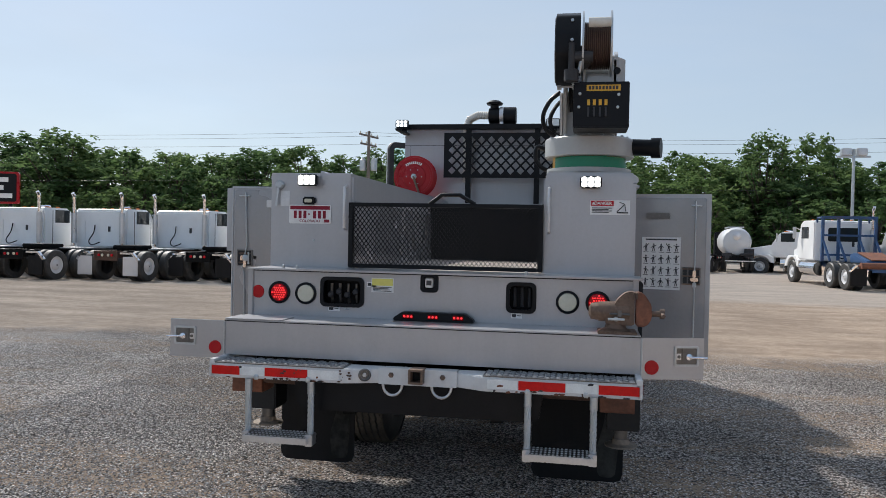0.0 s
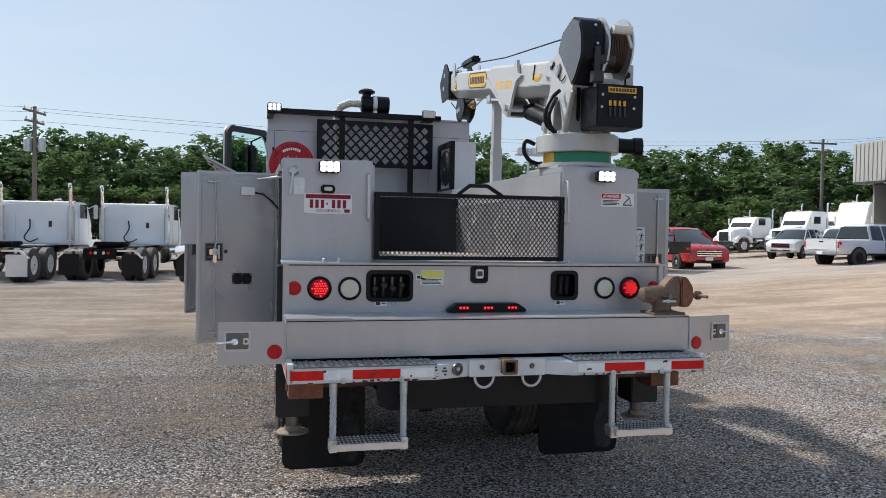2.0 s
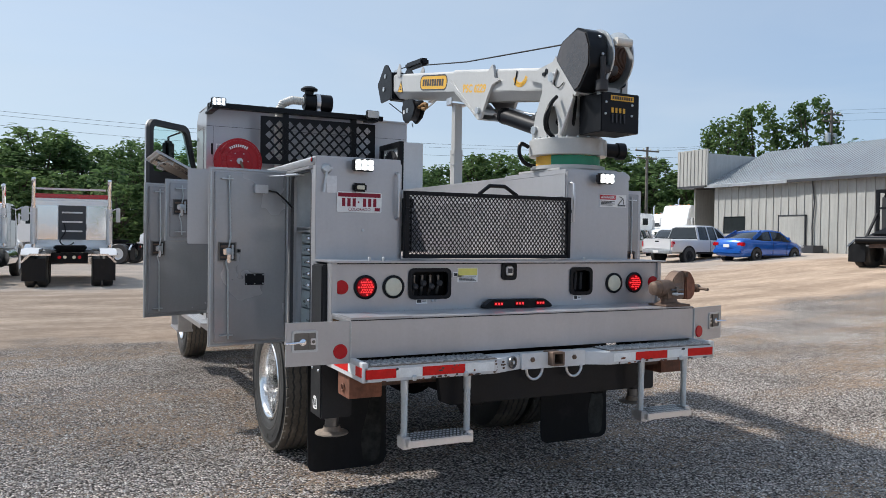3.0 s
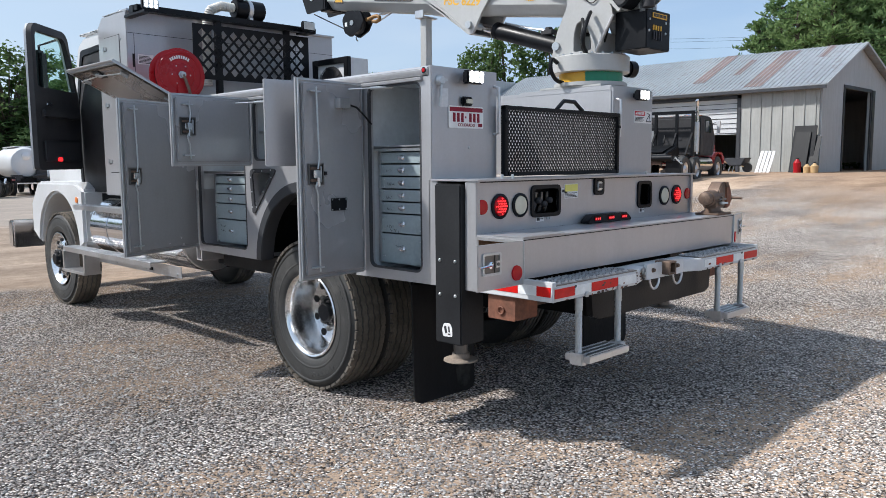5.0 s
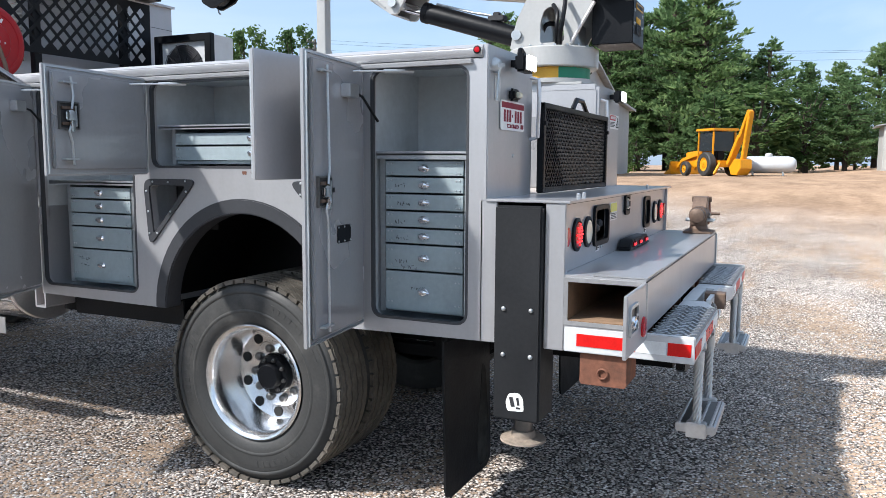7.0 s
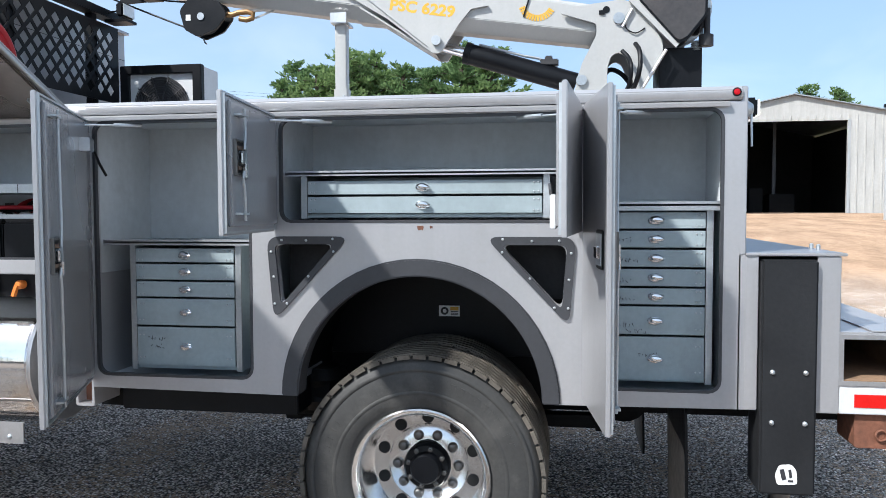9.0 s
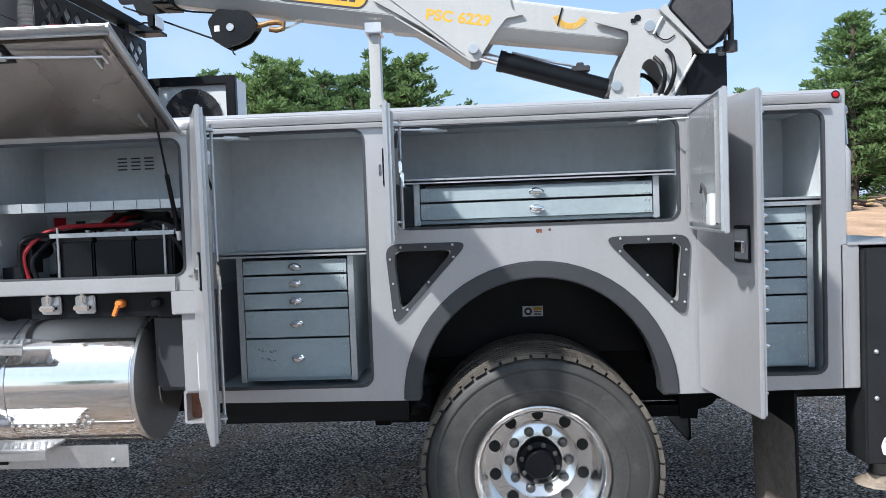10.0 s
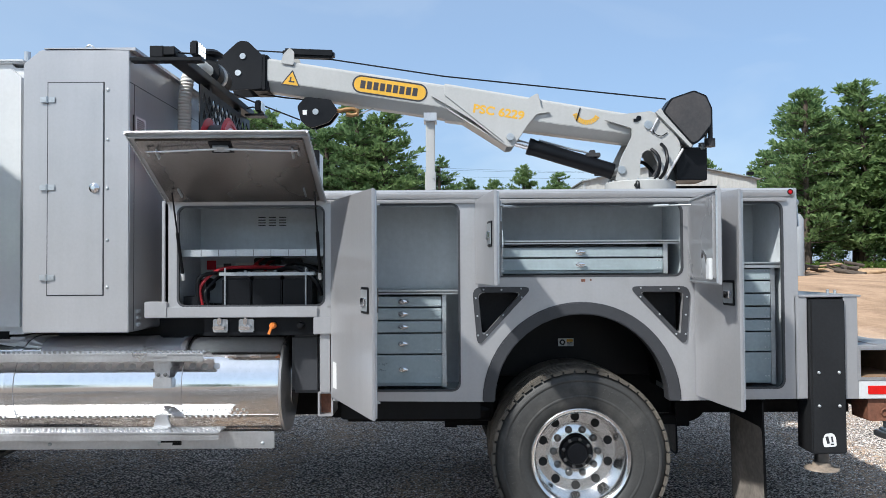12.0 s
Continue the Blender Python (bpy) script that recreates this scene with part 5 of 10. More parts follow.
# scrawled pen marks on some drawer fronts are stood in for by short strokes
def scrawl(c, xf, y, z, n, seed):
    rng = random.Random(seed)
    b = B()
    for i in range(n):
        yy = y - i * 0.014
        for j in range(2):
            p = (xf - 0.0075, yy + rng.uniform(-0.005, 0.005), z + rng.uniform(-0.010, 0.010))
            q = (xf - 0.0075, yy + rng.uniform(-0.007, 0.007), z + rng.uniform(-0.012, 0.012))
            if (Vector(p) - Vector(q)).length > 0.004:
                b.bar(p, q, 0.0018, 0.0012, (1, 0, 0))
    part("pen_marks", b, "ink", c)


cy0, cy1 = 0.972, 1.412
c, xf = cabinet(cy0, cy1, 0.915, 1.626, None, "slate-blue seven-drawer steel cabinet in the rear compartment")
drawers(c, xf, cy0, cy1, 1.614, [0.074, 0.076, 0.078, 0.077, 0.074, 0.122, 0.186])
for i, (yy, zz, n) in enumerate(((1.33, 1.495, 4), (1.32, 1.415, 5), (1.33, 1.33, 4), (1.33, 1.26, 5), (1.33, 1.15, 5), (1.30, 1.125, 6), (1.25, 1.03, 6))):
    scrawl(c, xf, yy, zz, n, i)
part("compartment_shelf", B().box(-HW + 0.045, -0.74, 0.932, 1.442, 1.630, 1.638).box(-HW + 0.045, -HW + 0.052, 0.932, 1.442, 1.612, 1.648), "galv", truck)
cy0, cy1 = 1.615, 2.665
c, xf = cabinet(cy0, cy1, 1.582, 1.765, None, "slate-blue two-drawer steel cabinet in the upper compartment")
drawers(c, xf, cy0, cy1, 1.750, [0.067, 0.079])
part("compartment_shelf", B().box(-HW + 0.045, -0.74, 1.55, 2.73, 1.768, 1.776).box(-HW + 0.045, -HW + 0.052, 1.55, 2.73, 1.762, 1.784), "galv", truck)
cy0, cy1 = 2.952, 3.466
c, xf = cabinet(cy0, cy1, 0.908, 1.472, None, "slate-blue five-drawer steel cabinet in the tall compartment")
drawers(c, xf, cy0, cy1, 1.460, [0.070, 0.078, 0.076, 0.127, 0.180])
scrawl(c, xf, 3.38, 1.05, 6, 20)
scrawl(c, xf, 3.37, 1.015, 5, 21)
part("compartment_shelf", B().box(-HW + 0.045, -0.74, 2.88, 3.58, 1.474, 1.482).box(-HW + 0.045, -HW + 0.052, 2.88, 3.58, 1.466, 1.490), "galv", truck)

# batteries and wiring in the forward compartment
sh = B().box(-HW + 0.30, -0.74, 3.675, 4.54, 1.700, 1.706).prism([(-HW + 0.06, 1.735), (-HW + 0.30, 1.700), (-HW + 0.30, 1.706), (-HW + 0.06, 1.741)], 'y', 3.675, 4.54).box(-HW + 0.055, -HW + 0.062, 3.675, 4.54, 1.700, 1.741)
part("battery_shelf", sh, "galv", truck, "bright galvanised shelf above the batteries")
b = B()
for i in range(7):
    y = 3.79 + i * 0.105
    b.box(-HW + 0.0535, -HW + 0.055, y, y + 0.003, 1.70, 1.74)
part("shelf_slots", b, "ink", truck)
b = B()
for i in range(3):
    for j in range(4):
        b.box(-0.7225, -0.720, 4.00 + i * 0.068, 4.047 + i * 0.068, 1.905 + j * 0.018, 1.912 + j * 0.018)
part("vent_slots", b, "trim", truck)
part("wall_label", B().box(-0.7235, -0.7212, 4.33, 4.46, 1.60, 1.65), "paper", truck, "white label on the compartment wall")
for i in range(3):
    y = 3.765 + i * 0.185
    bt = thing("battery", (-1.02, y + 0.085, 1.39), "black truck battery in a steel hold-down", "battery", "batteries in the compartment")
    part("case", B().box(-1.11, -0.90, y, y + 0.178, 1.392, 1.565), "black", bt, "black plastic battery case", bev=0.008)
    part("cover", B().box(-1.105, -0.905, y + 0.004, y + 0.174, 1.566, 1.592), "interior", bt, bev=0.006)
    for dx in (-0.05, 0.05):
        part("terminal", B().cyl((-1.0 + dx, y + 0.05, 1.59), (-1.0 + dx, y + 0.05, 1.615), 0.011, 10), "galv", bt)
part("battery_holddown", B().box(-1.125, -1.115, 3.745, 4.335, 1.583, 1.603).cyl((-1.12, 3.80, 1.392), (-1.12, 3.80, 1.63), 0.006, 8).cyl((-1.12, 4.29, 1.392), (-1.12, 4.29, 1.63), 0.006, 8).box(-1.125, -0.90, 3.742, 3.752, 1.583, 1.603).box(-1.125, -0.90, 4.325, 4.335, 1.583, 1.603), "galv", truck)


def cable(pts, r, mname, parent=truck, nm="cable", n=5):
    """A slack cable through the points, rounded off."""
    v = [Vector(p) for p in pts]
    out = []
    for i in range(len(v) - 1):
        p0, p1, p2, p3 = v[max(i - 1, 0)], v[i], v[i + 1], v[min(i + 2, len(v) - 1)]
        for j in range(n):
            t = j / n
            out.append(0.5 * ((2 * p1) + (p2 - p0) * t + (2 * p0 - 5 * p1 + 4 * p2 - p3) * t * t + (3 * p1 - p0 - 3 * p2 + p3) * t ** 3))
    out.append(v[-1])
    return part(nm, B().pipe(out, r, 8), mname, parent)


cable([(-1.14, 4.42, 1.40), (-1.15, 4.43, 1.52), (-1.10, 4.33, 1.62), (-1.02, 4.15, 1.635), (-0.98, 3.95, 1.63)], 0.0105, "cablered")
cable([(-1.13, 4.39, 1.40), (-1.13, 4.40, 1.50), (-1.05, 4.30, 1.60), (-1.0, 4.12, 1.625), (-0.95, 3.9, 1.625)], 0.011, "black")
cable([(-1.15, 4.44, 1.41), (-1.16, 4.44, 1.56), (-1.12, 4.36, 1.60), (-1.02, 4.26, 1.60)], 0.012, "black")
cable([(-0.98, 4.17, 1.615), (-0.93, 4.14, 1.66), (-0.78, 4.14, 1.68)], 0.012, "cablered")
cable([(-0.98, 4.08, 1.615), (-0.93, 4.07, 1.66), (-0.78, 4.07, 1.68)], 0.012, "cablered")
cable([(-0.98, 3.98, 1.61), (-1.0, 3.9, 1.66), (-1.03, 3.80, 1.64), (-1.05, 3.72, 1.60)], 0.011, "black")
cable([(-1.03, 4.0, 1.61), (-1.08, 3.88, 1.63), (-1.12, 3.75, 1.56), (-1.12, 3.70, 1.46)], 0.013, "black")
cable([(-0.95, 4.2, 1.60), (-0.9, 4.05, 1.69), (-0.9, 3.9, 1.66), (-0.88, 3.72, 1.62)], 0.010, "black")
part("fuse_block", B().box(-0.78, -0.735, 4.03, 4.20, 1.655, 1.695), "black", truck, bev=0.006)
part("inline_fuse", B().box(-0.93, -0.88, 3.86, 3.98, 1.655, 1.69), "black", truck, bev=0.008)
part("switch_cluster", B().box(-1.16, -1.05, 4.44, 4.53, 1.395, 1.46).box(-1.14, -1.06, 4.40, 4.44, 1.43, 1.56).lathe([(0.04, 0), (0.045, 0.05), (0.03, 0.1)], (-1.0, 4.42, 1.53), (-1, 0, 0), 12), "black", truck, "black relay and wiring clutter")
part("notice", B().box(-0.733, -0.731, 4.16, 4.33, 1.60, 1.665), "paper", truck, "white notice on the back wall")
part("notice_block", B().box(-0.733, -0.731, 4.36, 4.41, 1.56, 1.66), "ink", truck)
part("notice_red", B().box(-0.733, -0.731, 4.46, 4.52, 1.62, 1.68), "inkred", truck)

# switch rail below the forward compartment
part("lower_rail", B().box(-HW - 0.016, -HW + 0.06, 3.71, 4.735, 1.336, 1.400).box(-HW - 0.02, -HW + 0.06, 4.60, 4.735, 1.336, 1.432), "body", truck, bev=0.004)
part("front_corner_trim", B().box(-HW - 0.012, -HW + 0.03, 4.615, 4.635, 1.40, 2.03), "body", truck, bev=0.003)
part("front_corner_trim", B().box(-HW - 0.010, -HW + 0.02, 3.60, 3.66, 1.40, 2.02), "body", truck, bev=0.003)
part("rail_bracket", B().box(-HW - 0.018, -HW + 0.06, 3.60, 3.735, 1.235, 1.336), "body", truck, bev=0.004)
part("switch_panel", B().box(-HW + 0.05, -HW + 0.07, 3.74, 4.40, 1.225, 1.334), "black", truck, "black battery switch panel")
for y in (4.30, 4.145):
    sw = part("battery_switch", B().box(-HW + 0.03, -HW + 0.05, y - 0.045, y + 0.045, 1.245, 1.325), "alu", truck, bev=0.006)
    part("switch_handle", B().box(-HW - 0.01, -HW + 0.03, y - 0.035, y + 0.035, 1.262, 1.288).box(-HW + 0.0, -HW + 0.03, y - 0.012, y + 0.012, 1.29, 1.335), "chrome", sw, bev=0.006)
kx = -HW + 0.01
part("kill_switch_key", B().lathe([(0.02, 0), (0.02, 0.03), (0.012, 0.04)], (-HW + 0.05, 3.985, 1.285), (-1, 0, 0), 14).bar((kx, 3.985, 1.285), (kx, 4.005, 1.235), 0.014, 0.02, (1, 0, 0)), "orange", truck, "orange switch key")
part("plug_cap", B().lathe([(0.022, 0), (0.022, 0.03), (0.012, 0.04)], (-HW + 0.05, 3.82, 1.285), (-1, 0, 0), 14), "black", truck)

# clearance lamp, corner fittings and rear furniture of the left box
part("clearance_lamp", B().lathe([(0.017, 0), (0.017, 0.003), (0.013, 0.004)], (-HW - 0.012, 0.905, 2.062), (-1, 0, 0), 16), "black", truck)
part("lens", B().lathe([(0.0125, 0.003), (0.011, 0.006), (0.005, 0.007)], (-HW - 0.012, 0.905, 2.062), (-1, 0, 0), 16), "redlens", truck)
b = B().lathe([(0.032, 0), (0.032, 0.012), (0.02, 0.03)], (-1.155, 0.86, 2.005), (0, -1, 0), 18)
part("door_holdback", b.bar((-1.155, 0.835, 2.005), (-1.175, 0.835, 1.86), 0.014, 0.006, (0, 1, 0)).bar((-1.18, 0.836, 2.0), (-1.12, 0.83, 2.01), 0.014, 0.01, (0, 1, 0)), "galv", truck, "spring door hold-back hook")
part("worn_plate", B().box(-1.15, -1.085, 0.857, 0.8595, 1.86, 1.965), "alu", truck)
for sx, col, x in ((-1, "lamp", -0.936), (1, "lamp", 0.935)):
    wl = part("work_lamp", B().box(x - 0.068, x + 0.068, 0.775, 0.825, 1.995, 2.072), "black", truck, "square work lamp", bev=0.010)
    part("lamp_face", B().box(x - 0.060, x + 0.060, 0.770, 0.7755, 2.002, 2.065), "ledoff", wl, "bright reflector behind the lamp glass")
    for lx in (-0.041, 0.0, 0.041):
        for lz in (2.018, 2.049):
            part("lit_diode", B().lathe([(0.0185, 0), (0.0165, 0.005), (0.006, 0.007)], (x + lx, 0.770, lz), (0, -1, 0), 12), "lamp", wl)
    part("lamp_bracket", B().box(x - 0.02, x + 0.02, 0.82, 0.862, 2.02, 2.05), "black", wl)
    gx = -0.685 if sx < 0 else 0.675
    part("grab_handle", B().pipe([(gx, 0.86, 2.0), (gx, 0.82, 1.99), (gx, 0.815, 1.9), (gx, 0.82, 1.72), (gx, 0.86, 1.71)], 0.010, 8), "alu", truck)
# number plate with its lamp
pl = part("number_plate", B().mesh(plate(rrect(-1.086, -0.788, 1.742, 1.870, 0.012), [], 0.004), rear_plane(0.855)), "paper", truck, "red and white number plate")
part("plate_band", B().box(-1.078, -0.796, 0.8515, 0.8528, 1.838, 1.863), "maroon", pl)
b = B()
for i in range(7):
    x = -1.052 + i * 0.0345
    part("plate_bar", B().box(x, x + (0.010 if i == 3 else 0.021), 0.8515, 0.8528, 1.800 if i == 3 else 1.778, 1.812 if i == 3 else 1.830), "maroon", pl)
part("plate_word", B().mesh(words("COLORADO", 0.026), text_rear(-0.937, 0.852, 1.760)), "maroon", pl)
part("plate_tab", B().box(-0.835, -0.80, 0.8515, 0.8528, 1.752, 1.772), "maroon", pl)
part("plate_lamp", B().box(-0.985, -0.895, 0.83, 0.86, 1.872, 1.925), "black", truck, "small plate lamp housing", bev=0.010)
part("plate_lamp_lens", B().box(-0.965, -0.915, 0.815, 0.832, 1.885, 1.91), "cream", truck, bev=0.004)
part("rivet", B().lathe([(0.01, 0), (0.008, 0.004), (0.003, 0.005)], (-0.91, 0.86, 1.63), (0, -1, 0), 10), "galv", truck)
# danger sign on the crane side
dg = part("danger_sign", B().box(0.934, 1.182, 0.857, 0.8595, 1.832, 1.925), "paper", truck, "red and white danger sign")
part("sign_band", B().box(0.938, 1.080, 0.8545, 0.8568, 1.888, 1.921), "inkred", dg)
part("sign_word", B().mesh(words("DANGER", 0.027, bold=0.0008), text_rear(1.014, 0.8540, 1.9045)), "paper", dg)
b = B()
for i in range(4):
    b.box(0.945, 1.07 - 0.02 * (i % 2), 0.8552, 0.8568, 1.872 - i * 0.009, 1.877 - i * 0.009)
part("sign_lines", b, "ink", dg)
b = B().bar((1.10, 0.8548, 1.85), (1.15, 0.8548, 1.90), 0.006, 0.002, (0, 1, 0)).bar((1.15, 0.8548, 1.90), (1.115, 0.8548, 1.912), 0.005, 0.002, (0, 1, 0)).box(1.10, 1.17, 0.854, 0.856, 1.842, 1.850).bar((1.15, 0.8548, 1.895), (1.155, 0.8548, 1.855), 0.004, 0.002, (0, 1, 0))
part("sign_picture", b, "ink", dg)

part("warning_triangle", B().prism([(0.943, 1.896), (0.965, 1.896), (0.954, 1.914)], 'y', 0.8535, 0.8545), "paper", dg)
# lamps on the tail panel
YP = 0.530
for s in (-1, 1):
    part("reflector", B().lathe([(0.042, 0), (0.040, 0.008), (0.010, 0.010)], (s * 1.160, YP, 1.296), (0, -1, 0), 24), "redlens", truck)
    x = -1.014 if s < 0 else 0.989
    tl = part("tail_lamp", B().lathe([(0.072, 0), (0.072, 0.010), (0.060, 0.014), (0.058, 0.008)], (x, YP, 1.295), (0, -1, 0), 32), "black", truck, "round red tail lamp in a black grommet")
    part("lens", B().lathe([(0.058, 0.006), (0.054, 0.014), (0.02, 0.018)], (x, YP, 1.295), (0, -1, 0), 32), "redlens", tl)
    b = B()
    for i in range(-3, 4):
        for j in range(-3, 4):
            if i * i + j * j < 9.5:
                b.lathe([(0.0058, 0), (0.005, 0.004), (0.002, 0.005)], (x + i * 0.0145 + (j % 2) * 0.007, YP - 0.016, 1.295 + j * 0.0145), (0, -1, 0), 6)
    part("diodes", b, "redlit", tl, kind="stuff")
    x = -0.836 if s < 0 else 0.812
    rl = part("reversing_lamp", B().lathe([(0.070, 0), (0.070, 0.010), (0.058, 0.014), (0.056, 0.008)], (x, YP, 1.294), (0, -1, 0), 32), "black", truck, "round cream reversing lamp in a black grommet")
    part("lens", B().lathe([(0.056, 0.006), (0.052, 0.013), (0.02, 0.016)], (x, YP, 1.294), (0, -1, 0), 32), "cream", rl)
for a, e in ((rrect(-0.738, -0.452, 1.215, 1.405, 0.035), rrect(-0.716, -0.474, 1.237, 1.383, 0.028)), (rrect(0.442, 0.625, 1.217, 1.405, 0.035), rrect(0.464, 0.603, 1.239, 1.383, 0.028)), (rrect(-0.090, 0.022, 1.325, 1.441, 0.025), rrect(-0.066, -0.002, 1.347, 1.419, 0.016))):
    part("port_bezel", B().mesh(plate(a, [e], 0.018), rear_plane(YP - 0.004)), "black", truck, bev=0.003)
# near-black sheet behind the ports imitates the shade inside the tail
part("tail_shade_sheet", B().box(-1.15, 1.15, 0.80, 0.81, 1.16, 1.43), "dark", truck)
b = B()
for i in range(4):
    x = -0.68 + i * 0.055
    part("hydraulic_coupler", B().pipe([(x, 0.60, 1.24), (x, 0.58, 1.30), (x, 0.58, 1.36)], 0.011, 10), "nutsteel", truck)
    part("coupler_cap", B().lathe([(0.02, 0), (0.02, 0.02), (0.012, 0.03)], (x, 0.57, 1.29 + 0.02 * (i % 2)), (0, -1, 0), 10), "interior", truck)
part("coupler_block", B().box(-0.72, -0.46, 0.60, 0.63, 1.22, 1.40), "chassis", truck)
for i in range(3):
    x = 0.49 + i * 0.045
    part("hydraulic_coupler", B().cyl((x, 0.60, 1.25), (x, 0.59, 1.37), 0.011, 10), "interior", truck)
part("coupler_block", B().box(0.45, 0.62, 0.60, 0.63, 1.22, 1.40), "chassis", truck)
part("camera_pod", B().box(-0.06, -0.008, 0.51, 0.55, 1.355, 1.412), "alu", truck, "small reversing camera", bev=0.006)
part("camera_lens", B().box(-0.05, -0.018, 0.507, 0.51, 1.37, 1.40), "ink", truck)
yl = part("notice", B().box(-0.405, -0.262, YP - 0.0025, YP, 1.315, 1.405), "paper", truck, "yellow and white instruction sticker")
part("notice_band", B().box(-0.40, -0.267, YP - 0.0045, YP - 0.003, 1.358, 1.401), "paleyellow", yl)
b = B()
for i in range(4):
    b.box(-0.395, -0.275 - 0.01 * (i % 3), YP - 0.0045, YP - 0.003, 1.322 + i * 0.008, 1.3255 + i * 0.008)
part("notice_lines", b, "ink", yl)
for x0, z0, w, h in ((-0.435, 1.348, 0.06, 0.03), (-0.685, 1.188, 0.075, 0.03), (0.475, 1.185, 0.065, 0.032)):
    nt_ = part("tag", B().box(x0, x0 + w, YP - 0.0025, YP, z0, z0 + h), "paper", truck)
    part("tag_lines", B().box(x0 + 0.006, x0 + w * 0.45, YP - 0.004, YP - 0.0028, z0 + 0.006, z0 + h - 0.006).box(x0 + w * 0.55, x0 + w - 0.008, YP - 0.004, YP - 0.0028, z0 + h * 0.45, z0 + h * 0.6), "ink", nt_)
for x in (-0.575, -0.55):
    part("panel_button", B().lathe([(0.010, 0), (0.008, 0.005), (0.003, 0.007)], (x, YP, 1.205), (0, -1, 0), 10), "galv", truck)
for x in (-0.99, -0.90, 0.56):
    part("deck_bolt", B().lathe([(0.009, 0), (0.009, 0.02), (0.005, 0.024)], (x, 0.53, 1.449), (0, 0, 1), 8), "galv", truck)
lb = part("light_bar", B().prism([(-0.245, 1.152), (-0.245, 1.168), (-0.19, 1.206), (0.20, 1.206), (0.255, 1.168), (0.255, 1.152)], 'y', 0.455, 0.52), "black", truck, "black bar of three lit red lamps", bev=0.004)
for x in (-0.15, 0.005, 0.16):
    part("lens", B().box(x - 0.035, x + 0.035, 0.448, 0.456, 1.165, 1.195), "redlens", lb, bev=0.004)
    b = B()
    for i in range(3):
        b.lathe([(0.008, 0), (0.006, 0.003), (0.002, 0.004)], (x - 0.022 + i * 0.022, 0.449, 1.18), (0, -1, 0), 8)
    part("lit_diode", b, "redlit", lb)

# mesh tailgate of the bed
tg = part("tailgate_frame", B().box(-0.648, -0.615, 0.80, 0.835, 1.455, 1.885).box(0.61, 0.642, 0.80, 0.835, 1.455, 1.885).box(-0.615, 0.61, 0.80, 0.835, 1.455, 1.482).box(-0.648, 0.642, 0.798, 0.837, 1.862, 1.888), "black", truck, "black framed expanded-metal tailgate", bev=0.004)
b = B()
rows, cols = 20, 84
for j in range(rows):
    z = 1.482 + (j + 0.5) * (1.862 - 1.482) / rows
    dz = (1.862 - 1.482) / rows / 2
    for i in range(cols):
        xa = -0.615 + i * 1.225 / cols
        xb = xa + 1.225 / cols
        up = (i + j) % 2 == 0
        b.bar((xa, 0.818, z - dz if up else z + dz), (xb, 0.818, z + dz if up else z - dz), 0.005, 0.0080, (0, 1, 0))
part("expanded_mesh", b, "black", tg, "black expanded metal mesh", smooth=0)
part("pull_handle", B().pipe([(-0.10, 0.82, 1.885), (-0.02, 0.82, 1.945), (0.10, 0.82, 1.945), (0.20, 0.82, 1.885)], 0.014, 8), "black", tg)
for x in (-0.645, 0.615):
    part("latch_bar", B().box(x, x + 0.024, 0.79, 0.80, 1.78, 1.80), "black", tg)
# near-black board puts the shade at the bed's front into the colour
part("bed_divider", B().box(-0.64, 0.64, 3.55, 3.58, 1.44, 1.98), "chassis", truck, "front board of the bed, blackened for the shade there")
# doors on the far side, seen open past the tail
for hy, wd, z0, z1, ang in ((1.462, 0.53, 0.862, 2.0, 80), (3.615, 0.8, 0.868, 2.0, 76)):
    u = Vector((math.sin(radians(ang)), -math.cos(radians(ang)), 0))
    k = Matrix.Translation((HW + 0.012, hy, 0)) @ Matrix((u, Vector((-u.y, u.x, 0)) * -1, Vector((0, 0, 1)))).transposed().to_4x4()
    d = part("compartment_door", B(k).box(0.0, wd, -0.009, 0.009, z0, z1), "body", truck, "open far side compartment door", bev=0.003)
    part("door_pan", B(k).box(0.02, wd - 0.03, 0.009, 0.026, z0 + 0.03, z1 - 0.03), "doorskin", d, bev=0.005)
    xr = wd - 0.10
    b = B(k).pipe([(xr, 0.04, z0 + 0.05), (xr, 0.04, z1 - 0.05)], 0.0055, 8)
    part("latch_rod", b, "galv", d)
    part("rod_sleeve", B(k).box(xr - 0.012, xr + 0.012, 0.026, 0.045, 1.36, 1.39), "galv", d)
    part("rod_guide", B(k).box(xr - 0.03, xr + 0.04, 0.026, 0.045, z1 - 0.085, z1 - 0.075), "galv", d)
    if hy < 2:
        far_door, far_k = d, k
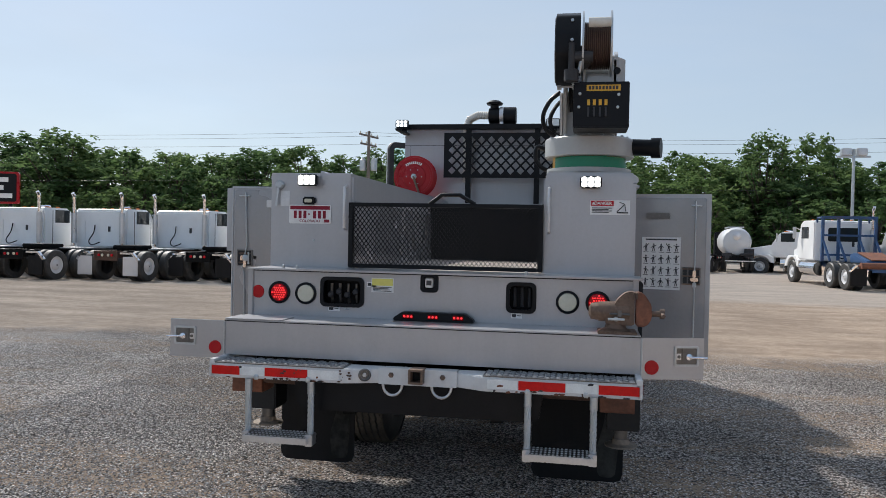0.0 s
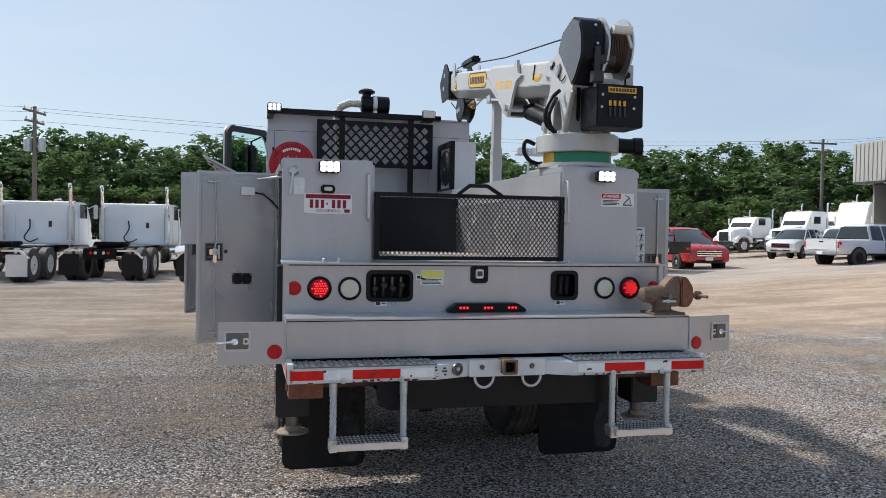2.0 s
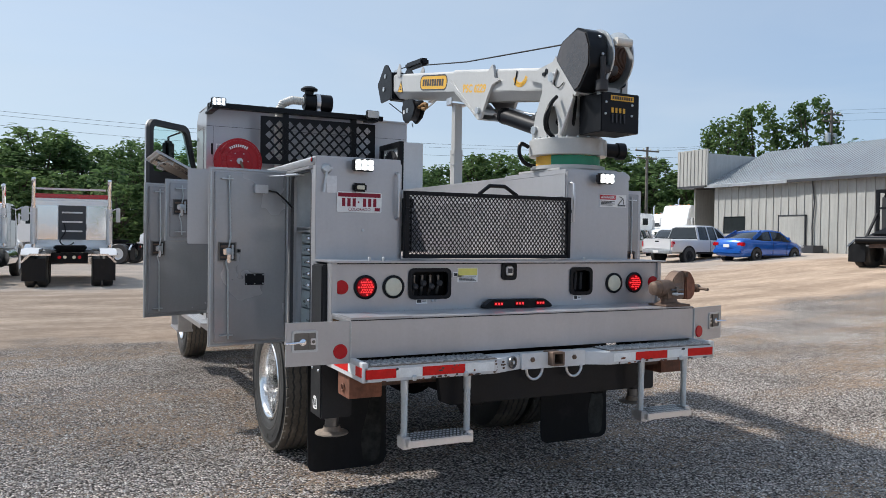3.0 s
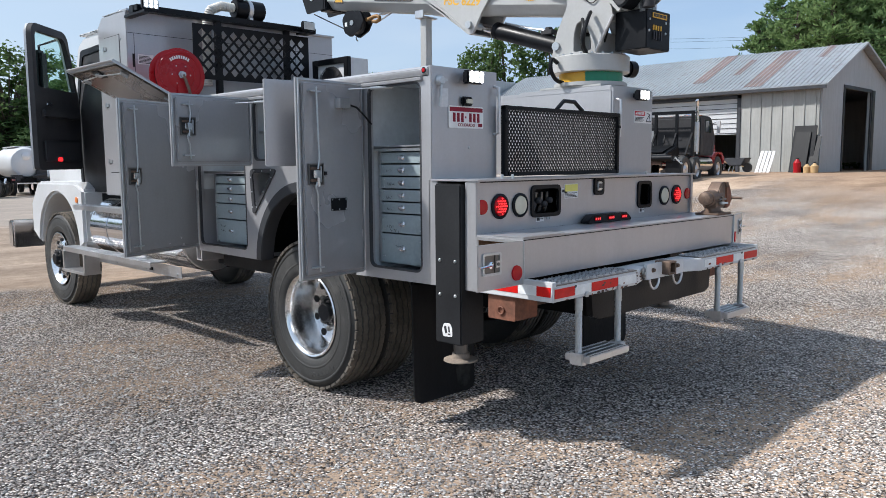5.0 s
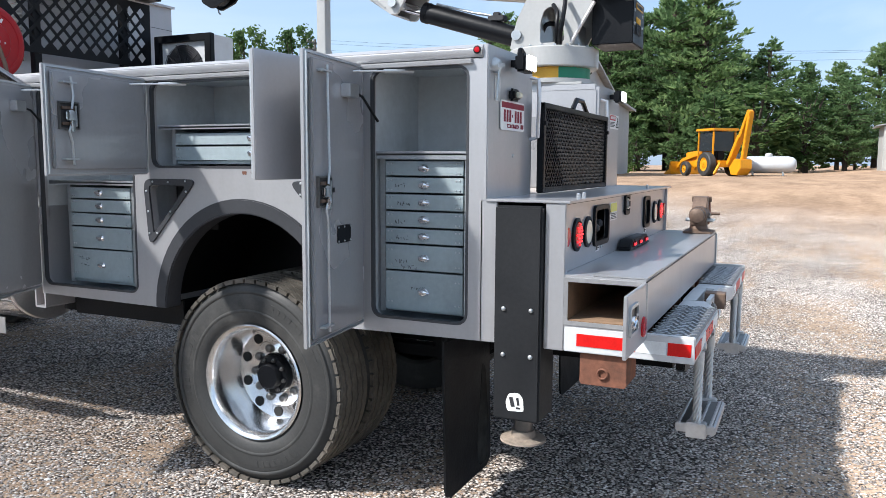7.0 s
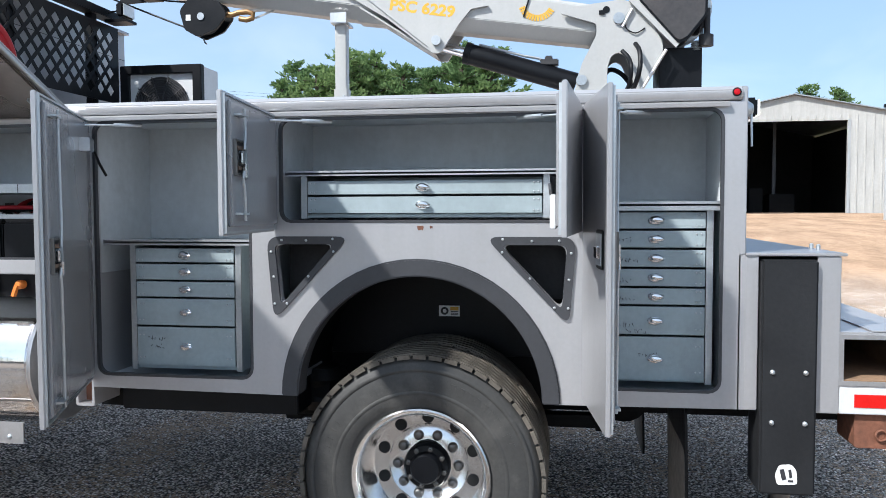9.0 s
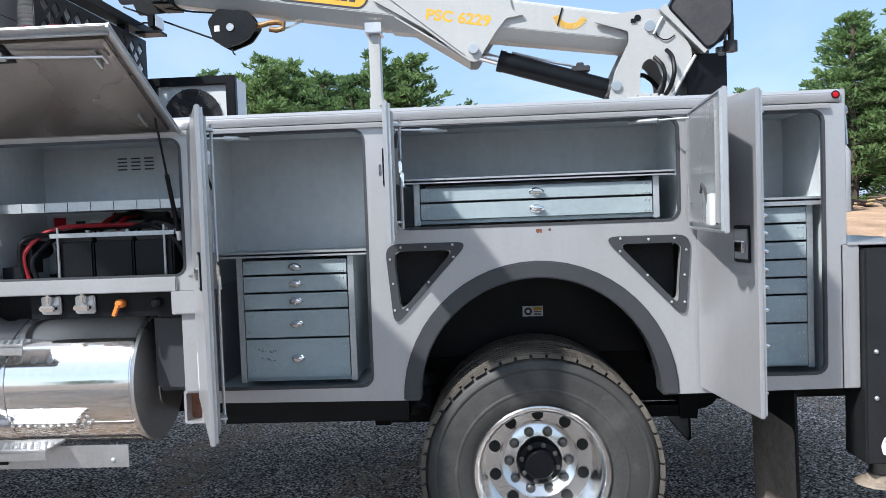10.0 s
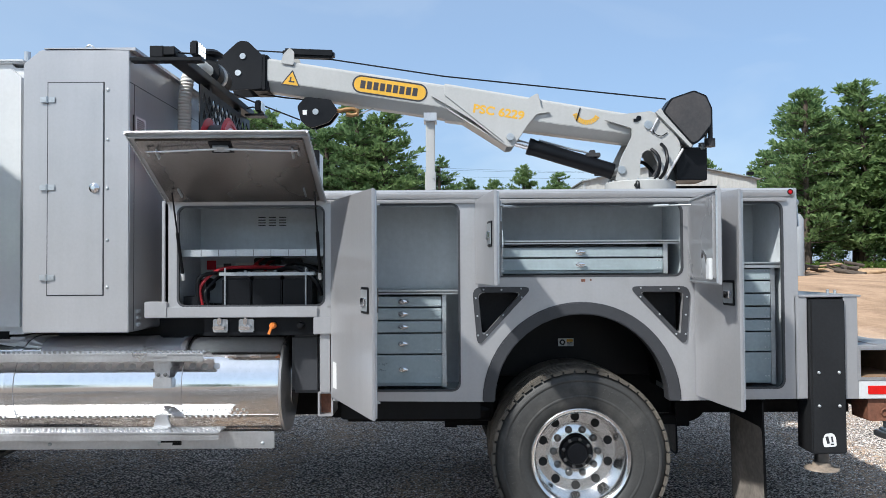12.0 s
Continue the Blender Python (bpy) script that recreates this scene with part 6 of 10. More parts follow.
# pictogram sheet, small bracket and latch on the far rear door
sheet = part("instruction_sheet", B(far_k).box(0.075, 0.335, 0.0265, 0.028, 1.335, 1.700), "paper", far_door, "white sheet of small pictograms")
part("sheet_title", B(far_k).box(0.10, 0.31, 0.0282, 0.029, 1.678, 1.688), "ink", sheet)
pr = random.Random(8)
for r in range(4):
    for q in range(5):
        cx_, cz_ = 0.103 + q * 0.051, 1.632 - r * 0.080
        b = B(far_k).box(cx_ - 0.006, cx_ + 0.006, 0.0282, 0.029, cz_ - 0.012, cz_ + 0.010)
        b.prism(rrect(cx_ - 0.0055, cx_ + 0.0055, cz_ + 0.012, cz_ + 0.023, 0.005), 'y', 0.0282, 0.029)
        b.box(cx_ - 0.008, cx_ - 0.002, 0.0282, 0.029, cz_ - 0.030, cz_ - 0.012).box(cx_ + 0.002, cx_ + 0.008, 0.0282, 0.029, cz_ - 0.030, cz_ - 0.012)
        for w_ in (-1, 1):
            b.bar((cx_ + w_ * 0.005, 0.0286, cz_ + 0.006), (cx_ + w_ * 0.019, 0.0286, cz_ + pr.uniform(-0.014, 0.024)), 0.005, 0.0008, (0, 1, 0))
        part("pictogram", b, "ink", sheet)
        part("caption_bar", B(far_k).box(cx_ - 0.018, cx_ + 0.018, 0.0282, 0.029, cz_ - 0.039, cz_ - 0.035), "ink", sheet)
part("door_bracket", B(far_k).box(0.10, 0.26, 0.026, 0.040, 1.825, 1.868), "nutsteel", far_door, bev=0.004)
lk = part("latch_plate", B(far_k).box(0.345, 0.47, 0.0262, 0.029, 1.375, 1.495), "interior", far_door, "open latch works in a steel frame", bev=0.002)
for z in (1.38, 1.435, 1.484):
    part("cross_link", B(far_k).box(0.345, 0.47, 0.029, 0.038, z - 0.005, z + 0.005), "cast", lk, bev=0.002)
for x in (0.350, 0.385, 0.465):
    part("latch_frame", B(far_k).box(x - 0.005, x + 0.005, 0.029, 0.036, 1.378, 1.492), "nutsteel", lk)
part("latch", B(far_k).box(0.405, 0.455, 0.036, 0.052, 1.40, 1.425).box(0.418, 0.440, 0.036, 0.050, 1.425, 1.475), "chrome", lk, "bright hook of the latch", bev=0.004)
# rust runs under the upper compartment
for y, w_, h_ in ((2.135, 0.030, 0.020), (2.09, 0.014, 0.012), (1.50, 0.012, 0.020)):
    part("rust_spot", B().mesh(plate(rpoly([(y - w_ / 2, 1.552), (y + w_ / 2, 1.552), (y + w_ * 0.3, 1.552 - h_), (y - w_ * 0.15, 1.552 - h_ * 0.7), (y - w_ * 0.35, 1.552 - h_)], 0.006), [], 0.001), side_plane(-HW - 0.0008)), "rust", truck)


# ---- the crane on the right rear box ----
crane = thing("crane", (0.92, 1.25, 2.10), "pale grey hydraulic service crane resting its boom on a post", "crane")
CX = 0.92
part("base_flange", B().box(0.66, 1.19, 0.98, 1.55, 2.101, 2.118).lathe([(0.285, 0), (0.285, 0.03)], (CX, 1.25, 2.118), (0, 0, 1), 40), "crane", crane, bev=0.003)
part("band_yellow", B().lathe([(0.245, 0), (0.245, 0.075)], (CX, 1.25, 2.148), (0, 0, 1), 48), "yellow", crane, "yellow marking band round the turret")
arc = [radians(-155 + 187 * i / 40) for i in range(41)]
b = B().prism([(CX + 0.2470 * math.cos(a), 1.25 + 0.2470 * math.sin(a)) for a in arc] + [(CX + 0.243 * math.cos(a), 1.25 + 0.243 * math.sin(a)) for a in arc[::-1]], 'z', 2.149, 2.222)
part("band_green", b, "green", crane, "green marking band on the turret")
ring = B().lathe([(0.292, 0), (0.300, 0.006), (0.300, 0.120), (0.292, 0.128)], (CX, 1.25, 2.224), (0, 0, 1), 56)
part("slewing_ring", ring, "crane", crane, "round slewing ring housing")
for i in range(20):
    a = 2 * math.pi * i / 20
    part("ring_bolt", B().lathe([(0.012, 0), (0.012, 0.012), (0.006, 0.016)], (CX + 0.262 * math.cos(a), 1.25 + 0.262 * math.sin(a), 2.352), (0, 0, 1), 6), "galv", crane)
part("slewing_motor", B().cyl((1.19, 1.20, 2.30), (1.37, 1.16, 2.29), 0.055, 16).cyl((1.33, 1.17, 2.29), (1.39, 1.155, 2.29), 0.068, 16), "black", crane, "black slewing motor")
cable([(0.63, 1.36, 2.30), (0.56, 1.36, 2.32), (0.55, 1.36, 2.24), (0.60, 1.35, 2.17), (0.68, 1.34, 2.15)], 0.016, "black", crane, "hydraulic_hose")

# column: two cheek plates
col = [(1.503, 2.352), (1.475, 2.47), (1.452, 2.55), (1.36, 2.73), (1.36, 2.80), (1.585, 2.872), (1.57, 2.892), (1.40, 2.925), (1.20, 2.946), (1.08, 2.90), (0.955, 2.68), (0.945, 2.62), (1.06, 2.40), (1.07, 2.352)]
hole = [(1.292, 2.385), (1.290, 2.52), (1.268, 2.592), (1.225, 2.617), (1.182, 2.595), (1.135, 2.48), (1.128, 2.385)]
for x in (0.757, 1.083):
    part("column_cheek", B().mesh(plate(rpoly(col, 0.02, 3), [rpoly(hole, 0.02, 3)], 0.022), side_plane(x)), "crane", crane, "pale grey column cheek plate", bev=0.002)
part("column_web", B().box(0.768, 1.072, 1.30, 1.32, 2.352, 2.70), "crane", crane)
part("column_web", B().box(0.768, 1.072, 1.075, 1.095, 2.352, 2.52), "crane", crane)
for y, z, r in ((1.453, 2.445, 0.034), (1.222, 2.827, 0.036), (2.395, 2.732, 0.032)):
    part("pivot_pin", B().cyl((0.728, y, z), (1.112, y, z), r, 20), "galv", crane)
part("sensor_eye", B().cyl((0.742, 1.30, 2.885), (0.748, 1.30, 2.885), 0.022, 14).box(0.735, 0.748, 1.31, 1.345, 2.855, 2.88), "black", crane)
cable([(0.80, 1.02, 2.80), (0.79, 1.04, 2.70), (0.80, 1.10, 2.52), (0.82, 1.17, 2.38)], 0.013, "interior", crane, "hydraulic_hose")
cable([(0.83, 1.00, 2.82), (0.82, 1.01, 2.70), (0.84, 1.06, 2.50), (0.86, 1.13, 2.38)], 0.013, "black", crane, "hydraulic_hose")
cable([(0.742, 1.16, 2.85), (0.735, 1.18, 2.77), (0.735, 1.12, 2.73), (0.74, 1.06, 2.76)], 0.004, "black", crane, "hydraulic_hose")
cable([(0.90, 1.35, 2.40), (0.85, 1.28, 2.52), (0.93, 1.18, 2.50), (0.9, 1.1, 2.38)], 0.016, "black", crane, "hydraulic_hose")
for pts in (((0.735, 1.14, 2.88), (0.735, 1.20, 2.77)), ((0.735, 0.93, 2.62), (0.735, 1.08, 2.37))):
    part("guide_rod", B().cyl(*pts, 0.011, 10), "alu", crane)

# boom: a chamfered box tube that tapers to the root
def boom_ring(y, zt, zb, hw):
    h = zt - zb
    return [(CX - hw + 0.015, y, zt), (CX - hw, y, zt - 0.02), (CX - hw, y, zb + h * 0.30), (CX - hw + 0.05, y, zb + 0.02), (CX - hw + 0.075, y, zb), (CX + hw - 0.075, y, zb), (CX + hw - 0.05, y, zb + 0.02), (CX + hw, y, zb + h * 0.30), (CX + hw, y, zt - 0.02), (CX + hw - 0.015, y, zt)]


def loft(rings):
    b = B()
    vs = [[b.v(p) for p in r] for r in rings]
    n = len(vs[0])
    for u, w in zip(vs, vs[1:]):
        for i in range(n):
            b.bm.faces.new((u[i], u[(i + 1) % n], w[(i + 1) % n], w[i]))
    b.bm.faces.new(vs[0][::-1])
    b.bm.faces.new(vs[-1])
    return b


part("boom_outer", loft([boom_ring(1.20, 2.905, 2.66, 0.130), boom_ring(2.95, 3.205, 2.90, 0.142)]), "crane", crane, "pale grey outer boom section", bev=0.004)
part("boom_inner", loft([boom_ring(2.90, 3.185, 2.905, 0.134), boom_ring(4.51, 3.442, 3.168, 0.134)]), "crane", crane, "pale grey extending boom section", bev=0.004)
gus = [(3.068, 3.094), (2.90, 2.995), (2.726, 2.889), (2.48, 2.697), (2.415, 2.652), (2.365, 2.655), (2.244, 2.837), (2.165, 2.93), (2.054, 2.946), (2.054, 2.953), (2.125, 2.985), (2.15, 3.10), (2.165, 3.105), (2.242, 3.061), (2.372, 3.018), (2.75, 3.075)]
for x in (0.768, 1.072):
    part("boom_gusset", B().mesh(plate(rpoly(gus, 0.012, 3), [], 0.024), side_plane(x)), "crane", crane, "welded boom gusset plate", bev=0.003)
part("gusset_bridge", B().bar((CX, 2.42, 2.66), (CX, 2.92, 2.98), 0.012, 0.28, (1, 0, 0)), "crane", crane)
part("boom_edge", B().bar((0.752, 2.95, 3.10), (0.752, 2.46, 2.705), 0.006, 0.014, (1, 0, 0)), "crane", crane)
# lift cylinder
A, C = Vector((CX, 1.46, 2.445)), Vector((CX, 2.395, 2.732))
d = (C - A).normalized()
cylb = part("lift_cylinder", B().cyl(A + d * 0.03, A + d * 0.79, 0.070, 28).cyl(A + d * 0.76, A + d * 0.80, 0.074, 28), "black", crane, "black hydraulic lift cylinder")
part("piston_rod", B().cyl(A + d * 0.79, C, 0.034, 20), "chrome", cylb)
part("cylinder_line", B().pipe([A + d * 0.70 + Vector((0, 0, 0.08)), A + d * 0.40 + Vector((0, -0.01, 0.085)), A + d * 0.30 + Vector((0, -0.01, 0.095)), A + d * 0.16 + Vector((0, 0, 0.085))], 0.009, 8), "galv", cylb)
part("check_valve", B().box(CX - 0.04, CX + 0.04, 1.60, 1.72, 2.575, 2.615).box(CX - 0.02, CX + 0.03, 1.64, 1.69, 2.60, 2.64), "interior", cylb, bev=0.006)

# writing and marks on the boom
lean = -0.155
oval = part("name_plate", B().mesh(plate(rrect(-0.325, 0.325, -0.078, 0.078, 0.076, 8), [rrect(-0.312, 0.312, -0.066, 0.066, 0.064, 8)], 0.002), text_side(0.7845, 3.418, 3.163, lean)), "ink", crane, "orange oval maker's plate with dark bars")
part("plate_field", B().mesh(plate(rrect(-0.31, 0.31, -0.064, 0.064, 0.062, 8), [], 0.002), text_side(0.7848, 3.418, 3.163, lean)), "yellow", oval)
for i in range(9):
    x = -0.255 + i * 0.0565
    part("plate_bar", B(text_side(0.7833, 3.418, 3.163, lean)).box(x, x + 0.042, -0.034, 0.034, -0.001, 0.001), "ink", oval)
part("model_number", B().mesh(words("PSC 6229", 0.100, thick=0.0003, bold=0.0035), text_side(0.7555, 2.49, 2.945, lean) @ Matrix.Diagonal((1.12, 1, 1, 1))), "yellow", crane, "orange model number on the gusset")
tri = part("warning_triangle", B().mesh(plate(rpoly([(0, 0.075), (-0.085, -0.068), (0.085, -0.068)], 0.012), [], 0.002), text_side(0.7848, 4.262, 3.256, lean)), "ink", crane, "yellow and black warning triangle")
part("triangle_field", B().mesh(plate(rpoly([(0, 0.055), (-0.066, -0.056), (0.066, -0.056)], 0.008), [], 0.002), text_side(0.7838, 4.262, 3.256, lean)), "yellow", tri)
part("triangle_sign", B(text_side(0.7825, 4.262, 3.256, lean)).box(-0.02, 0.03, -0.035, -0.022, -0.001, 0.001).box(-0.012, 0.0, -0.022, 0.01, -0.001, 0.001), "ink", tri)
for i in range(15):
    a = radians(200 + i * 9)
    cy, cz = 1.735, 2.965
    p = (0.7838, cy - 0.125 * math.cos(a), cz + 0.125 * math.sin(a))
    q = (0.7838, cy - 0.085 * math.cos(a), cz + 0.085 * math.sin(a))
    part("dial_mark", B().bar(p, q, 0.012, 0.002, (1, 0, 0)), "yellow", crane)
part("dial_pointer", B().bar((0.781, 1.79, 2.985), (0.781, 1.825, 2.87), 0.010, 0.006, (1, 0, 0)), "black", crane)
# black head at the tip with sheave
head = [(4.92, 3.385), (4.73, 3.560), (4.70, 3.578), (4.63, 3.572), (4.505, 3.45), (4.515, 3.165), (4.81, 3.150)]
for x in (0.775, 1.06):
    part("boom_head", B().mesh(plate(rpoly(head, 0.02, 3), [], 0.016), side_plane(x)), "black", crane, "black boom head cheek", bev=0.002)
part("head_block", B().box(0.783, 1.05, 4.46, 4.60, 3.15, 3.46), "black", crane, bev=0.01)
part("sheave", B().lathe([(0.09, -0.03), (0.075, 0), (0.09, 0.03)], (CX, 4.675, 3.444), (1, 0, 0), 28), "galv", crane)
for y, z in ((4.675, 3.444), (4.716, 3.301)):
    part("head_pin", B().cyl((0.758, y, z), (1.08, y, z), 0.026, 16), "galv", crane)
part("boom_collar", B().mesh(plate([(CX - 0.15, 3.16), (CX + 0.15, 3.16), (CX + 0.15, 3.46), (CX - 0.15, 3.46)], [[(CX - 0.132, 3.18), (CX + 0.132, 3.18), (CX + 0.132, 3.44), (CX - 0.132, 3.44)]], 0.03), rear_plane(4.50)), "black", crane)
# rope guide roller over the boom
for x in (0.775, 1.06):
    part("roller_bracket", B().mesh(plate(rpoly([(4.352, 3.385), (4.33, 3.46), (4.275, 3.517), (4.235, 3.48), (4.243, 3.365)], 0.015), [], 0.010), side_plane(x)), "crane", crane)
part("guide_roller", B().bar((CX, 4.36, 3.51), (CX, 3.91, 3.49), 0.10, 0.075, (0, 0, 1)), "black", crane, "black rope guide", bev=0.02)
part("winch_rope", B().pipe([(CX, 4.675, 3.54), (CX, 4.37, 3.520), (CX, 2.95, 3.297), (CX, 1.02, 3.085)], 0.0065, 8), "black", crane, "taut dark winch rope along the boom")
part("winch_rope", B().pipe([(CX - 0.03, 4.845, 3.17), (CX - 0.05, 4.50, 3.03), (0.86, 4.20, 2.91)], 0.0065, 8), "black", crane)
part("winch_rope", B().pipe([(CX, 4.60, 3.16), (CX - 0.02, 4.35, 3.115), (0.86, 4.15, 3.085)], 0.0065, 8), "black", crane)
# hook block
hb = [(4.214, 3.013), (4.142, 3.096), (3.925, 3.07), (3.865, 2.973), (3.938, 2.878), (4.083, 2.826), (4.179, 2.88)]
for x in (0.79, 0.90):
    part("block_cheek", B().mesh(plate(rpoly(hb, 0.025, 4), [], 0.022), side_plane(x)), "black", crane, "black hook block cheek", bev=0.004)
part("block_sheave", B().cyl((0.805, 4.06, 2.965), (0.885, 4.06, 2.965), 0.105, 24), "interior", crane)
part("block_pin", B().cyl((0.772, 4.055, 2.965), (0.918, 4.055, 2.965), 0.026, 16), "galv", crane)
part("block_label", B().box(0.776, 0.7785, 4.13, 4.165, 2.94, 2.98), "paper", crane)
part("hook", B().pipe([(0.845, 3.90, 2.985), (0.845, 3.85, 2.985), (0.845, 3.80, 2.998), (0.845, 3.74, 3.00), (0.845, 3.70, 2.985), (0.845, 3.705, 2.955), (0.845, 3.75, 2.945), (0.845, 3.80, 2.955)], 0.019, 10), M["brass"], crane, "rusty orange lifting hook")
part("block_tail", B().pipe([(0.845, 4.07, 2.83), (0.845, 4.06, 2.80), (0.845, 4.045, 2.79)], 0.006, 6), "galv", crane)
part("hook_keeper", B().bar((0.86, 3.70, 2.955), (0.90, 3.56, 3.02), 0.012, 0.012).bar((0.90, 3.74, 3.02), (0.90, 3.52, 3.03), 0.05, 0.010), "crane", crane)
# winch at the root
wp = [(1.037, 3.045), (0.84, 3.112), (0.735, 3.066), (0.688, 2.955), (0.690, 2.815), (0.806, 2.670), (0.860, 2.648), (1.108, 2.932)]
part("winch_housing", B().mesh(plate(rpoly(wp, 0.02, 3), [], 0.150), side_plane(0.775)), "black", crane, "black faceted winch housing", bev=0.010)
part("housing_cover", B().mesh(plate(rpoly([(y * 0.93 + 0.895 * 0.07, z * 0.93 + 2.89 * 0.07) for y, z in wp], 0.02, 3), [], 0.008), side_plane(0.697)), "gloss", crane, "glossy black cover plate tinted with the ground's reflection", bev=0.003)
part("winch_bracket", B().bar((0.722, 1.145, 2.945), (0.722, 0.858, 2.645), 0.05, 0.028, (1, 0, 0)).bar((0.80, 1.145, 2.945), (0.80, 0.858, 2.645), 0.16, 0.012, (0, 1, 1)), "crane", crane)
for x in (0.868, 1.040):
    part("drum_flange", B().lathe([(0.215, -0.006), (0.215, 0.006)], (x, 0.85, 2.90), (1, 0, 0), 40), "galv", crane, "bare steel drum flange")
rope = B()
for i in range(13):
    rope.lathe([(0.138, -0.006), (0.148, -0.003), (0.148, 0.003), (0.138, 0.006)], (0.881 + i * 0.0122, 0.85, 2.90), (1, 0, 0), 32, closed=False)
part("rope_drum", rope, "wirerope", crane, "drum wound with rusty wire rope")
part("drum_core", B().cyl((0.87, 0.85, 2.90), (1.038, 0.85, 2.90), 0.139, 28), "wirerope", crane)
part("rope_guard", B().cyl((0.90, 0.665, 3.00), (1.035, 0.665, 3.00), 0.030, 16), "hosewhite", crane, "pale rope pressure roller")
part("winch_motor", B().cyl((0.80, 0.70, 2.80), (0.93, 0.70, 2.80), 0.035, 14).cyl((0.80, 0.675, 2.66), (0.80, 0.675, 2.88), 0.02, 12).lathe([(0.045, 0), (0.045, 0.07)], (0.80, 0.68, 2.645), (0, 0, 1), 14), "interior", crane, "dark winch motor and fittings")
part("winch_cradle", B().prism([(0.88, 2.60), (1.13, 2.60), (1.13, 2.80), (1.05, 2.83), (1.05, 2.70), (0.90, 2.70)], 'y', 0.80, 1.05), "crane", crane, bev=0.004)
part("motor_spring", B().lathe([(0.026, 0.000), (0.034, 0.006), (0.026, 0.012), (0.034, 0.018), (0.026, 0.024), (0.034, 0.030), (0.026, 0.036), (0.034, 0.042), (0.026, 0.048), (0.034, 0.054), (0.026, 0.060)], (0.835, 0.735, 2.625), (0, 0, 1), 16), "galv", crane, "ribbed spring sleeve of the winch")
part("motor_lever", B().cyl((0.845, 0.70, 2.70), (0.862, 0.69, 2.80), 0.012, 8).cyl((0.85, 0.69, 2.80), (0.88, 0.69, 2.82), 0.016, 8), "galv", crane)
part("gear_cover", B().lathe([(0.075, 0), (0.075, 0.03), (0.055, 0.045), (0.03, 0.05)], (0.852, 0.755, 2.80), (0.1, -1, 0), 20), "black", crane)
for zz, yy in ((3.03, 0.72), (2.99, 0.74), (2.90, 0.684), (2.84, 0.684)):
    part("housing_bolt", B().lathe([(0.011, 0), (0.010, 0.006), (0.004, 0.008)], (0.80, yy - 0.006, zz), (0, -1, 0.2), 8), "galv", crane)
cable([(0.72, 1.12, 2.66), (0.655, 1.10, 2.60), (0.61, 1.10, 2.50), (0.63, 1.12, 2.41), (0.70, 1.14, 2.365)], 0.015, "black", crane, "hydraulic_hose")
cable([(0.73, 1.20, 2.62), (0.685, 1.16, 2.56), (0.655, 1.15, 2.48), (0.68, 1.16, 2.40), (0.735, 1.17, 2.365)], 0.014, "black", crane, "hydraulic_hose")
part("cradle_knob", B().cyl((1.08, 0.79, 2.73), (1.08, 0.80, 2.73), 0.022, 14), "black", crane)
for x in (0.87, 1.06):
    part("column_ear", B().box(x, x + 0.015, 0.80, 1.15, 2.66, 2.80), "crane", crane)
# valve box
vb = part("valve_box", B().box(0.815, 1.155, 0.70, 0.965, 2.362, 2.645), "black", crane, "black control valve box", bev=0.006)
part("maker_strip", B().box(0.895, 1.10, 0.696, 0.6995, 2.588, 2.625), "yellow", vb)
b = B()
for i in range(9):
    x = 0.908 + i * 0.0205
    b.box(x, x + 0.014, 0.694, 0.6962, 2.596, 2.618)
part("strip_bars", b, "ink", vb)
for i in range(4):
    x = 0.90 + i * 0.035
    part("lever_tag", B().box(x, x + 0.018, 0.695, 0.6995, 2.50, 2.535), "yellow", vb)
    part("lever_slot", B().box(x + 0.002, x + 0.014, 0.690, 0.6995, 2.43, 2.49), "ink", vb)
for x, z in ((0.855, 2.572), (1.09, 2.565), (0.85, 2.49), (1.085, 2.488)):
    part("box_bolt", B().lathe([(0.010, 0), (0.009, 0.005), (0.004, 0.007)], (x, 0.70, z), (0, -1, 0), 10), "galv", vb)
# boom rest post, standing on the right-hand box
rest = thing("boom_rest", (0.885, 3.075, 2.09), "pale grey square post that carries the crane boom", "post")
part("post", B().mesh(plate(rrect(0.845, 0.925, 3.035, 3.115, 0.008), [], 0.80), Matrix.Translation((0, 0, 2.49))), "crane", rest, bev=0.002)
part("post_sleeve", B().mesh(plate(rrect(0.838, 0.932, 3.028, 3.122, 0.008), [], 0.36), Matrix.Translation((0, 0, 2.27))), "crane", rest, bev=0.002)
part("foot_plate", B().box(0.80, 0.97, 3.0, 3.16, 2.089, 2.10), "crane", rest, bev=0.002)
part("cradle", B().box(0.80, 0.98, 3.02, 3.13, 2.885, 2.90).box(0.795, 0.805, 3.02, 3.13, 2.89, 2.955), "alu", rest)
for z in (2.40, 2.30):
    part("pin", B().cyl((0.82, 3.05, z), (0.95, 3.05, z), 0.006, 8), "galv", rest)

# ---- bench vice on the tail box ----
vise = thing("bench_vise", (1.08, 0.28, 1.155), "brown rusty bench vice bolted to the tail box", "vise")
part("base", B().lathe([(0.085, 0), (0.085, 0.018), (0.06, 0.03), (0.05, 0.065)], (1.085, 0.285, 1.1505), (0, 0, 1), 24), "cast", vise)
part("body", B().cyl((0.985, 0.285, 1.27), (1.16, 0.285, 1.27), 0.055, 18, 0.06).prism([(1.03, 1.20), (1.15, 1.20), (1.16, 1.30), (1.02, 1.30)], 'y', 0.235, 0.335), "cast", vise, bev=0.006)
part("nose", B().lathe([(0.02, 0), (0.045, 0.012), (0.05, 0.05)], (0.935, 0.285, 1.27), (1, 0, 0), 18), "cast", vise)
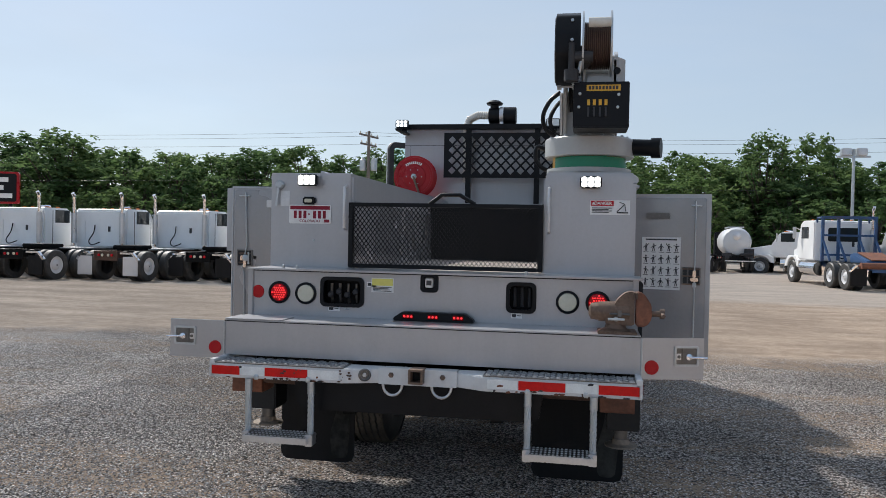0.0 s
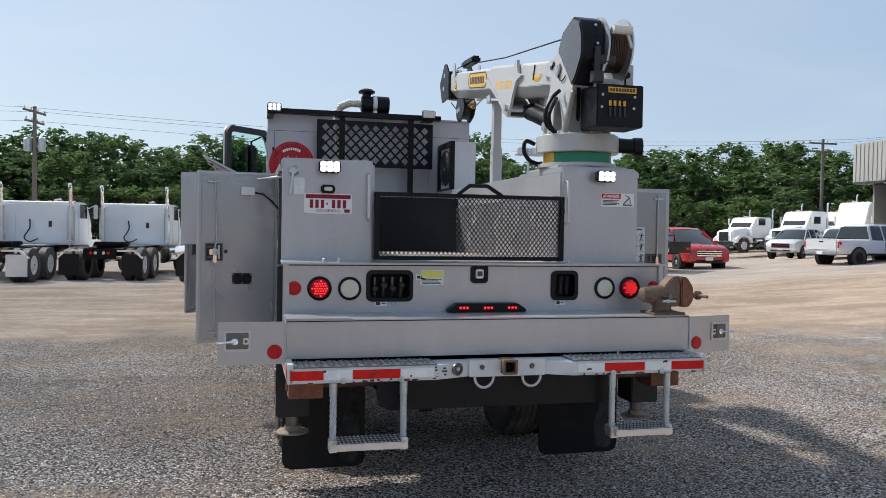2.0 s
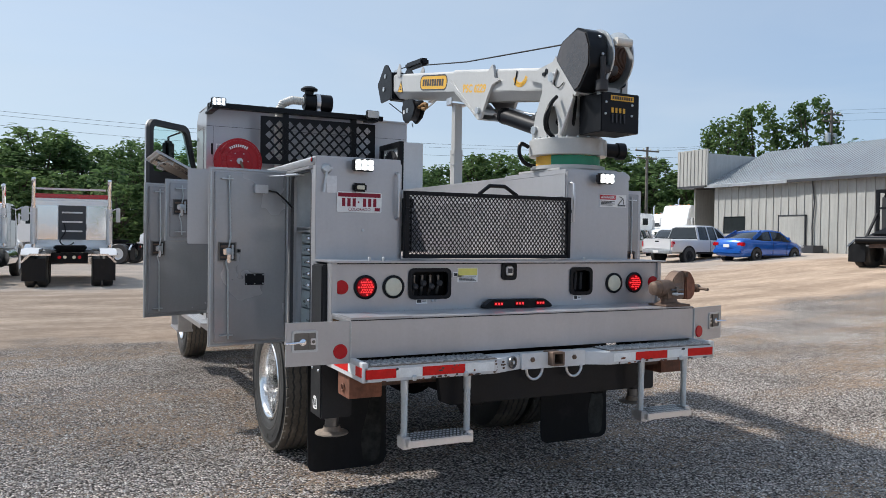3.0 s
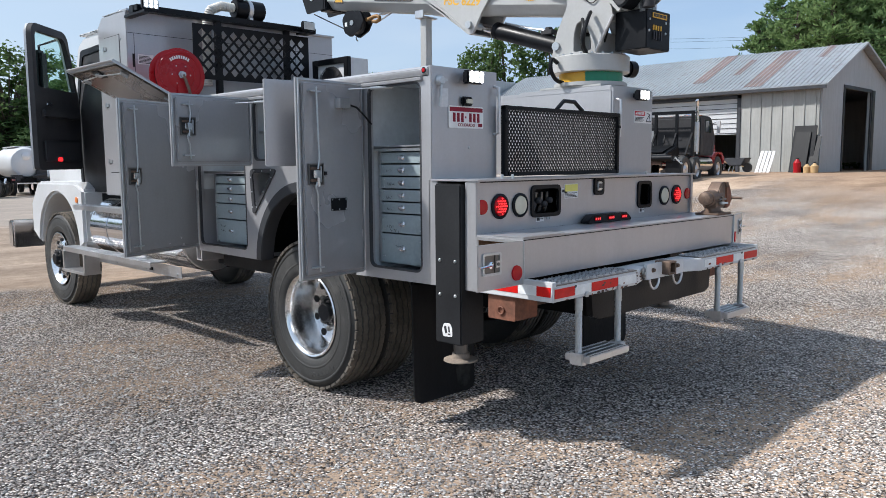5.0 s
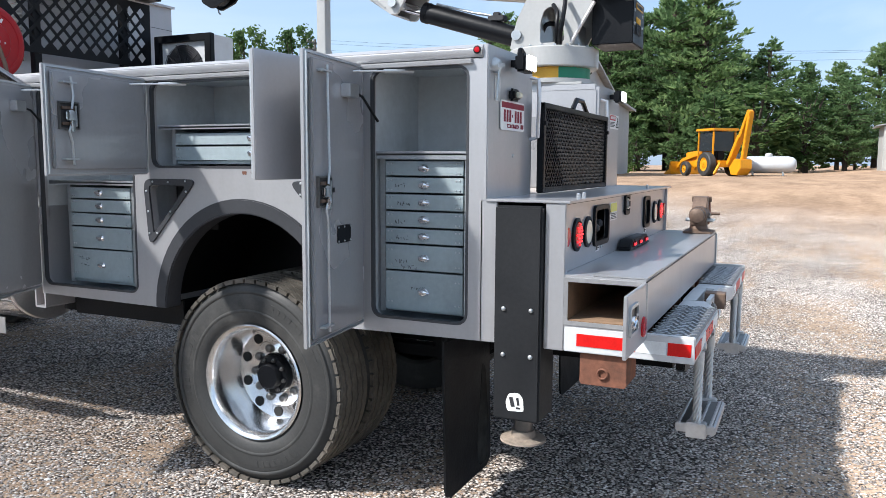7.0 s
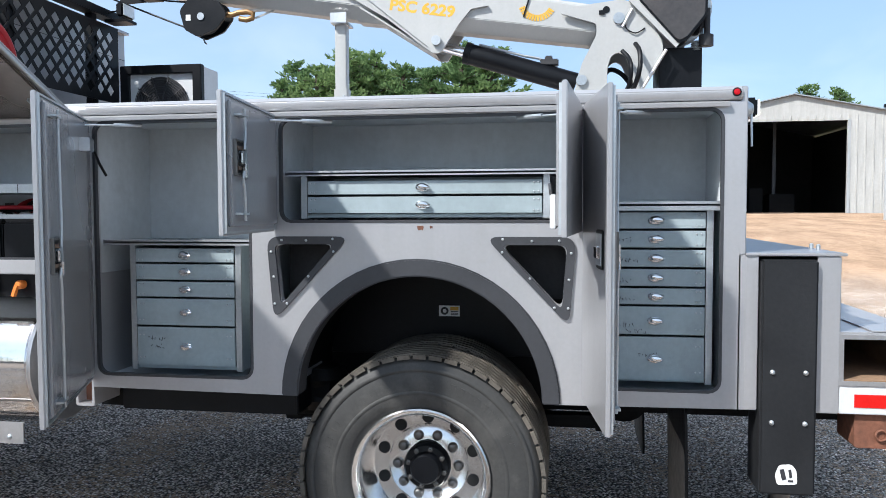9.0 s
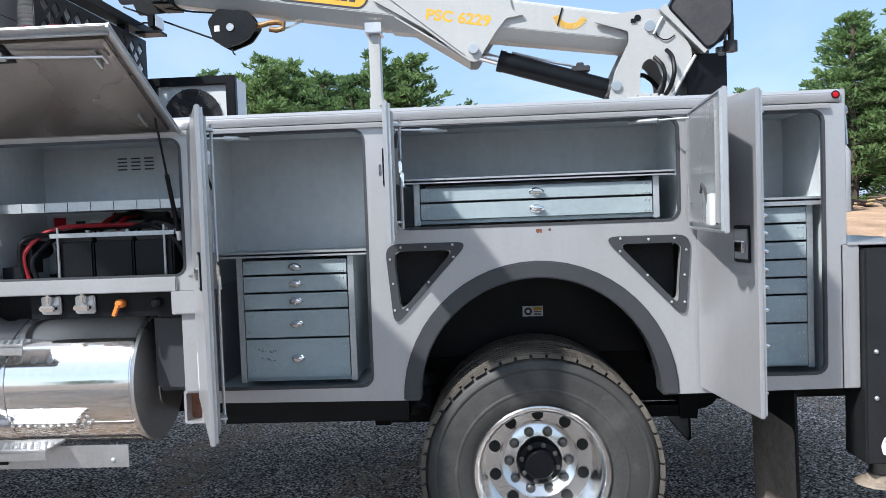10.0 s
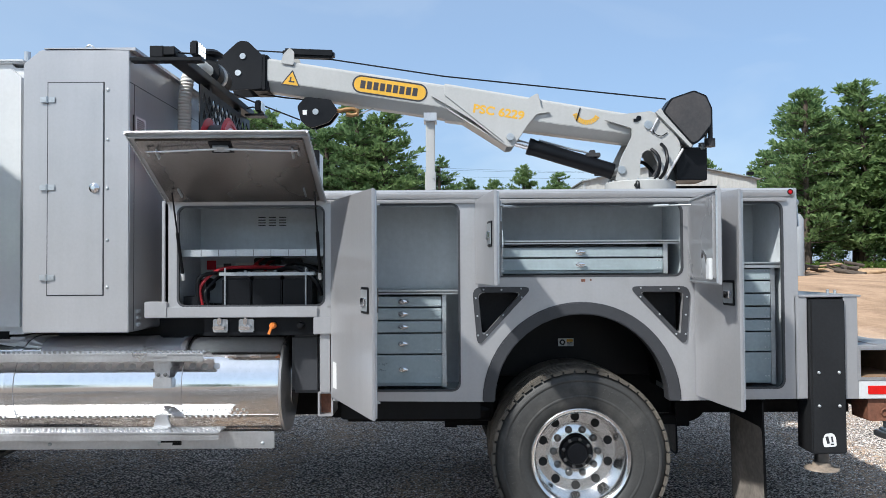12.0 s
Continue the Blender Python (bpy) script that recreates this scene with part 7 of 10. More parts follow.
part("fixed_jaw", B().prism(rpoly([(1.062, 1.255), (1.085, 1.335), (1.135, 1.382), (1.186, 1.390), (1.186, 1.198), (1.085, 1.198)], 0.02), 'y', 0.238, 0.332), "cast", vise, bev=0.008)
part("moving_jaw", B().prism(rpoly([(1.194, 1.390), (1.236, 1.378), (1.276, 1.318), (1.280, 1.240), (1.250, 1.196), (1.194, 1.192)], 0.02), 'y', 0.235, 0.335), "rust", vise, "rounded rusty moving jaw", bev=0.010)
for x in (1.178, 1.192):
    part("jaw_face", B().box(x, x + 0.009, 0.222, 0.348, 1.348, 1.384), "cast", vise, bev=0.002)
part("lock_bar", B().cyl((1.05, 0.222, 1.262), (1.16, 0.222, 1.262), 0.006, 8).box(1.092, 1.114, 0.216, 0.240, 1.246, 1.282), "nutsteel", vise)
part("base_plate", B().box(0.985, 1.20, 0.195, 0.375, 1.1505, 1.166), "cast", vise, bev=0.004)
part("screw", B().cyl((1.25, 0.285, 1.265), (1.345, 0.285, 1.265), 0.016, 12).cyl((1.325, 0.285, 1.265), (1.35, 0.285, 1.265), 0.028, 14), "cast", vise)
part("handle_bar", B().cyl((1.337, 0.18, 1.262), (1.337, 0.37, 1.268), 0.010, 10), "cast", vise)
part("swivel_bolt", B().cyl((1.085, 0.20, 1.235), (1.085, 0.37, 1.235), 0.012, 10).cyl((1.04, 0.195, 1.235), (1.13, 0.195, 1.235), 0.007, 8), "galv", vise)


# ---- equipment enclosure behind the cab ----
enc = thing("equipment_enclosure", (0, 5.15, 1.25), "tall silver-grey equipment enclosure behind the cab", "cabinet")
prof = [(4.835, 1.25), (5.472, 1.25), (5.472, 2.86), (5.372, 2.943), (4.835, 2.943)]
part("shell", B().prism(prof, 'x', -1.218, 1.118), "body", enc, "grey sheet-metal shell", bev=0.006)
part("roof_fold", B().prism([(4.80, 2.935), (5.0, 2.946), (5.35, 2.948), (5.35, 2.954), (4.80, 2.954)], 'x', -1.22, 1.12), "body", enc)
dr = part("door", B().box(-1.224, -1.2185, 4.99, 5.32, 1.475, 2.742), "body", enc, "narrow hinged service door", bev=0.002)
part("door_gap", B().box(-1.2195, -1.2183, 4.984, 5.326, 1.469, 2.748), "ink", enc)
for z in (2.64, 2.115, 1.578):
    part("hinge", B().box(-1.232, -1.224, 5.275, 5.365, z - 0.017, z + 0.017).cyl((-1.232, 5.322, z - 0.02), (-1.232, 5.322, z + 0.02), 0.007, 8), "galv", dr, bev=0.002)
part("lock", B().lathe([(0.030, 0), (0.030, 0.006), (0.018, 0.012), (0.012, 0.022)], (-1.224, 5.04, 2.112), (-1, 0, 0), 18), "chrome", dr)
b = B()
for z in (2.70, 2.40, 2.11, 1.80, 1.52):
    b.lathe([(0.010, 0), (0.008, 0.005), (0.003, 0.007)], (-1.2185, 4.965, z), (-1, 0, 0), 8)
part("screws", b, "galv", enc)
part("panel_seam", B().box(-1.218, 1.116, 4.8335, 4.8352, 2.745, 2.749).box(-1.15, -1.146, 4.8335, 4.8352, 1.26, 2.745).box(0.62, 0.624, 4.8335, 4.8352, 1.26, 2.93), "ink", enc)
part("lifting_eye", B().pipe([(-1.16, 5.10 + 0.03 * math.cos(a), 2.955 + 0.03 * math.sin(a)) for a in [math.pi * i / 8 for i in range(9)]], 0.006, 6), "galv", enc)
part("intake_slot", B().box(-1.17, -1.15, 4.832, 4.836, 2.44, 2.56), "dark", enc)
nt_ = part("notice", B().box(-1.12, -0.97, 4.8325, 4.8348, 2.47, 2.56), "paper", enc, "small white instruction sticker")
b = B()
for i in range(6):
    b.box(-1.11, -0.985 - 0.012 * (i % 3), 4.831, 4.8325, 2.48 + i * 0.012, 2.486 + i * 0.012)
part("notice_lines", b, "ink", nt_)
b = B()
for y in (4.87, 4.92, 4.97):
    for z in (1.29, 1.33, 1.37):
        b.lathe([(0.014, 0), (0.012, 0.012), (0.006, 0.016)], (-1.10 + 0.3 * (y - 4.87), 4.835, z), (0, -1, 0), 8)
part("couplers", b, "galv", enc)

# lamp rack with lattice guard, in front of the enclosure
rack = thing("light_rack", (0, 4.60, 2.09), "black lamp rack with a diamond lattice guard", "rack")
part("top_bar", B().box(-1.23, 0.70, 4.56, 4.66, 2.905, 2.958), "black", rack, bev=0.004)
part("end_bracket", B().box(-1.235, -1.165, 4.40, 4.83, 2.868, 2.892).box(-1.235, -1.17, 4.63, 4.71, 2.892, 2.96), "black", rack, bev=0.003)
part("lamp_arm", B().box(0.46, 0.58, 4.42, 4.58, 2.872, 2.89), "black", rack)
for x in (-0.42, 0.36):
    part("post", B().box(x - 0.03, x + 0.03, 4.59, 4.64, 2.06, 2.92), "black", rack, bev=0.004)
x0, x1, z0, z1 = -0.70, 0.61, 2.35, 2.86
diamonds = [(x0 + 0.095 + 0.112 * i, z1 - 0.080 - 0.1165 * k) for k in range(4) for i in range(11)]
diamonds += [(x0 + 0.151 + 0.112 * i, z1 - 0.138 - 0.1165 * k) for k in range(3) for i in range(10)]
cut = [[(x + 0.0425, z), (x, z + 0.0435), (x - 0.0425, z), (x, z - 0.0435)] for x, z in diamonds]
part("lattice", B().mesh(plate([(x0, z0), (x1, z0), (x1, z1), (x0, z1)], cut, 0.008), rear_plane(4.582)), "black", rack, "black steel guard with diamond cut-outs", smooth=0)
for x, y, z, m_ in ((-1.165, 4.44, 2.945, "lamp"), (0.535, 4.47, 2.955, "ledoff")):
    wl = part("work_lamp", B().box(x - 0.075, x + 0.075, y - 0.02, y + 0.03, z - 0.045, z + 0.045), "black", rack, "square work lamp on the rack", bev=0.010)
    part("lamp_face", B().box(x - 0.066, x + 0.066, y - 0.023, y - 0.0205, z - 0.037, z + 0.037), "ledoff", wl)
    if m_ == "lamp":
        for lx in (-0.044, 0.0, 0.044):
            for lz in (-0.018, 0.018):
                part("lit_diode", B().lathe([(0.0175, 0), (0.016, 0.002), (0.006, 0.003)], (x + lx, y - 0.023, z + lz), (0, -1, 0), 12), "lamp", wl)
    part("lamp_stem", B().cyl((x, y + 0.01, z - 0.075), (x, y + 0.01, z - 0.04), 0.012, 10), "black", wl)
cable([(0.54, 4.49, 2.93), (0.50, 4.52, 2.95), (0.46, 4.56, 2.93)], 0.006, "black", rack)
cable([(-1.165, 4.47, 2.93), (-1.17, 4.56, 2.935), (-1.19, 4.64, 2.95)], 0.005, "black", rack)

# air cleaner above the rack with its hose
ac = thing("air_cleaner", (-0.02, 4.68, 2.958), "black round air cleaner with a ribbed white hose", "air filter")
part("canister", B().cyl((-0.20, 4.68, 3.065), (-0.05, 4.68, 3.065), 0.090, 28).cyl((-0.05, 4.68, 3.065), (0.11, 4.68, 3.065), 0.098, 28), "black", ac, bev=0.006)
part("clamp_band", B().cyl((-0.075, 4.68, 3.065), (-0.03, 4.68, 3.065), 0.101, 28), "alu", ac)
part("rain_cap", B().lathe([(0.045, 0), (0.05, 0.05), (0.09, 0.06), (0.095, 0.08), (0.06, 0.105)], (-0.14, 4.68, 3.13), (0, 0, 1), 24), "black", ac)
part("mount", B().box(-0.07, -0.03, 4.60, 4.70, 2.955, 2.985), "alu", ac)
pts = [Vector(p) for p in ((-0.20, 4.68, 3.07), (-0.33, 4.69, 3.075), (-0.43, 4.71, 3.03), (-0.46, 4.74, 2.95), (-0.46, 4.76, 2.80), (-0.46, 4.76, 2.30))]
line = []
for a, c in zip(pts, pts[1:]):
    m_ = max(4, int((c - a).length / 0.0055))
    line += [a.lerp(c, i / m_) for i in range(m_)]
hb_ = B()
rings = []
for i, q in enumerate(line):
    r = (0.040, 0.045, 0.047, 0.045)[i % 4]
    way = line[min(i + 3, len(line) - 1)] - line[max(i - 3, 0)]
    across = Vector((0, 1, 0))
    over = way.normalized().cross(across).normalized()
    rings.append([hb_.v(q + across * (r * math.cos(2 * math.pi * j / 14)) + over * (r * math.sin(2 * math.pi * j / 14))) for j in range(14)])
for u, w in zip(rings, rings[1:]):
    for j in range(14):
        hb_.bm.faces.new((u[j], u[(j + 1) % 14], w[(j + 1) % 14], w[j]))
part("ribbed_hose", hb_, "hosewhite", ac, "ribbed white air hose")

# red hose reel on the left box
reel = thing("hose_reel", (-1.0, 4.38, 2.09), "red enamelled spring hose reel with brass swivel", "hose reel")
for y in (4.30, 4.42):
    part("flange", B().lathe([(0.225, -0.006), (0.235, 0.0), (0.225, 0.006)], (-0.98, y, 2.335), (0, 1, 0), 48), "reelred", reel, "red reel flange")
part("flange_ribs", B().lathe([(0.215, 0.0), (0.212, 0.008), (0.190, 0.008), (0.186, 0.002), (0.135, 0.002), (0.128, 0.010), (0.090, 0.012), (0.070, 0.020), (0.045, 0.021), (0.02, 0.021)], (-0.98, 4.294, 2.335), (0, -1, 0), 48), "reelred", reel, "pressed rings of the reel side", smooth=30)
part("drum", B().cyl((-0.98, 4.30, 2.335), (-0.98, 4.42, 2.335), 0.12, 28), "reelred", reel)
part("hose_wraps", B().cyl((-0.98, 4.315, 2.335), (-0.98, 4.405, 2.335), 0.19, 32), "black", reel)
part("reel_arm", B().box(-1.02, -0.94, 4.275, 4.29, 2.09, 2.36), "reelred", reel)
part("stand", B().box(-1.10, -0.86, 4.27, 4.46, 2.089, 2.105), "reelred", reel)
part("swivel", B().cyl((-0.98, 4.275, 2.335), (-0.98, 4.235, 2.335), 0.024, 16).lathe([(0.034, 0), (0.034, 0.008), (0.026, 0.012)], (-0.98, 4.272, 2.335), (0, -1, 0), 6), "galv", reel, "bright swivel fitting")
part("inlet_hose", B().pipe([(-0.98, 4.243, 2.335), (-0.96, 4.238, 2.28), (-0.93, 4.24, 2.20), (-0.90, 4.26, 2.11)], 0.013, 10), "cast", reel)
for i in range(6):
    a = 2 * math.pi * i / 6
    part("flange_bolt", B().lathe([(0.008, 0), (0.007, 0.005), (0.003, 0.006)], (-0.98 + 0.085 * math.cos(a), 4.284, 2.335 + 0.085 * math.sin(a)), (0, -1, 0), 8), "galv", reel)
b = B()
for i in range(9):
    a = radians(125 - 8 * i)
    u = Vector((math.cos(a), 0, math.sin(a)))
    b.bar(Vector((-0.98, 4.2905, 2.335)) + u * 0.143, Vector((-0.98, 4.2905, 2.335)) + u * 0.170, 0.014, 0.002, (0, 1, 0))
part("reel_bars", b, "paper", reel)

# condenser fan unit on the bed side
fan = thing("condenser_fan", (0.74, 4.30, 2.09), "white condenser unit with a black fan guard", "fan unit")
part("case", B().box(0.72, 0.96, 4.02, 4.60, 2.09, 2.615), "white", fan, bev=0.006)
part("front_frame", B().mesh(plate([(4.01, 2.09), (4.61, 2.09), (4.61, 2.622), (4.01, 2.622)], [[(4.075, 2.12), (4.55, 2.12), (4.55, 2.565), (4.075, 2.565)]], 0.05), side_plane(0.70)), "black", fan, "black front frame", bev=0.004)
part("face", B().box(0.708, 0.72, 4.07, 4.555, 2.115, 2.57), "white", fan)
gd = B().lathe([(0.20, 0), (0.20, 0.004)], (0.7075, 4.315, 2.345), (-1, 0, 0), 40)
part("fan_opening", gd, "ink", fan)
for i in range(11):
    r = 0.035 + i * 0.016
    part("guard_ring", B().lathe([(r - 0.0025, 0.02), (r, 0.0235), (r + 0.0025, 0.02), (r, 0.0165), (r - 0.0025, 0.02)], (0.7075, 4.315, 2.345), (-1, 0, 0), 36, closed=False), "interior", fan)
for i in range(10):
    a = 2 * math.pi * i / 10
    part("guard_spoke", B().bar((0.685, 4.315 + 0.03 * math.cos(a), 2.345 + 0.03 * math.sin(a)), (0.685, 4.315 + 0.205 * math.cos(a), 2.345 + 0.205 * math.sin(a)), 0.006, 0.006, (1, 0, 0)), "interior", fan)
part("fan_hub", B().cyl((0.690, 4.315, 2.345), (0.706, 4.315, 2.345), 0.035, 20), "galv", fan)
part("louvre", B().box(0.962, 0.966, 4.10, 4.52, 2.15, 2.55), "black", fan)

# ---- fuel tank with steps, below the enclosure ----
TX, TZ, TR = -0.915, 0.905, 0.305
tank = part("fuel_tank", B().cyl((TX, 3.95, TZ), (TX, 5.95, TZ), TR, 64), "poly", truck, "polished cylindrical fuel tank", smooth=60, bev=0.006)
part("tank_end", B().lathe([(TR * 0.985, 0), (TR * 0.96, 0.012), (0.1, 0.03)], (TX, 3.948, TZ), (0, -1, 0), 48), "alu", tank)
part("end_badge", B().mesh(plate(rrect(TX - 0.07, TX + 0.07, TZ - 0.13, TZ + 0.12, 0.06, 6), [], 0.004), rear_plane(3.915)), "alu", tank)
for y in (4.55, 5.55):
    part("tank_strap", B().lathe([(TR + 0.002, -0.03), (TR + 0.006, -0.028), (TR + 0.006, 0.028), (TR + 0.002, 0.03)], (TX, y, TZ), (0, 1, 0), 48, closed=False), "chrome", tank)
part("heat_shield", B().mesh(plate([(3.97, 0.562), (6.0, 0.562), (6.0, 0.662), (3.97, 0.662)], [], 0.004), side_plane(-1.215)), "alu", truck, "plain aluminium skirt below the tank")
for y in (4.04, 4.65, 5.3):
    part("skirt_bolt", B().lathe([(0.012, 0), (0.010, 0.006), (0.005, 0.009)], (-1.217, y, 0.592), (-1, 0, 0), 10), "galv", truck)


def step_plate(y0, y1, z, xo, xi, holes_down):
    st = part("step", B().box(xo, xi, y0, y1, z - 0.012, z).box(xo, xo + 0.006, y0, y1, z - 0.05, z - 0.012), "alu", truck, "aluminium tread step", bev=0.003)
    b = B()
    n_ = int((y1 - y0) / 0.03)
    for i in range(n_):
        for j in range(4):
            b.lathe([(0.008, 0), (0.007, 0.005), (0.004, 0.0055)], (xo + 0.02 + j * 0.028, y0 + 0.015 + i * 0.03 + (0.015 if j % 2 else 0), z), (0, 0, 1), 6)
    part("step_teeth", b, "alu", st, kind="stuff")
    return st


step_plate(4.36, 6.1, 1.138, -1.32, -1.18, True)
step_plate(4.26, 6.35, 0.690, -1.36, -1.20, False)
# treads stuck on the tank side
for z, y0 in ((1.045, 4.30), (0.765, 4.12)):
    xx = TX - math.sqrt(TR ** 2 - (z - TZ) ** 2)
    b = B()
    for i in range(int((6.0 - y0) / 0.036)):
        for j in (-1, 0, 1):
            zz = z + j * 0.022
            x = TX - math.sqrt(TR ** 2 - (zz - TZ) ** 2)
            if z > 1 and (j or i % 2):
                continue
            r_ = 0.021 if z > 1 else 0.010
            b.lathe([(r_, 0), (r_ * 0.85, 0.003), (r_ * 0.4, 0.0035)], (x - 0.001, y0 + 0.02 + i * 0.036 + (0.018 if j else 0), zz), (x - TX, 0, zz - TZ), 8)
    part("tank_tread", b, "alu", tank, "raised anti-slip studs", kind="stuff")
for y in (4.62,):
    br = part("step_bracket", B().prism([(y - 0.058, 1.126), (y + 0.058, 1.126), (y + 0.040, 0.985), (y - 0.040, 0.985)], 'x', -1.262, -1.250).box(-1.33, -1.20, y - 0.055, y + 0.055, 1.115, 1.127).box(-1.262, -1.195, y - 0.055, y + 0.055, 0.925, 0.985), "alu", truck, "folded aluminium step bracket", bev=0.004)
    for dy in (-0.02, 0.02):
        part("bolt", B().lathe([(0.012, 0), (0.011, 0.008), (0.005, 0.010)], (-1.262, y + dy, 1.005), (-1, 0, 0), 8), "nutsteel", br)
    low = part("step_bracket", B().prism([(y - 0.055, 0.69), (y + 0.055, 0.69), (y + 0.030, 0.775), (y - 0.030, 0.775)], 'x', -1.262, -1.245).box(-1.30, -1.20, y - 0.05, y + 0.05, 0.692, 0.702), "alu", truck, bev=0.004)
    part("skirt_latch", B().box(-1.224, -1.216, y - 0.10, y + 0.02, 0.600, 0.612).box(-1.228, -1.216, y - 0.10, y - 0.05, 0.585, 0.600), "black", low)
part("stirrup_step", B().box(-1.38, -1.20, 5.75, 6.35, 0.43, 0.46).box(-1.37, -1.21, 5.75, 5.79, 0.46, 0.645).box(-1.37, -1.21, 6.31, 6.35, 0.46, 0.645), "alu", truck, "hanging aluminium cab step", bev=0.004)
part("def_tank", B().box(-1.06, -0.70, 3.72, 3.90, 0.86, 1.22), "trim", truck, "grey additive tank behind the fuel tank", bev=0.02)
part("tank_cradle", B().box(-0.80, -0.45, 4.1, 4.2, 0.60, 0.90).box(-0.80, -0.45, 5.2, 5.3, 0.60, 0.90), "chassis", truck)

# ---- cab ----
cab = part("cab", B().prism([(5.56, 1.22), (6.75, 1.22), (7.05, 1.75), (6.95, 2.15), (6.62, 2.86), (6.45, 2.94), (5.66, 2.94), (5.56, 2.86)], 'x', -0.99, 0.99), "white", truck, "white conventional cab", bev=0.05)
part("door_opening", B().prism([(5.82, 1.30), (6.60, 1.30), (6.66, 2.10), (6.45, 2.72), (5.90, 2.74), (5.82, 2.66)], 'x', -1.0, -0.975), "interior", cab, "dark open doorway")
part("door_frame", B().mesh(plate(rpoly([(5.78, 1.26), (6.66, 1.26), (6.72, 2.1), (6.50, 2.77), (5.86, 2.79), (5.78, 2.70)], 0.05), [rpoly([(5.84, 1.32), (6.60, 1.32), (6.66, 2.10), (6.45, 2.71), (5.90, 2.73), (5.84, 2.66)], 0.05)], 0.02), side_plane(-1.0)), "black", cab)
part("rear_window", B().box(-0.45, 0.45, 5.548, 5.556, 2.15, 2.60), "carglass", cab)
part("roof_lip", B().box(-0.98, 0.98, 5.60, 6.60, 2.935, 2.955), "white", cab, bev=0.015)
part("antenna_bracket", B().cyl((-0.9, 5.62, 2.90), (-0.9, 5.62, 3.02), 0.02, 10), "alu", cab)
part("hood", B().prism([(6.9, 1.25), (8.55, 1.15), (8.62, 1.55), (8.45, 1.72), (6.95, 1.95)], 'x', -0.72, 0.72), "white", truck, "white engine hood", bev=0.06)
part("exhaust_stack", B().cyl((0.80, 5.53, 1.3), (0.80, 5.53, 3.0), 0.06, 20), "poly", truck)
for s in (-1, 1):
    ring = [(FY - 0.66 * math.cos(radians(a)), 0.56 + 0.66 * math.sin(radians(a))) for a in range(0, 181, 10)] + [(FY + 0.60 * math.cos(radians(a)), 0.56 + 0.60 * math.sin(radians(a))) for a in range(0, 181, 10)]
    ring = [(FY - 0.78, 0.70), (FY - 0.78, 1.28), (FY - 0.55, 1.36), (FY + 0.6, 1.36), (FY + 0.85, 1.1), (FY + 0.85, 0.75)] + [(FY + 0.61 * math.cos(radians(a)), 0.62 + 0.61 * math.sin(radians(a))) for a in range(0, 181, 12)]
    fd = part("front_fender", B().prism(ring, 'x', s * 1.16, s * 0.70), "white", truck, "white front fender", bev=0.03)
    part("marker_lamp", B().lathe([(0.034, 0), (0.03, 0.01), (0.012, 0.014)], (s * 1.16, FY - 0.62, 1.17), (s, 0, 0), 16), M["orange"], fd)
part("front_bumper", B().box(-1.2, 1.2, 8.55, 8.72, 0.50, 0.85), "chrome", truck, bev=0.02)
part("cab_floor", B().box(-0.95, 0.95, 5.7, 6.9, 0.95, 1.24), "chassis", truck)
# open driver's door: inner panel, window frame, glass, mirror beyond it
hx, hy, ox, oy = -1.02, 6.62, -1.70, 5.93
u = Vector((ox - hx, oy - hy, 0))
dw = u.length
u.normalize()
kd = Matrix.Translation((hx, hy, 0)) @ Matrix((u, Vector((u.y, -u.x, 0)) * -1, Vector((0, 0, 1)))).transposed().to_4x4()
dout = [(0.02, 1.50), (0.0, 2.15), (0.22, 2.88), (0.30, 2.93), (dw - 0.06, 2.93), (dw, 2.86), (dw, 1.50)]
dwin = [(0.09, 2.32), (0.27, 2.82), (0.33, 2.86), (dw - 0.10, 2.86), (dw - 0.07, 2.82), (dw - 0.07, 2.32)]
door = part("cab_door", B(kd).mesh(plate(rpoly(dout, 0.05), [rpoly(dwin, 0.04)], 0.05), rear_plane(0.0)), "interior", truck, "open driver's door with charcoal trim", bev=0.008)
part("door_skin", B(kd).mesh(plate(rpoly(dout, 0.05), [rpoly(dwin, 0.04)], 0.02), rear_plane(-0.036 if True else 0)), "white", door)
part("window_glass", B(kd).mesh(plate(rpoly([(0.08, 2.31), (0.26, 2.83), (0.33, 2.87), (dw - 0.10, 2.87), (dw - 0.06, 2.83), (dw - 0.06, 2.31)], 0.04), [], 0.006), rear_plane(-0.01)), "glass", door)
part("arm_rest", B(kd).box(0.12, dw - 0.10, 0.02, 0.07, 2.02, 2.10), "interior", door, bev=0.015)
part("door_pocket", B(kd).box(0.10, dw - 0.10, 0.02, 0.05, 1.58, 1.80), "trim", door, bev=0.015)
part("door_lamp", B(kd).box(dw * 0.55, dw * 0.55 + 0.09, 0.045, 0.056, 1.585, 1.625), "redlit", door, "small red courtesy lamp", bev=0.004)
part("door_handle", B(kd).box(dw - 0.30, dw - 0.20, 0.025, 0.045, 2.14, 2.17), "chrome", door, bev=0.006)
part("mirror", B(kd).box(0.20, 0.36, -0.30, -0.20, 2.30, 2.75), "black", door, "black wing mirror", bev=0.03)
part("mirror_arm", B(kd).pipe([(0.28, -0.05, 2.86), (0.28, -0.25, 2.80), (0.28, -0.25, 2.25), (0.20, -0.05, 2.20)], 0.014, 8), "black", door)


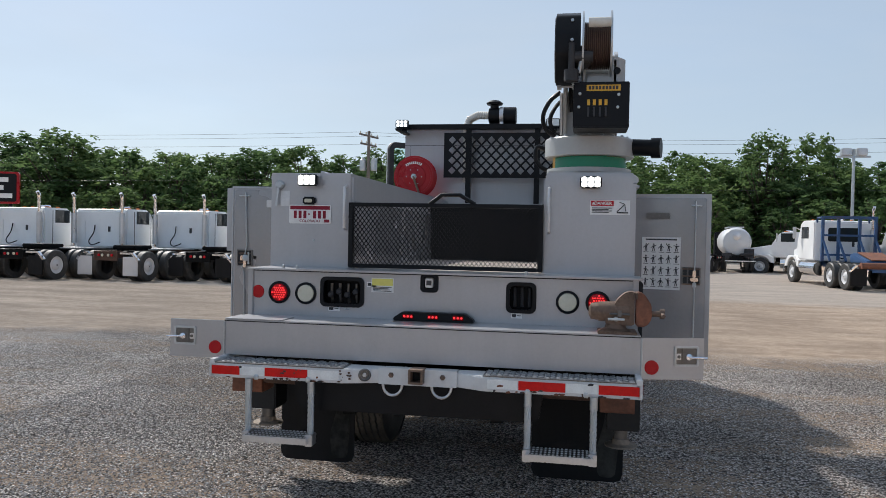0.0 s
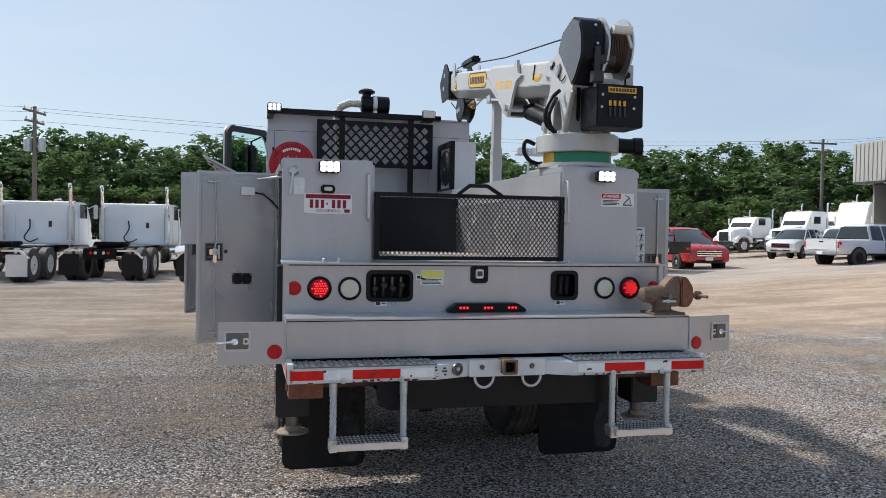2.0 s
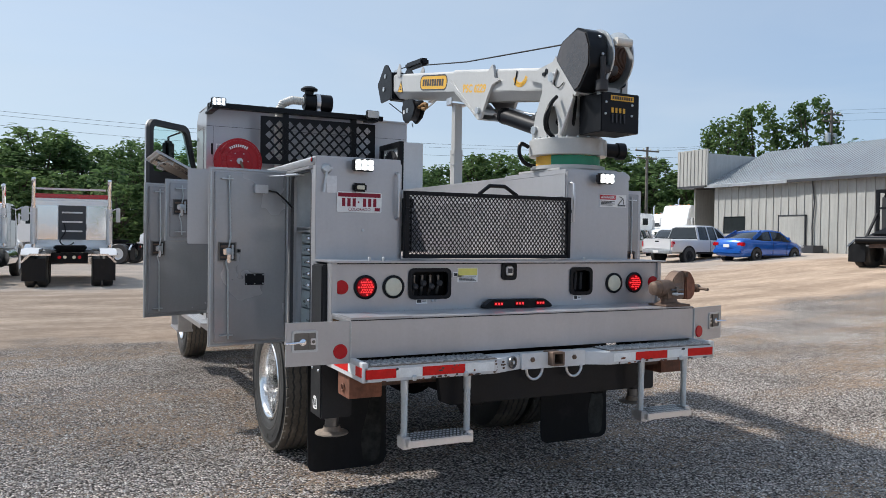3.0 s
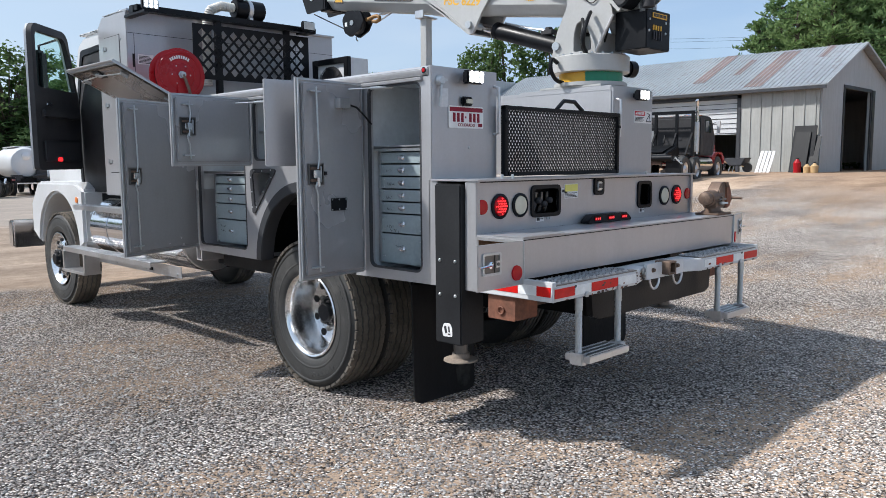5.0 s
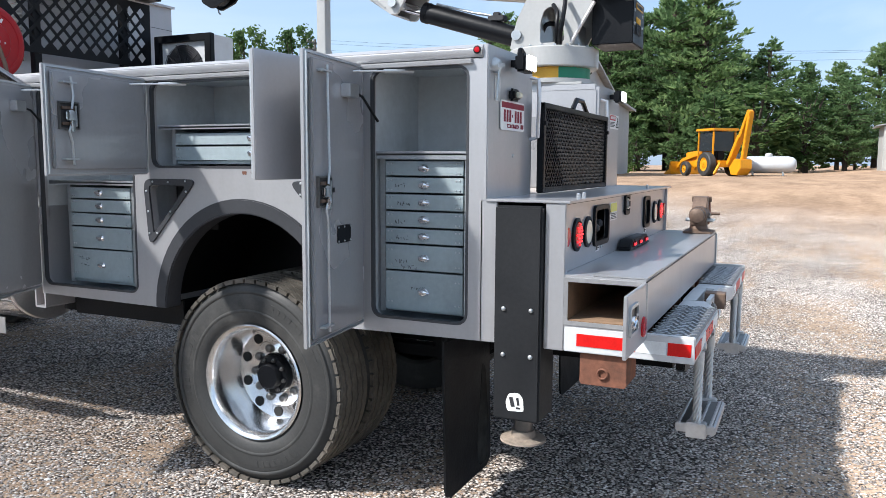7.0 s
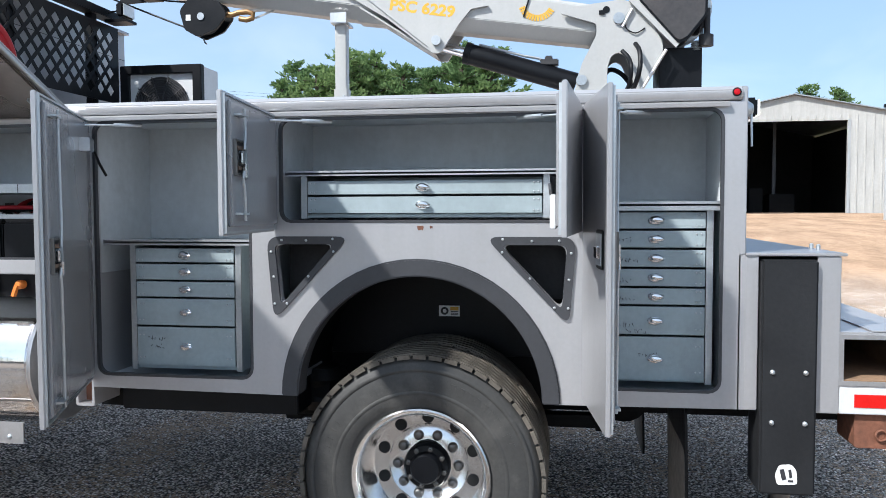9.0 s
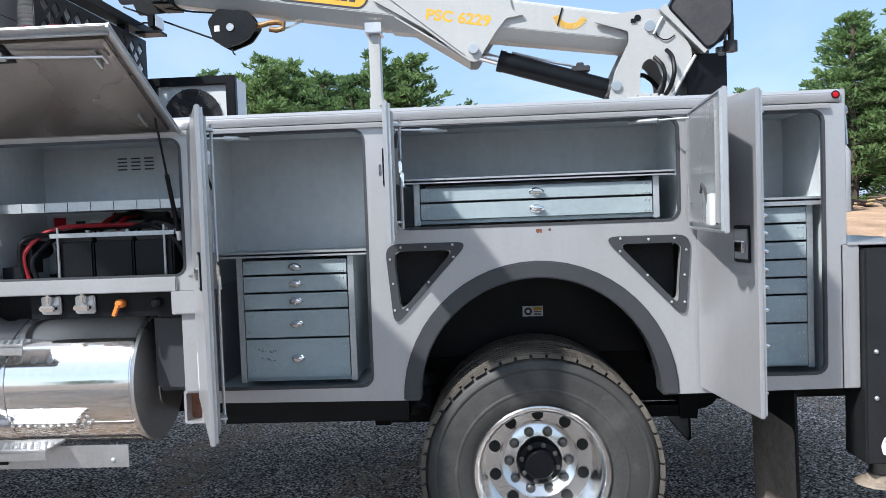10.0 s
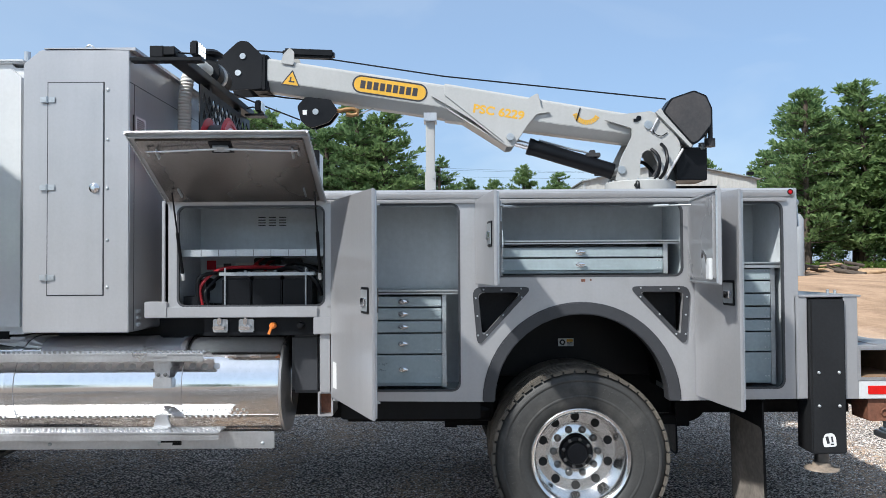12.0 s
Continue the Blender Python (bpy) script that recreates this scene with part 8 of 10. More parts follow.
# ---- trees ----
def leaf_cards(centres, radii, count, size, rng, flat=1.0, long=1.0):
    """Folded leaf sprays scattered through clumps; returns vertices and faces."""
    n = len(centres)
    core = count // 6
    who = rng.integers(0, n, count)
    d = rng.normal(size=(count, 3))
    d /= np.linalg.norm(d, axis=1)[:, None]
    rad = radii[who] * rng.uniform(0.35, 1.0, count) ** 0.5
    p = centres[who] + d * rad[:, None] * np.array([1, 1, flat])
    nrm = d + rng.normal(scale=0.6, size=(count, 3)) + np.array([0, 0, 0.4])
    nrm /= np.linalg.norm(nrm, axis=1)[:, None]
    t = np.cross(nrm, rng.normal(size=(count, 3)))
    t /= np.linalg.norm(t, axis=1)[:, None]
    b = np.cross(nrm, t)
    s = size * rng.uniform(0.6, 1.35, count)[:, None]
    # broad inner sprays close the crown
    s[:core] *= 2.0
    p[:core] = centres[who[:core]] * np.array([0.86, 0.86, 0.97]) + (p[:core] - centres[who[:core]]) * 0.55
    quad = np.stack([p - t * s * long, p + b * s * 0.55 + nrm * s * 0.2, p + t * s * long, p - b * s * 0.55 + nrm * s * 0.2], 1)
    faces = np.arange(count * 4).reshape(-1, 4)
    tri = np.concatenate([faces[:, [0, 1, 2]], faces[:, [0, 2, 3]]])
    return quad.reshape(-1, 3), tri


def needle_tufts(centres, radii, ways, count, rng):
    """Brush-like tufts of narrow needle sprays that point up and outward; returns vertices and faces."""
    n = len(centres)
    who = np.repeat(np.arange(n), count)
    m = n * count
    d = ways[who] + rng.normal(scale=0.55, size=(m, 3))
    d /= np.linalg.norm(d, axis=1)[:, None]
    w = np.cross(d, rng.normal(size=(m, 3)))
    w /= np.linalg.norm(w, axis=1)[:, None]
    ln = (radii[who] * rng.uniform(0.8, 1.5, m))[:, None]
    wd = ln * rng.uniform(0.15, 0.27, m)[:, None]
    p = centres[who] + rng.normal(scale=0.05, size=(m, 3))
    quad = np.stack([p - d * ln * 0.25, p + w * wd + d * ln * 0.35, p + d * ln, p - w * wd + d * ln * 0.35], 1)
    return quad.reshape(-1, 3), np.arange(m * 4).reshape(-1, 4)


def crown_mesh(name, verts, faces, material):
    me = bpy.data.meshes.new(name)
    me.from_pydata(verts.tolist(), [], faces.tolist())
    me.materials.append(M[material])
    return me


def make_tree(seed, pine, sprays=3400, leaf=0.138):
    """A tree 10 m high at the origin: tapered trunk, limbs, crown of leaf sprays."""
    rng = np.random.default_rng(seed)
    t = thing("tree", (0, 0, 0), "tall dark green pine in the tree belt" if pine else "leafy green broadleaf tree in the tree belt", "tree", "trees round the yard")
    b = B()
    if pine:
        b.pipe([(0, 0, -0.2), (0.05, 0.02, 3), (0.0, 0.08, 6), (0.03, 0.0, 9.4)], 0.10, 7)
        b.cyl((0, 0, -0.2), (0.03, 0.02, 4.5), 0.17, 8, 0.11)
    else:
        b.cyl((0, 0, -0.2), (0.1, 0.05, 4.0), 0.19, 8, 0.12)
    cs, rs, ways = [], [], []
    if pine:
        z = rng.uniform(0.7, 1.1)
        while z < 9.85:
            f = z / 10
            reach = 2.55 * (1 - f) ** 0.62 * min(1.0, 0.55 + 1.6 * f) + 0.16
            for k in range(int(rng.integers(4, 7))):
                a = rng.uniform(0, 6.283)
                ln = reach * rng.uniform(0.62, 1.18)
                lift = ln * rng.uniform(0.02, 0.30)
                tip = np.array([ln * math.cos(a), ln * math.sin(a), lift])
                if ln > 0.7:
                    b.cyl((0.02, 0.02, z), Vector((tip[0] * 0.92, tip[1] * 0.92, z + lift * 0.8)), 0.035, 4, 0.010)
                for u in np.arange(0.30, 1.01, 0.26 / max(ln, 0.26)):
                    side = np.array([-math.sin(a), math.cos(a), 0.0])
                    for off in (-0.5, 0.0, 0.5):
                        w_ = off * ln * 0.42 * (1.1 - 0.7 * u) * rng.uniform(0.5, 1.2)
                        c = tip * u + side * w_ + np.array([0.0, 0.0, z + 0.12 * u * u * ln + rng.uniform(-0.06, 0.10)])
                        cs.append(c)
                        rs.append(rng.uniform(0.13, 0.24))
                        ways.append(np.array([math.cos(a) * 0.55, math.sin(a) * 0.55, 0.85]) + side * off * 0.6)
            z += rng.uniform(0.24, 0.44) * (1.15 - 0.4 * f)
        v, f = needle_tufts(np.array(cs), np.array(rs), np.array(ways), 5, rng)
    else:
        lobes = [(rng.uniform(0, 6.283), rng.uniform(0.35, 0.95), rng.uniform(0.5, 1.0)) for i in range(9)]
        for i in range(230):
            f = rng.uniform(0.0, 1.0)
            z = 0.9 + 8.4 * f
            rmax = 2.6 * math.sin(math.pi * min(1.0, 0.25 + 0.68 * f)) ** 0.7 + 0.25
            a = rng.uniform(0, 6.283)
            bulge = max(0.72, max(h * math.exp(-((f - q) / 0.16) ** 2) * max(0.0, math.cos(a - o)) * 1.25 for o, q, h in lobes))
            r = rmax * bulge * rng.uniform(0.25, 1.0) ** 0.55
            c = (r * math.cos(a), r * math.sin(a), z + rng.uniform(-0.3, 0.5))
            cs.append(c)
            rs.append(rng.uniform(0.18, 0.52))
            if i % 6 == 0:
                b.cyl((0.05, 0.03, max(0.8, z * 0.5)), c, 0.06, 5, 0.015)
        v, f = leaf_cards(np.array(cs), np.array(rs), sprays, leaf, rng, 0.85, 0.95)
    part("trunk", b, "bark", t, "brown trunk and limbs")
    ob = new("crown", crown_mesh("crown", v, f, "needle" if pine else "leaf"))
    ob.parent = t
    tagged(ob, "dense crown of small leaves" if not pine else "ragged crown of needle sprays")
    ORG[ob] = Vector((0, 0, 0))
    return t


broad = [make_tree(100 + i, False) for i in range(6)]
pines = [make_tree(200 + i, True) for i in range(5)]
young = [make_tree(300 + i, False, 1300, 0.21) for i in range(4)]
tree_rng = random.Random(11)
used = set()


def plant(x, y, h, pine, wide=1.0):
    if 40 < x < 62 and -20 < y < -3:        # the shed stands here
        return
    src = tree_rng.choice(pines if pine else young if h < 9.3 else broad)
    s = (h - rise(x, y)) / 10.9
    w = s * wide * tree_rng.uniform(0.9, 1.15)
    place = (x, y, rise(x, y) - 0.05), Euler((0, 0, tree_rng.uniform(0, 6.28)))
    m = Matrix.LocRotScale(*place, (w, w, s))
    if src in used:
        k = src.matrix_basis.to_scale()
        copy_thing(src, Matrix.LocRotScale(*place, (w / k.x, w / k.y, s / k.z)))
    else:
        used.add(src)
        src.matrix_basis = m


def belt(az0, az1, dist, h0, h1, step, pine, cx=-2.0, cy=0.0, jitter=3.0, mixed=0.0):
    """A row of trees along an arc seen from the yard; azimuth in degrees from +y towards +x."""
    n = max(1, int(radians(az1 - az0) * dist / step))
    for i in range(n + 1):
        f = i / n
        a = radians(az0 + (az1 - az0) * f + tree_rng.uniform(-0.4, 0.4))
        d = dist + tree_rng.uniform(-jitter, jitter)
        h = (h0 + (h1 - h0) * f) * tree_rng.uniform(0.86, 1.07)
        plant(cx + d * math.sin(a), cy + d * math.cos(a), h, pine if tree_rng.random() >= mixed else not pine, tree_rng.uniform(1.5, 2.1) if not pine else 1.4)


# belt behind the tractors, then round by the shop, then the pines to the east
belt(-46, 60, 78, 11.6, 11.6, 4.4, False)
belt(-46, 60, 84, 12.4, 12.2, 5.0, False)
belt(-46, 60, 73, 9.0, 8.8, 3.6, False)
belt(-46, 60, 68, 6.2, 6.2, 3.2, False, jitter=1.5)
for x, y, h in ((54.0, 47.0, 15.8), (58.0, 44.5, 16.4), (51.0, 48.0, 14.0), (17, 71, 13.2), (22, 74, 13.8)):
    plant(x, y, h, False, 1.15)
belt(60, 68, 74, 8.5, 9.0, 3.4, True, mixed=0.4)
belt(68, 83, 76, 18.4, 19.4, 2.6, True, mixed=0.06)
belt(69, 83, 83, 20.0, 21.0, 3.0, True)
belt(83, 114, 78, 13.2, 13.4, 3.0, True, mixed=0.12)
belt(84, 104, 62, 9.5, 10.2, 2.8, False, jitter=2.0, mixed=0.35)
belt(114, 127, 60, 16.0, 16.6, 3.0, True, mixed=0.06)
belt(114, 127, 66, 17.2, 17.6, 3.2, True, mixed=0.06)
belt(64, 127, 70, 5.0, 5.5, 3.4, False, jitter=1.5)
belt(95, 99, 66, 9.0, 9.4, 2.2, True, jitter=1.0)
belt(108, 128, 57.5, 3.2, 3.6, 2.4, False, jitter=1.0)
# the country goes on behind the camera
belt(150, 300, 95, 11.0, 11.0, 16.0, False)


def scrub():
    """Weeds along the foot of the trees."""
    rng = np.random.default_rng(3)
    n = 240
    az = np.radians(np.where(rng.random(n) < 0.6, rng.uniform(62, 78, n), rng.uniform(114, 126, n)))
    d = rng.uniform(60, 67, n)
    x, y = -2 + d * np.sin(az), d * np.cos(az)
    z = np.array([rise(a, c) for a, c in zip(x, y)])
    cs = np.stack([x, y, z + 0.25], 1)
    v, f = leaf_cards(cs, rng.uniform(0.5, 1.1, n), 14000, 0.075, rng, 0.5)
    tagged(new("weeds", crown_mesh("weeds", v, f, "weed")), "low green weeds at the foot of the trees", "weeds", kind="stuff")


scrub()


# ---- vehicles in the distance, built facing +y with the rear at y = 0 ----
def far_wheel(parent, x, y, r, out, rim="alu", wd=0.24, dual=False):
    w = part("wheel", B().lathe([(r * 0.58, 0), (r * 0.56, 0.012), (r * 0.36, -0.03), (r * 0.22, 0.02), (0.03, 0.03)], (x + out * (wd / 2 - 0.03), y, r), (out, 0, 0), 20, closed=False), rim, parent)
    part("tyre", B().lathe([(r * 0.58, -wd / 2), (r * 0.93, -wd / 2), (r, -wd * 0.36), (r, wd * 0.36), (r * 0.93, wd / 2), (r * 0.58, wd / 2)], (x, y, r), (out, 0, 0), 26, closed=False), "rubber", w)
    if dual:
        part("tyre", B().lathe([(r * 0.58, -wd / 2), (r * 0.93, -wd / 2), (r, -wd * 0.36), (r, wd * 0.36), (r * 0.93, wd / 2), (r * 0.58, wd / 2)], (x - out * (wd + 0.05), y, r), (out, 0, 0), 26, closed=False), "rubber", w)


def tractor(label, cab="fleetwhite", frame_mat="chassis", flaps="flap", rim="white", length=7.5, roof=2.52, stacks=2, rack=None, roof_red=False, chrome_back=False, fender=None, day_cab=False, hood_mat=None):
    t = thing("semi_tractor", (0, 0, 0), label, "truck", "tractors parked in the yard")
    o = length - 6.6
    for s in (-1, 1):
        part("frame_rail", B().box(s * 0.36, s * 0.46, 0.0, length - 0.3, 0.78, 1.02), frame_mat, t)
        for y in (0.75, 2.05):
            far_wheel(t, s * 1.03, y, 0.51, s, rim, 0.27, True)
        far_wheel(t, s * 1.02, length - 1.0, 0.51, s, rim, 0.28)
        part("mudflap", B().box(s * 0.62, s * 1.22, 0.08, 0.10, 0.20, 0.84), flaps, t, bev=0.01)
        part("flap_hanger", B().prism([(s * 0.46, 0.98), (s * 1.02, 0.98), (s * 1.26, 0.74), (s * 1.22, 0.70), (s * 1.0, 0.92), (s * 0.46, 0.92)], 'y', 0.06, 0.16), "poly", t, "bright angled flap hanger")
        part("deck_wing", B().prism([(0.35, 1.03), (2.4, 1.03), (2.5, 1.00), (0.25, 1.00)], 'x', s * 0.46, s * 0.62), "chassis", t)
        part("tail_lamp", B().lathe([(0.05, 0), (0.045, 0.02), (0.02, 0.025)], (s * 0.26, -0.01, 0.88), (0, -1, 0), 14), "redlens", t)
        part("reversing_lamp", B().lathe([(0.05, 0), (0.045, 0.02), (0.02, 0.025)], (s * 0.12, -0.01, 0.88), (0, -1, 0), 14), "cream", t)
        if fender:
            part("fender", B().prism([(0.1, 0.95), (0.35, 1.10), (2.5, 1.10), (2.7, 0.95), (2.68, 0.93), (2.48, 1.06), (0.36, 1.06), (0.12, 0.92)], 'x', s * 0.80, s * 1.25), fender, t)
        if stacks > (s < 0):
            st = part("exhaust_stack", B().pipe([(s * 1.10, 3.05 + o, 1.1), (s * 1.10, 3.05 + o, roof + 0.32), (s * 1.10, 3.03 + o, roof + 0.48), (s * 1.10, 2.95 + o, roof + 0.58)], 0.063, 14), "poly", t)
            part("heat_guard", B().cyl((s * 1.10, 3.05 + o, 1.2), (s * 1.10, 3.05 + o, 2.35), 0.095, 16), "alu", st)
        part("fuel_tank", B().cyl((s * 0.98, 3.0 + o, 0.72), (s * 0.98, 4.5 + o, 0.72), 0.30, 24), "poly", t)
        part("mirror", B().box(s * 1.34, s * 1.48, length - 1.95, length - 1.88, 1.95, 2.45), "white", t, bev=0.02)
        part("mirror_arm", B().cyl((s * 1.12, length - 1.9, 2.3), (s * 1.36, length - 1.92, 2.42), 0.018, 8), "chrome", t)
        part("door_window", B().box(s * 1.170, s * 1.184, length - 2.85, length - 2.1, 1.95, 2.45), "carglass", t, bev=0.01)
    part("tail_plate", B().box(-0.48, 0.48, 0.0, 0.03, 0.70, 1.0), frame_mat, t)
    part("fifth_wheel", B().prism([(-0.45, 0.85), (0.45, 0.85), (0.42, 1.85), (-0.42, 1.85)], 'z', 1.08, 1.20).box(-0.42, 0.42, 1.0, 1.7, 1.0, 1.08), "chassis", t, bev=0.03)
    c = part("cab", B().prism([(3.2 + o, 1.05), (length - 1.75, 1.05), (length - 1.6, 1.75), (length - 2.0, roof - 0.12), (length - 2.2, roof), (3.3 + o, roof), (3.2 + o, roof - 0.06)], 'x', -1.18, 1.18), cab, t, "boxy cab with flat sleeper back", bev=0.05)
    part("hood", B().prism([(length - 1.8, 0.75), (length - 0.25, 0.72), (length - 0.18, 1.35), (length - 0.3, 1.55), (length - 1.7, 1.78)], 'x', -0.78, 0.78), hood_mat or cab, t, bev=0.08)
    for s in (-1, 1):
        ring = [(length - 1.78, 0.7), (length - 1.78, 1.0), (length - 1.45, 1.2), (length - 0.55, 1.2), (length - 0.22, 0.95), (length - 0.22, 0.7)] + [(length - 1.0 + 0.58 * math.cos(radians(a)), 0.55 + 0.58 * math.sin(radians(a))) for a in range(16, 165, 12)]
        part("front_fender", B().prism(ring, 'x', s * 1.16, s * 0.76), hood_mat or cab, t, bev=0.02)
    part("bumper", B().box(-1.15, 1.15, length - 0.18, length, 0.42, 0.78), "chrome", t, bev=0.03)
    gr = part("grille", B().mesh(plate(rrect(-0.46, 0.46, 0.82, 1.44, 0.05), [], 0.05), rear_plane(length - 0.20)), "chrome", t, "bright upright grille", bev=0.006)
    for i in range(9):
        part("bar", B().box(-0.40 + i * 0.1 - 0.012, -0.40 + i * 0.1 + 0.012, length - 0.176, length - 0.168, 0.86, 1.40), "ink", gr)
    for s in (-1, 1):
        part("head_lamp", B().box(s * 0.82, s * 1.06, length - 0.26, length - 0.20, 0.84, 1.00), "ledoff", t, bev=0.02)
    part("windscreen", B().prism([(length - 1.66, 1.80), (length - 1.63, 1.83), (length - 1.99, roof - 0.16), (length - 2.03, roof - 0.18)], 'x', -0.95, 0.95), "carglass", c)
    part("back_vent", B().box(0.35, 0.45, 3.185 + o, 3.20 + o, 1.65, 1.85), "ink", c)
    part("back_panel", B().box(-0.95, -0.70, 3.185 + o, 3.199 + o, 1.25, 2.05), "fleetwhite" if cab == "fleetwhite" else "alu", c, bev=0.01)
    cable([(-0.25, 3.18 + o, 1.9), (-0.2, 3.05 + o, 1.6), (-0.35, 2.98 + o, 1.3), (-0.15, 2.9 + o, 1.15), (0.05, 3.1 + o, 1.25)], 0.02, "black", t, "air_line")
    part("catwalk", B().box(-0.6, 0.6, 2.45, 3.15 + o, 1.03, 1.07), "alu", t)
    for x in (-0.8, -0.4, 0.0, 0.4, 0.8):
        part("roof_lamp", B().prism([(length - 2.4, roof), (length - 2.22, roof), (length - 2.26, roof + 0.06), (length - 2.36, roof + 0.06)], 'x', x - 0.035, x + 0.035), "orange", t)
    part("roof_horn", B().cyl((0.3, length - 2.7, roof + 0.06), (0.3, length - 2.2, roof + 0.08), 0.035, 10, 0.06), "chrome", t)
    part("door_seam", B().box(1.1795, 1.184, length - 2.02, length - 2.00, 1.1, 2.4), "ink", c)
    part("sleeper_seam", B().box(1.1795, 1.184, length - 2.98, length - 2.95, 1.1, roof - 0.1), "trim", c)
    if day_cab:
        part("rear_window", B().mesh(plate(rrect(-0.62, 0.62, 1.85, 2.42, 0.08), [], 0.012), rear_plane(3.192 + o)), "carglass", c, "wide rear window")
    if chrome_back:
        for s in (-1, 1):
            q = part("quilted_panel", B().box(s * 0.42, s * 1.06, 3.17 + o, 3.198 + o, 1.35, roof - 0.25), "poly", c)
            bb = B().bar((s * 0.42, 3.165 + o, 1.40), (s * 1.06, 3.165 + o, roof - 0.30), 0.02, 0.02).bar((s * 1.06, 3.165 + o, 1.40), (s * 0.42, 3.165 + o, roof - 0.30), 0.02, 0.02)
            part("panel_crease", bb, "poly", c)
        part("back_grille", B().box(-0.40, 0.40, 3.180 + o, 3.198 + o, 1.35, roof - 0.25), "trim", c, "dark grille behind the ladder")
        lad_ = part("back_ladder", B().box(-0.34, 0.34, 3.15 + o, 3.19 + o, 1.0, 1.06), "alu", c)
        for z in (1.3, 1.6, 1.9, 2.2):
            part("rung", B().box(-0.30, 0.30, 3.15 + o, 3.19 + o, z, z + 0.05), "alu", lad_)
    if roof_red:
        part("red_roof", B().box(-1.09, 1.09, 3.22 + o, length - 2.2, roof - 0.02, roof + 0.12), "redcar", c, "red roof band", bev=0.04)
        part("visor_bar", B().box(-1.05, 1.0, 3.5 + o, 3.56 + o, roof + 0.26, roof + 0.32), "white", c)
    if rack:
        yr = 2.70 + o
        hr = part("headache_rack", B().box(-1.12, 1.12, yr - 0.05, yr + 0.05, roof + 0.05, roof + 0.17), rack, t, "tall welded headache rack", bev=0.01)
        for x in (-1.05, -0.42, 0.42, 1.05):
            part("post", B().box(x - 0.05, x + 0.05, yr - 0.05, yr + 0.05, 1.03, roof + 0.05), rack, hr)
            part("brace", B().bar((x, yr - 0.05, 1.9), (x, yr - 0.75, 1.06), 0.07, 0.07), rack, hr)
        for z in (1.30, 2.1):
            part("rail", B().box(-1.05, 1.05, yr - 0.035, yr + 0.035, z - 0.04, z + 0.04), rack, hr)
        for x in (-1.05, 1.05):
            part("side_hoop", B().pipe([(x, yr, roof + 0.1), (x, yr + 0.5, roof + 0.1), (x, yr + 0.55, roof), (x, yr + 0.55, 1.2)], 0.04, 8), rack, hr)
        part("winch_bed", B().prism([(0.0, 0.78), (0.15, 1.12), (1.3, 1.40), (1.5, 1.36), (1.5, 1.03), (0.6, 1.03)], 'x', -0.62, 0.62), rack, t, bev=0.03)
        part("bed_slide", B().bar((0, 0.12, 1.16), (0, 1.25, 1.43), 0.9, 0.03), "rust" if rack == "bluesteel" else "chassis", t, "worn slide plate")
        part("tail_roller", B().cyl((-0.9, 0.0, 0.95), (0.9, 0.0, 0.95), 0.12, 16), "rust" if rack == "bluesteel" else "black", t)
    return t


def stand(t, x, y, az):
    """Places a vehicle with the middle of its rear at (x, y), heading az degrees from +y towards +x."""
    t.matrix_basis = Matrix.Translation((x, y, rise(x, y) + 0.0)) @ Matrix.Rotation(radians(-az), 4, 'Z')


wt = tractor("white sleeper tractor parked with its bare frame to the rear", flaps="flap")
stand(wt, -20.6, 17.8, 6)
for x, y, az in ((-17.7, 18.5, 7), (-11.85, 20.0, 7), (-5.8, 21.4, 7)):
    copy_thing(wt, Matrix.Translation((x, y, rise(x, y))) @ Matrix.Rotation(radians(-az), 4, 'Z'))
w2 = tractor("white sleeper tractor with white mudflaps", flaps="white", frame_mat="wirerope")
stand(w2, -14.8, 19.3, 7)
for x, y, az in ((-8.8, 20.6, 7),):
    copy_thing(w2, Matrix.Translation((x, y, rise(x, y))) @ Matrix.Rotation(radians(-az), 4, 'Z'))
stand(tractor("white and red tractor with quilted chrome back", roof_red=True, chrome_back=True, fender="white", roof=2.7, length=6.6), -2.35, 20.9, 2)
for x, y, az in ((1.2, 38.7, -62), (8.3, 41.0, -62)):
    copy_thing(wt, Matrix.Translation((x, y, rise(x, y))) @ Matrix.Rotation(radians(-az), 4, 'Z'))
stand(tractor("white tractor with a blue steel rack and blue bed", frame_mat="bluesteel", rack="bluesteel", rim="white", roof=2.72, stacks=1, length=6.9, day_cab=True), 11.9, 27.0, -7)
stand(tractor("black winch tractor with a red tail frame", cab="interior", frame_mat="wirerope", rack="black", rim="alu", roof=2.6, stacks=1, length=5.6, hood_mat="redcar"), 22.1, 13.0, 82)
copy_thing(wt, Matrix.Translation((38.6, 45.6, rise(38.6, 45.6))) @ Matrix.Rotation(radians(-262), 4, 'Z'))
high = tractor("white conventional tractor with bright grille beside the shop", roof=2.8)
stand(high, 41.0, 43.0, 262)
copy_thing(high, Matrix.Translation((43.6, 42.2, rise(43.6, 42.2))) @ Matrix.Rotation(radians(-262), 4, 'Z'))
stand(tractor("white sleeper tractor with a tall roof beside the shop", roof=3.35, length=8.0), 43.2, 39.8, 262)


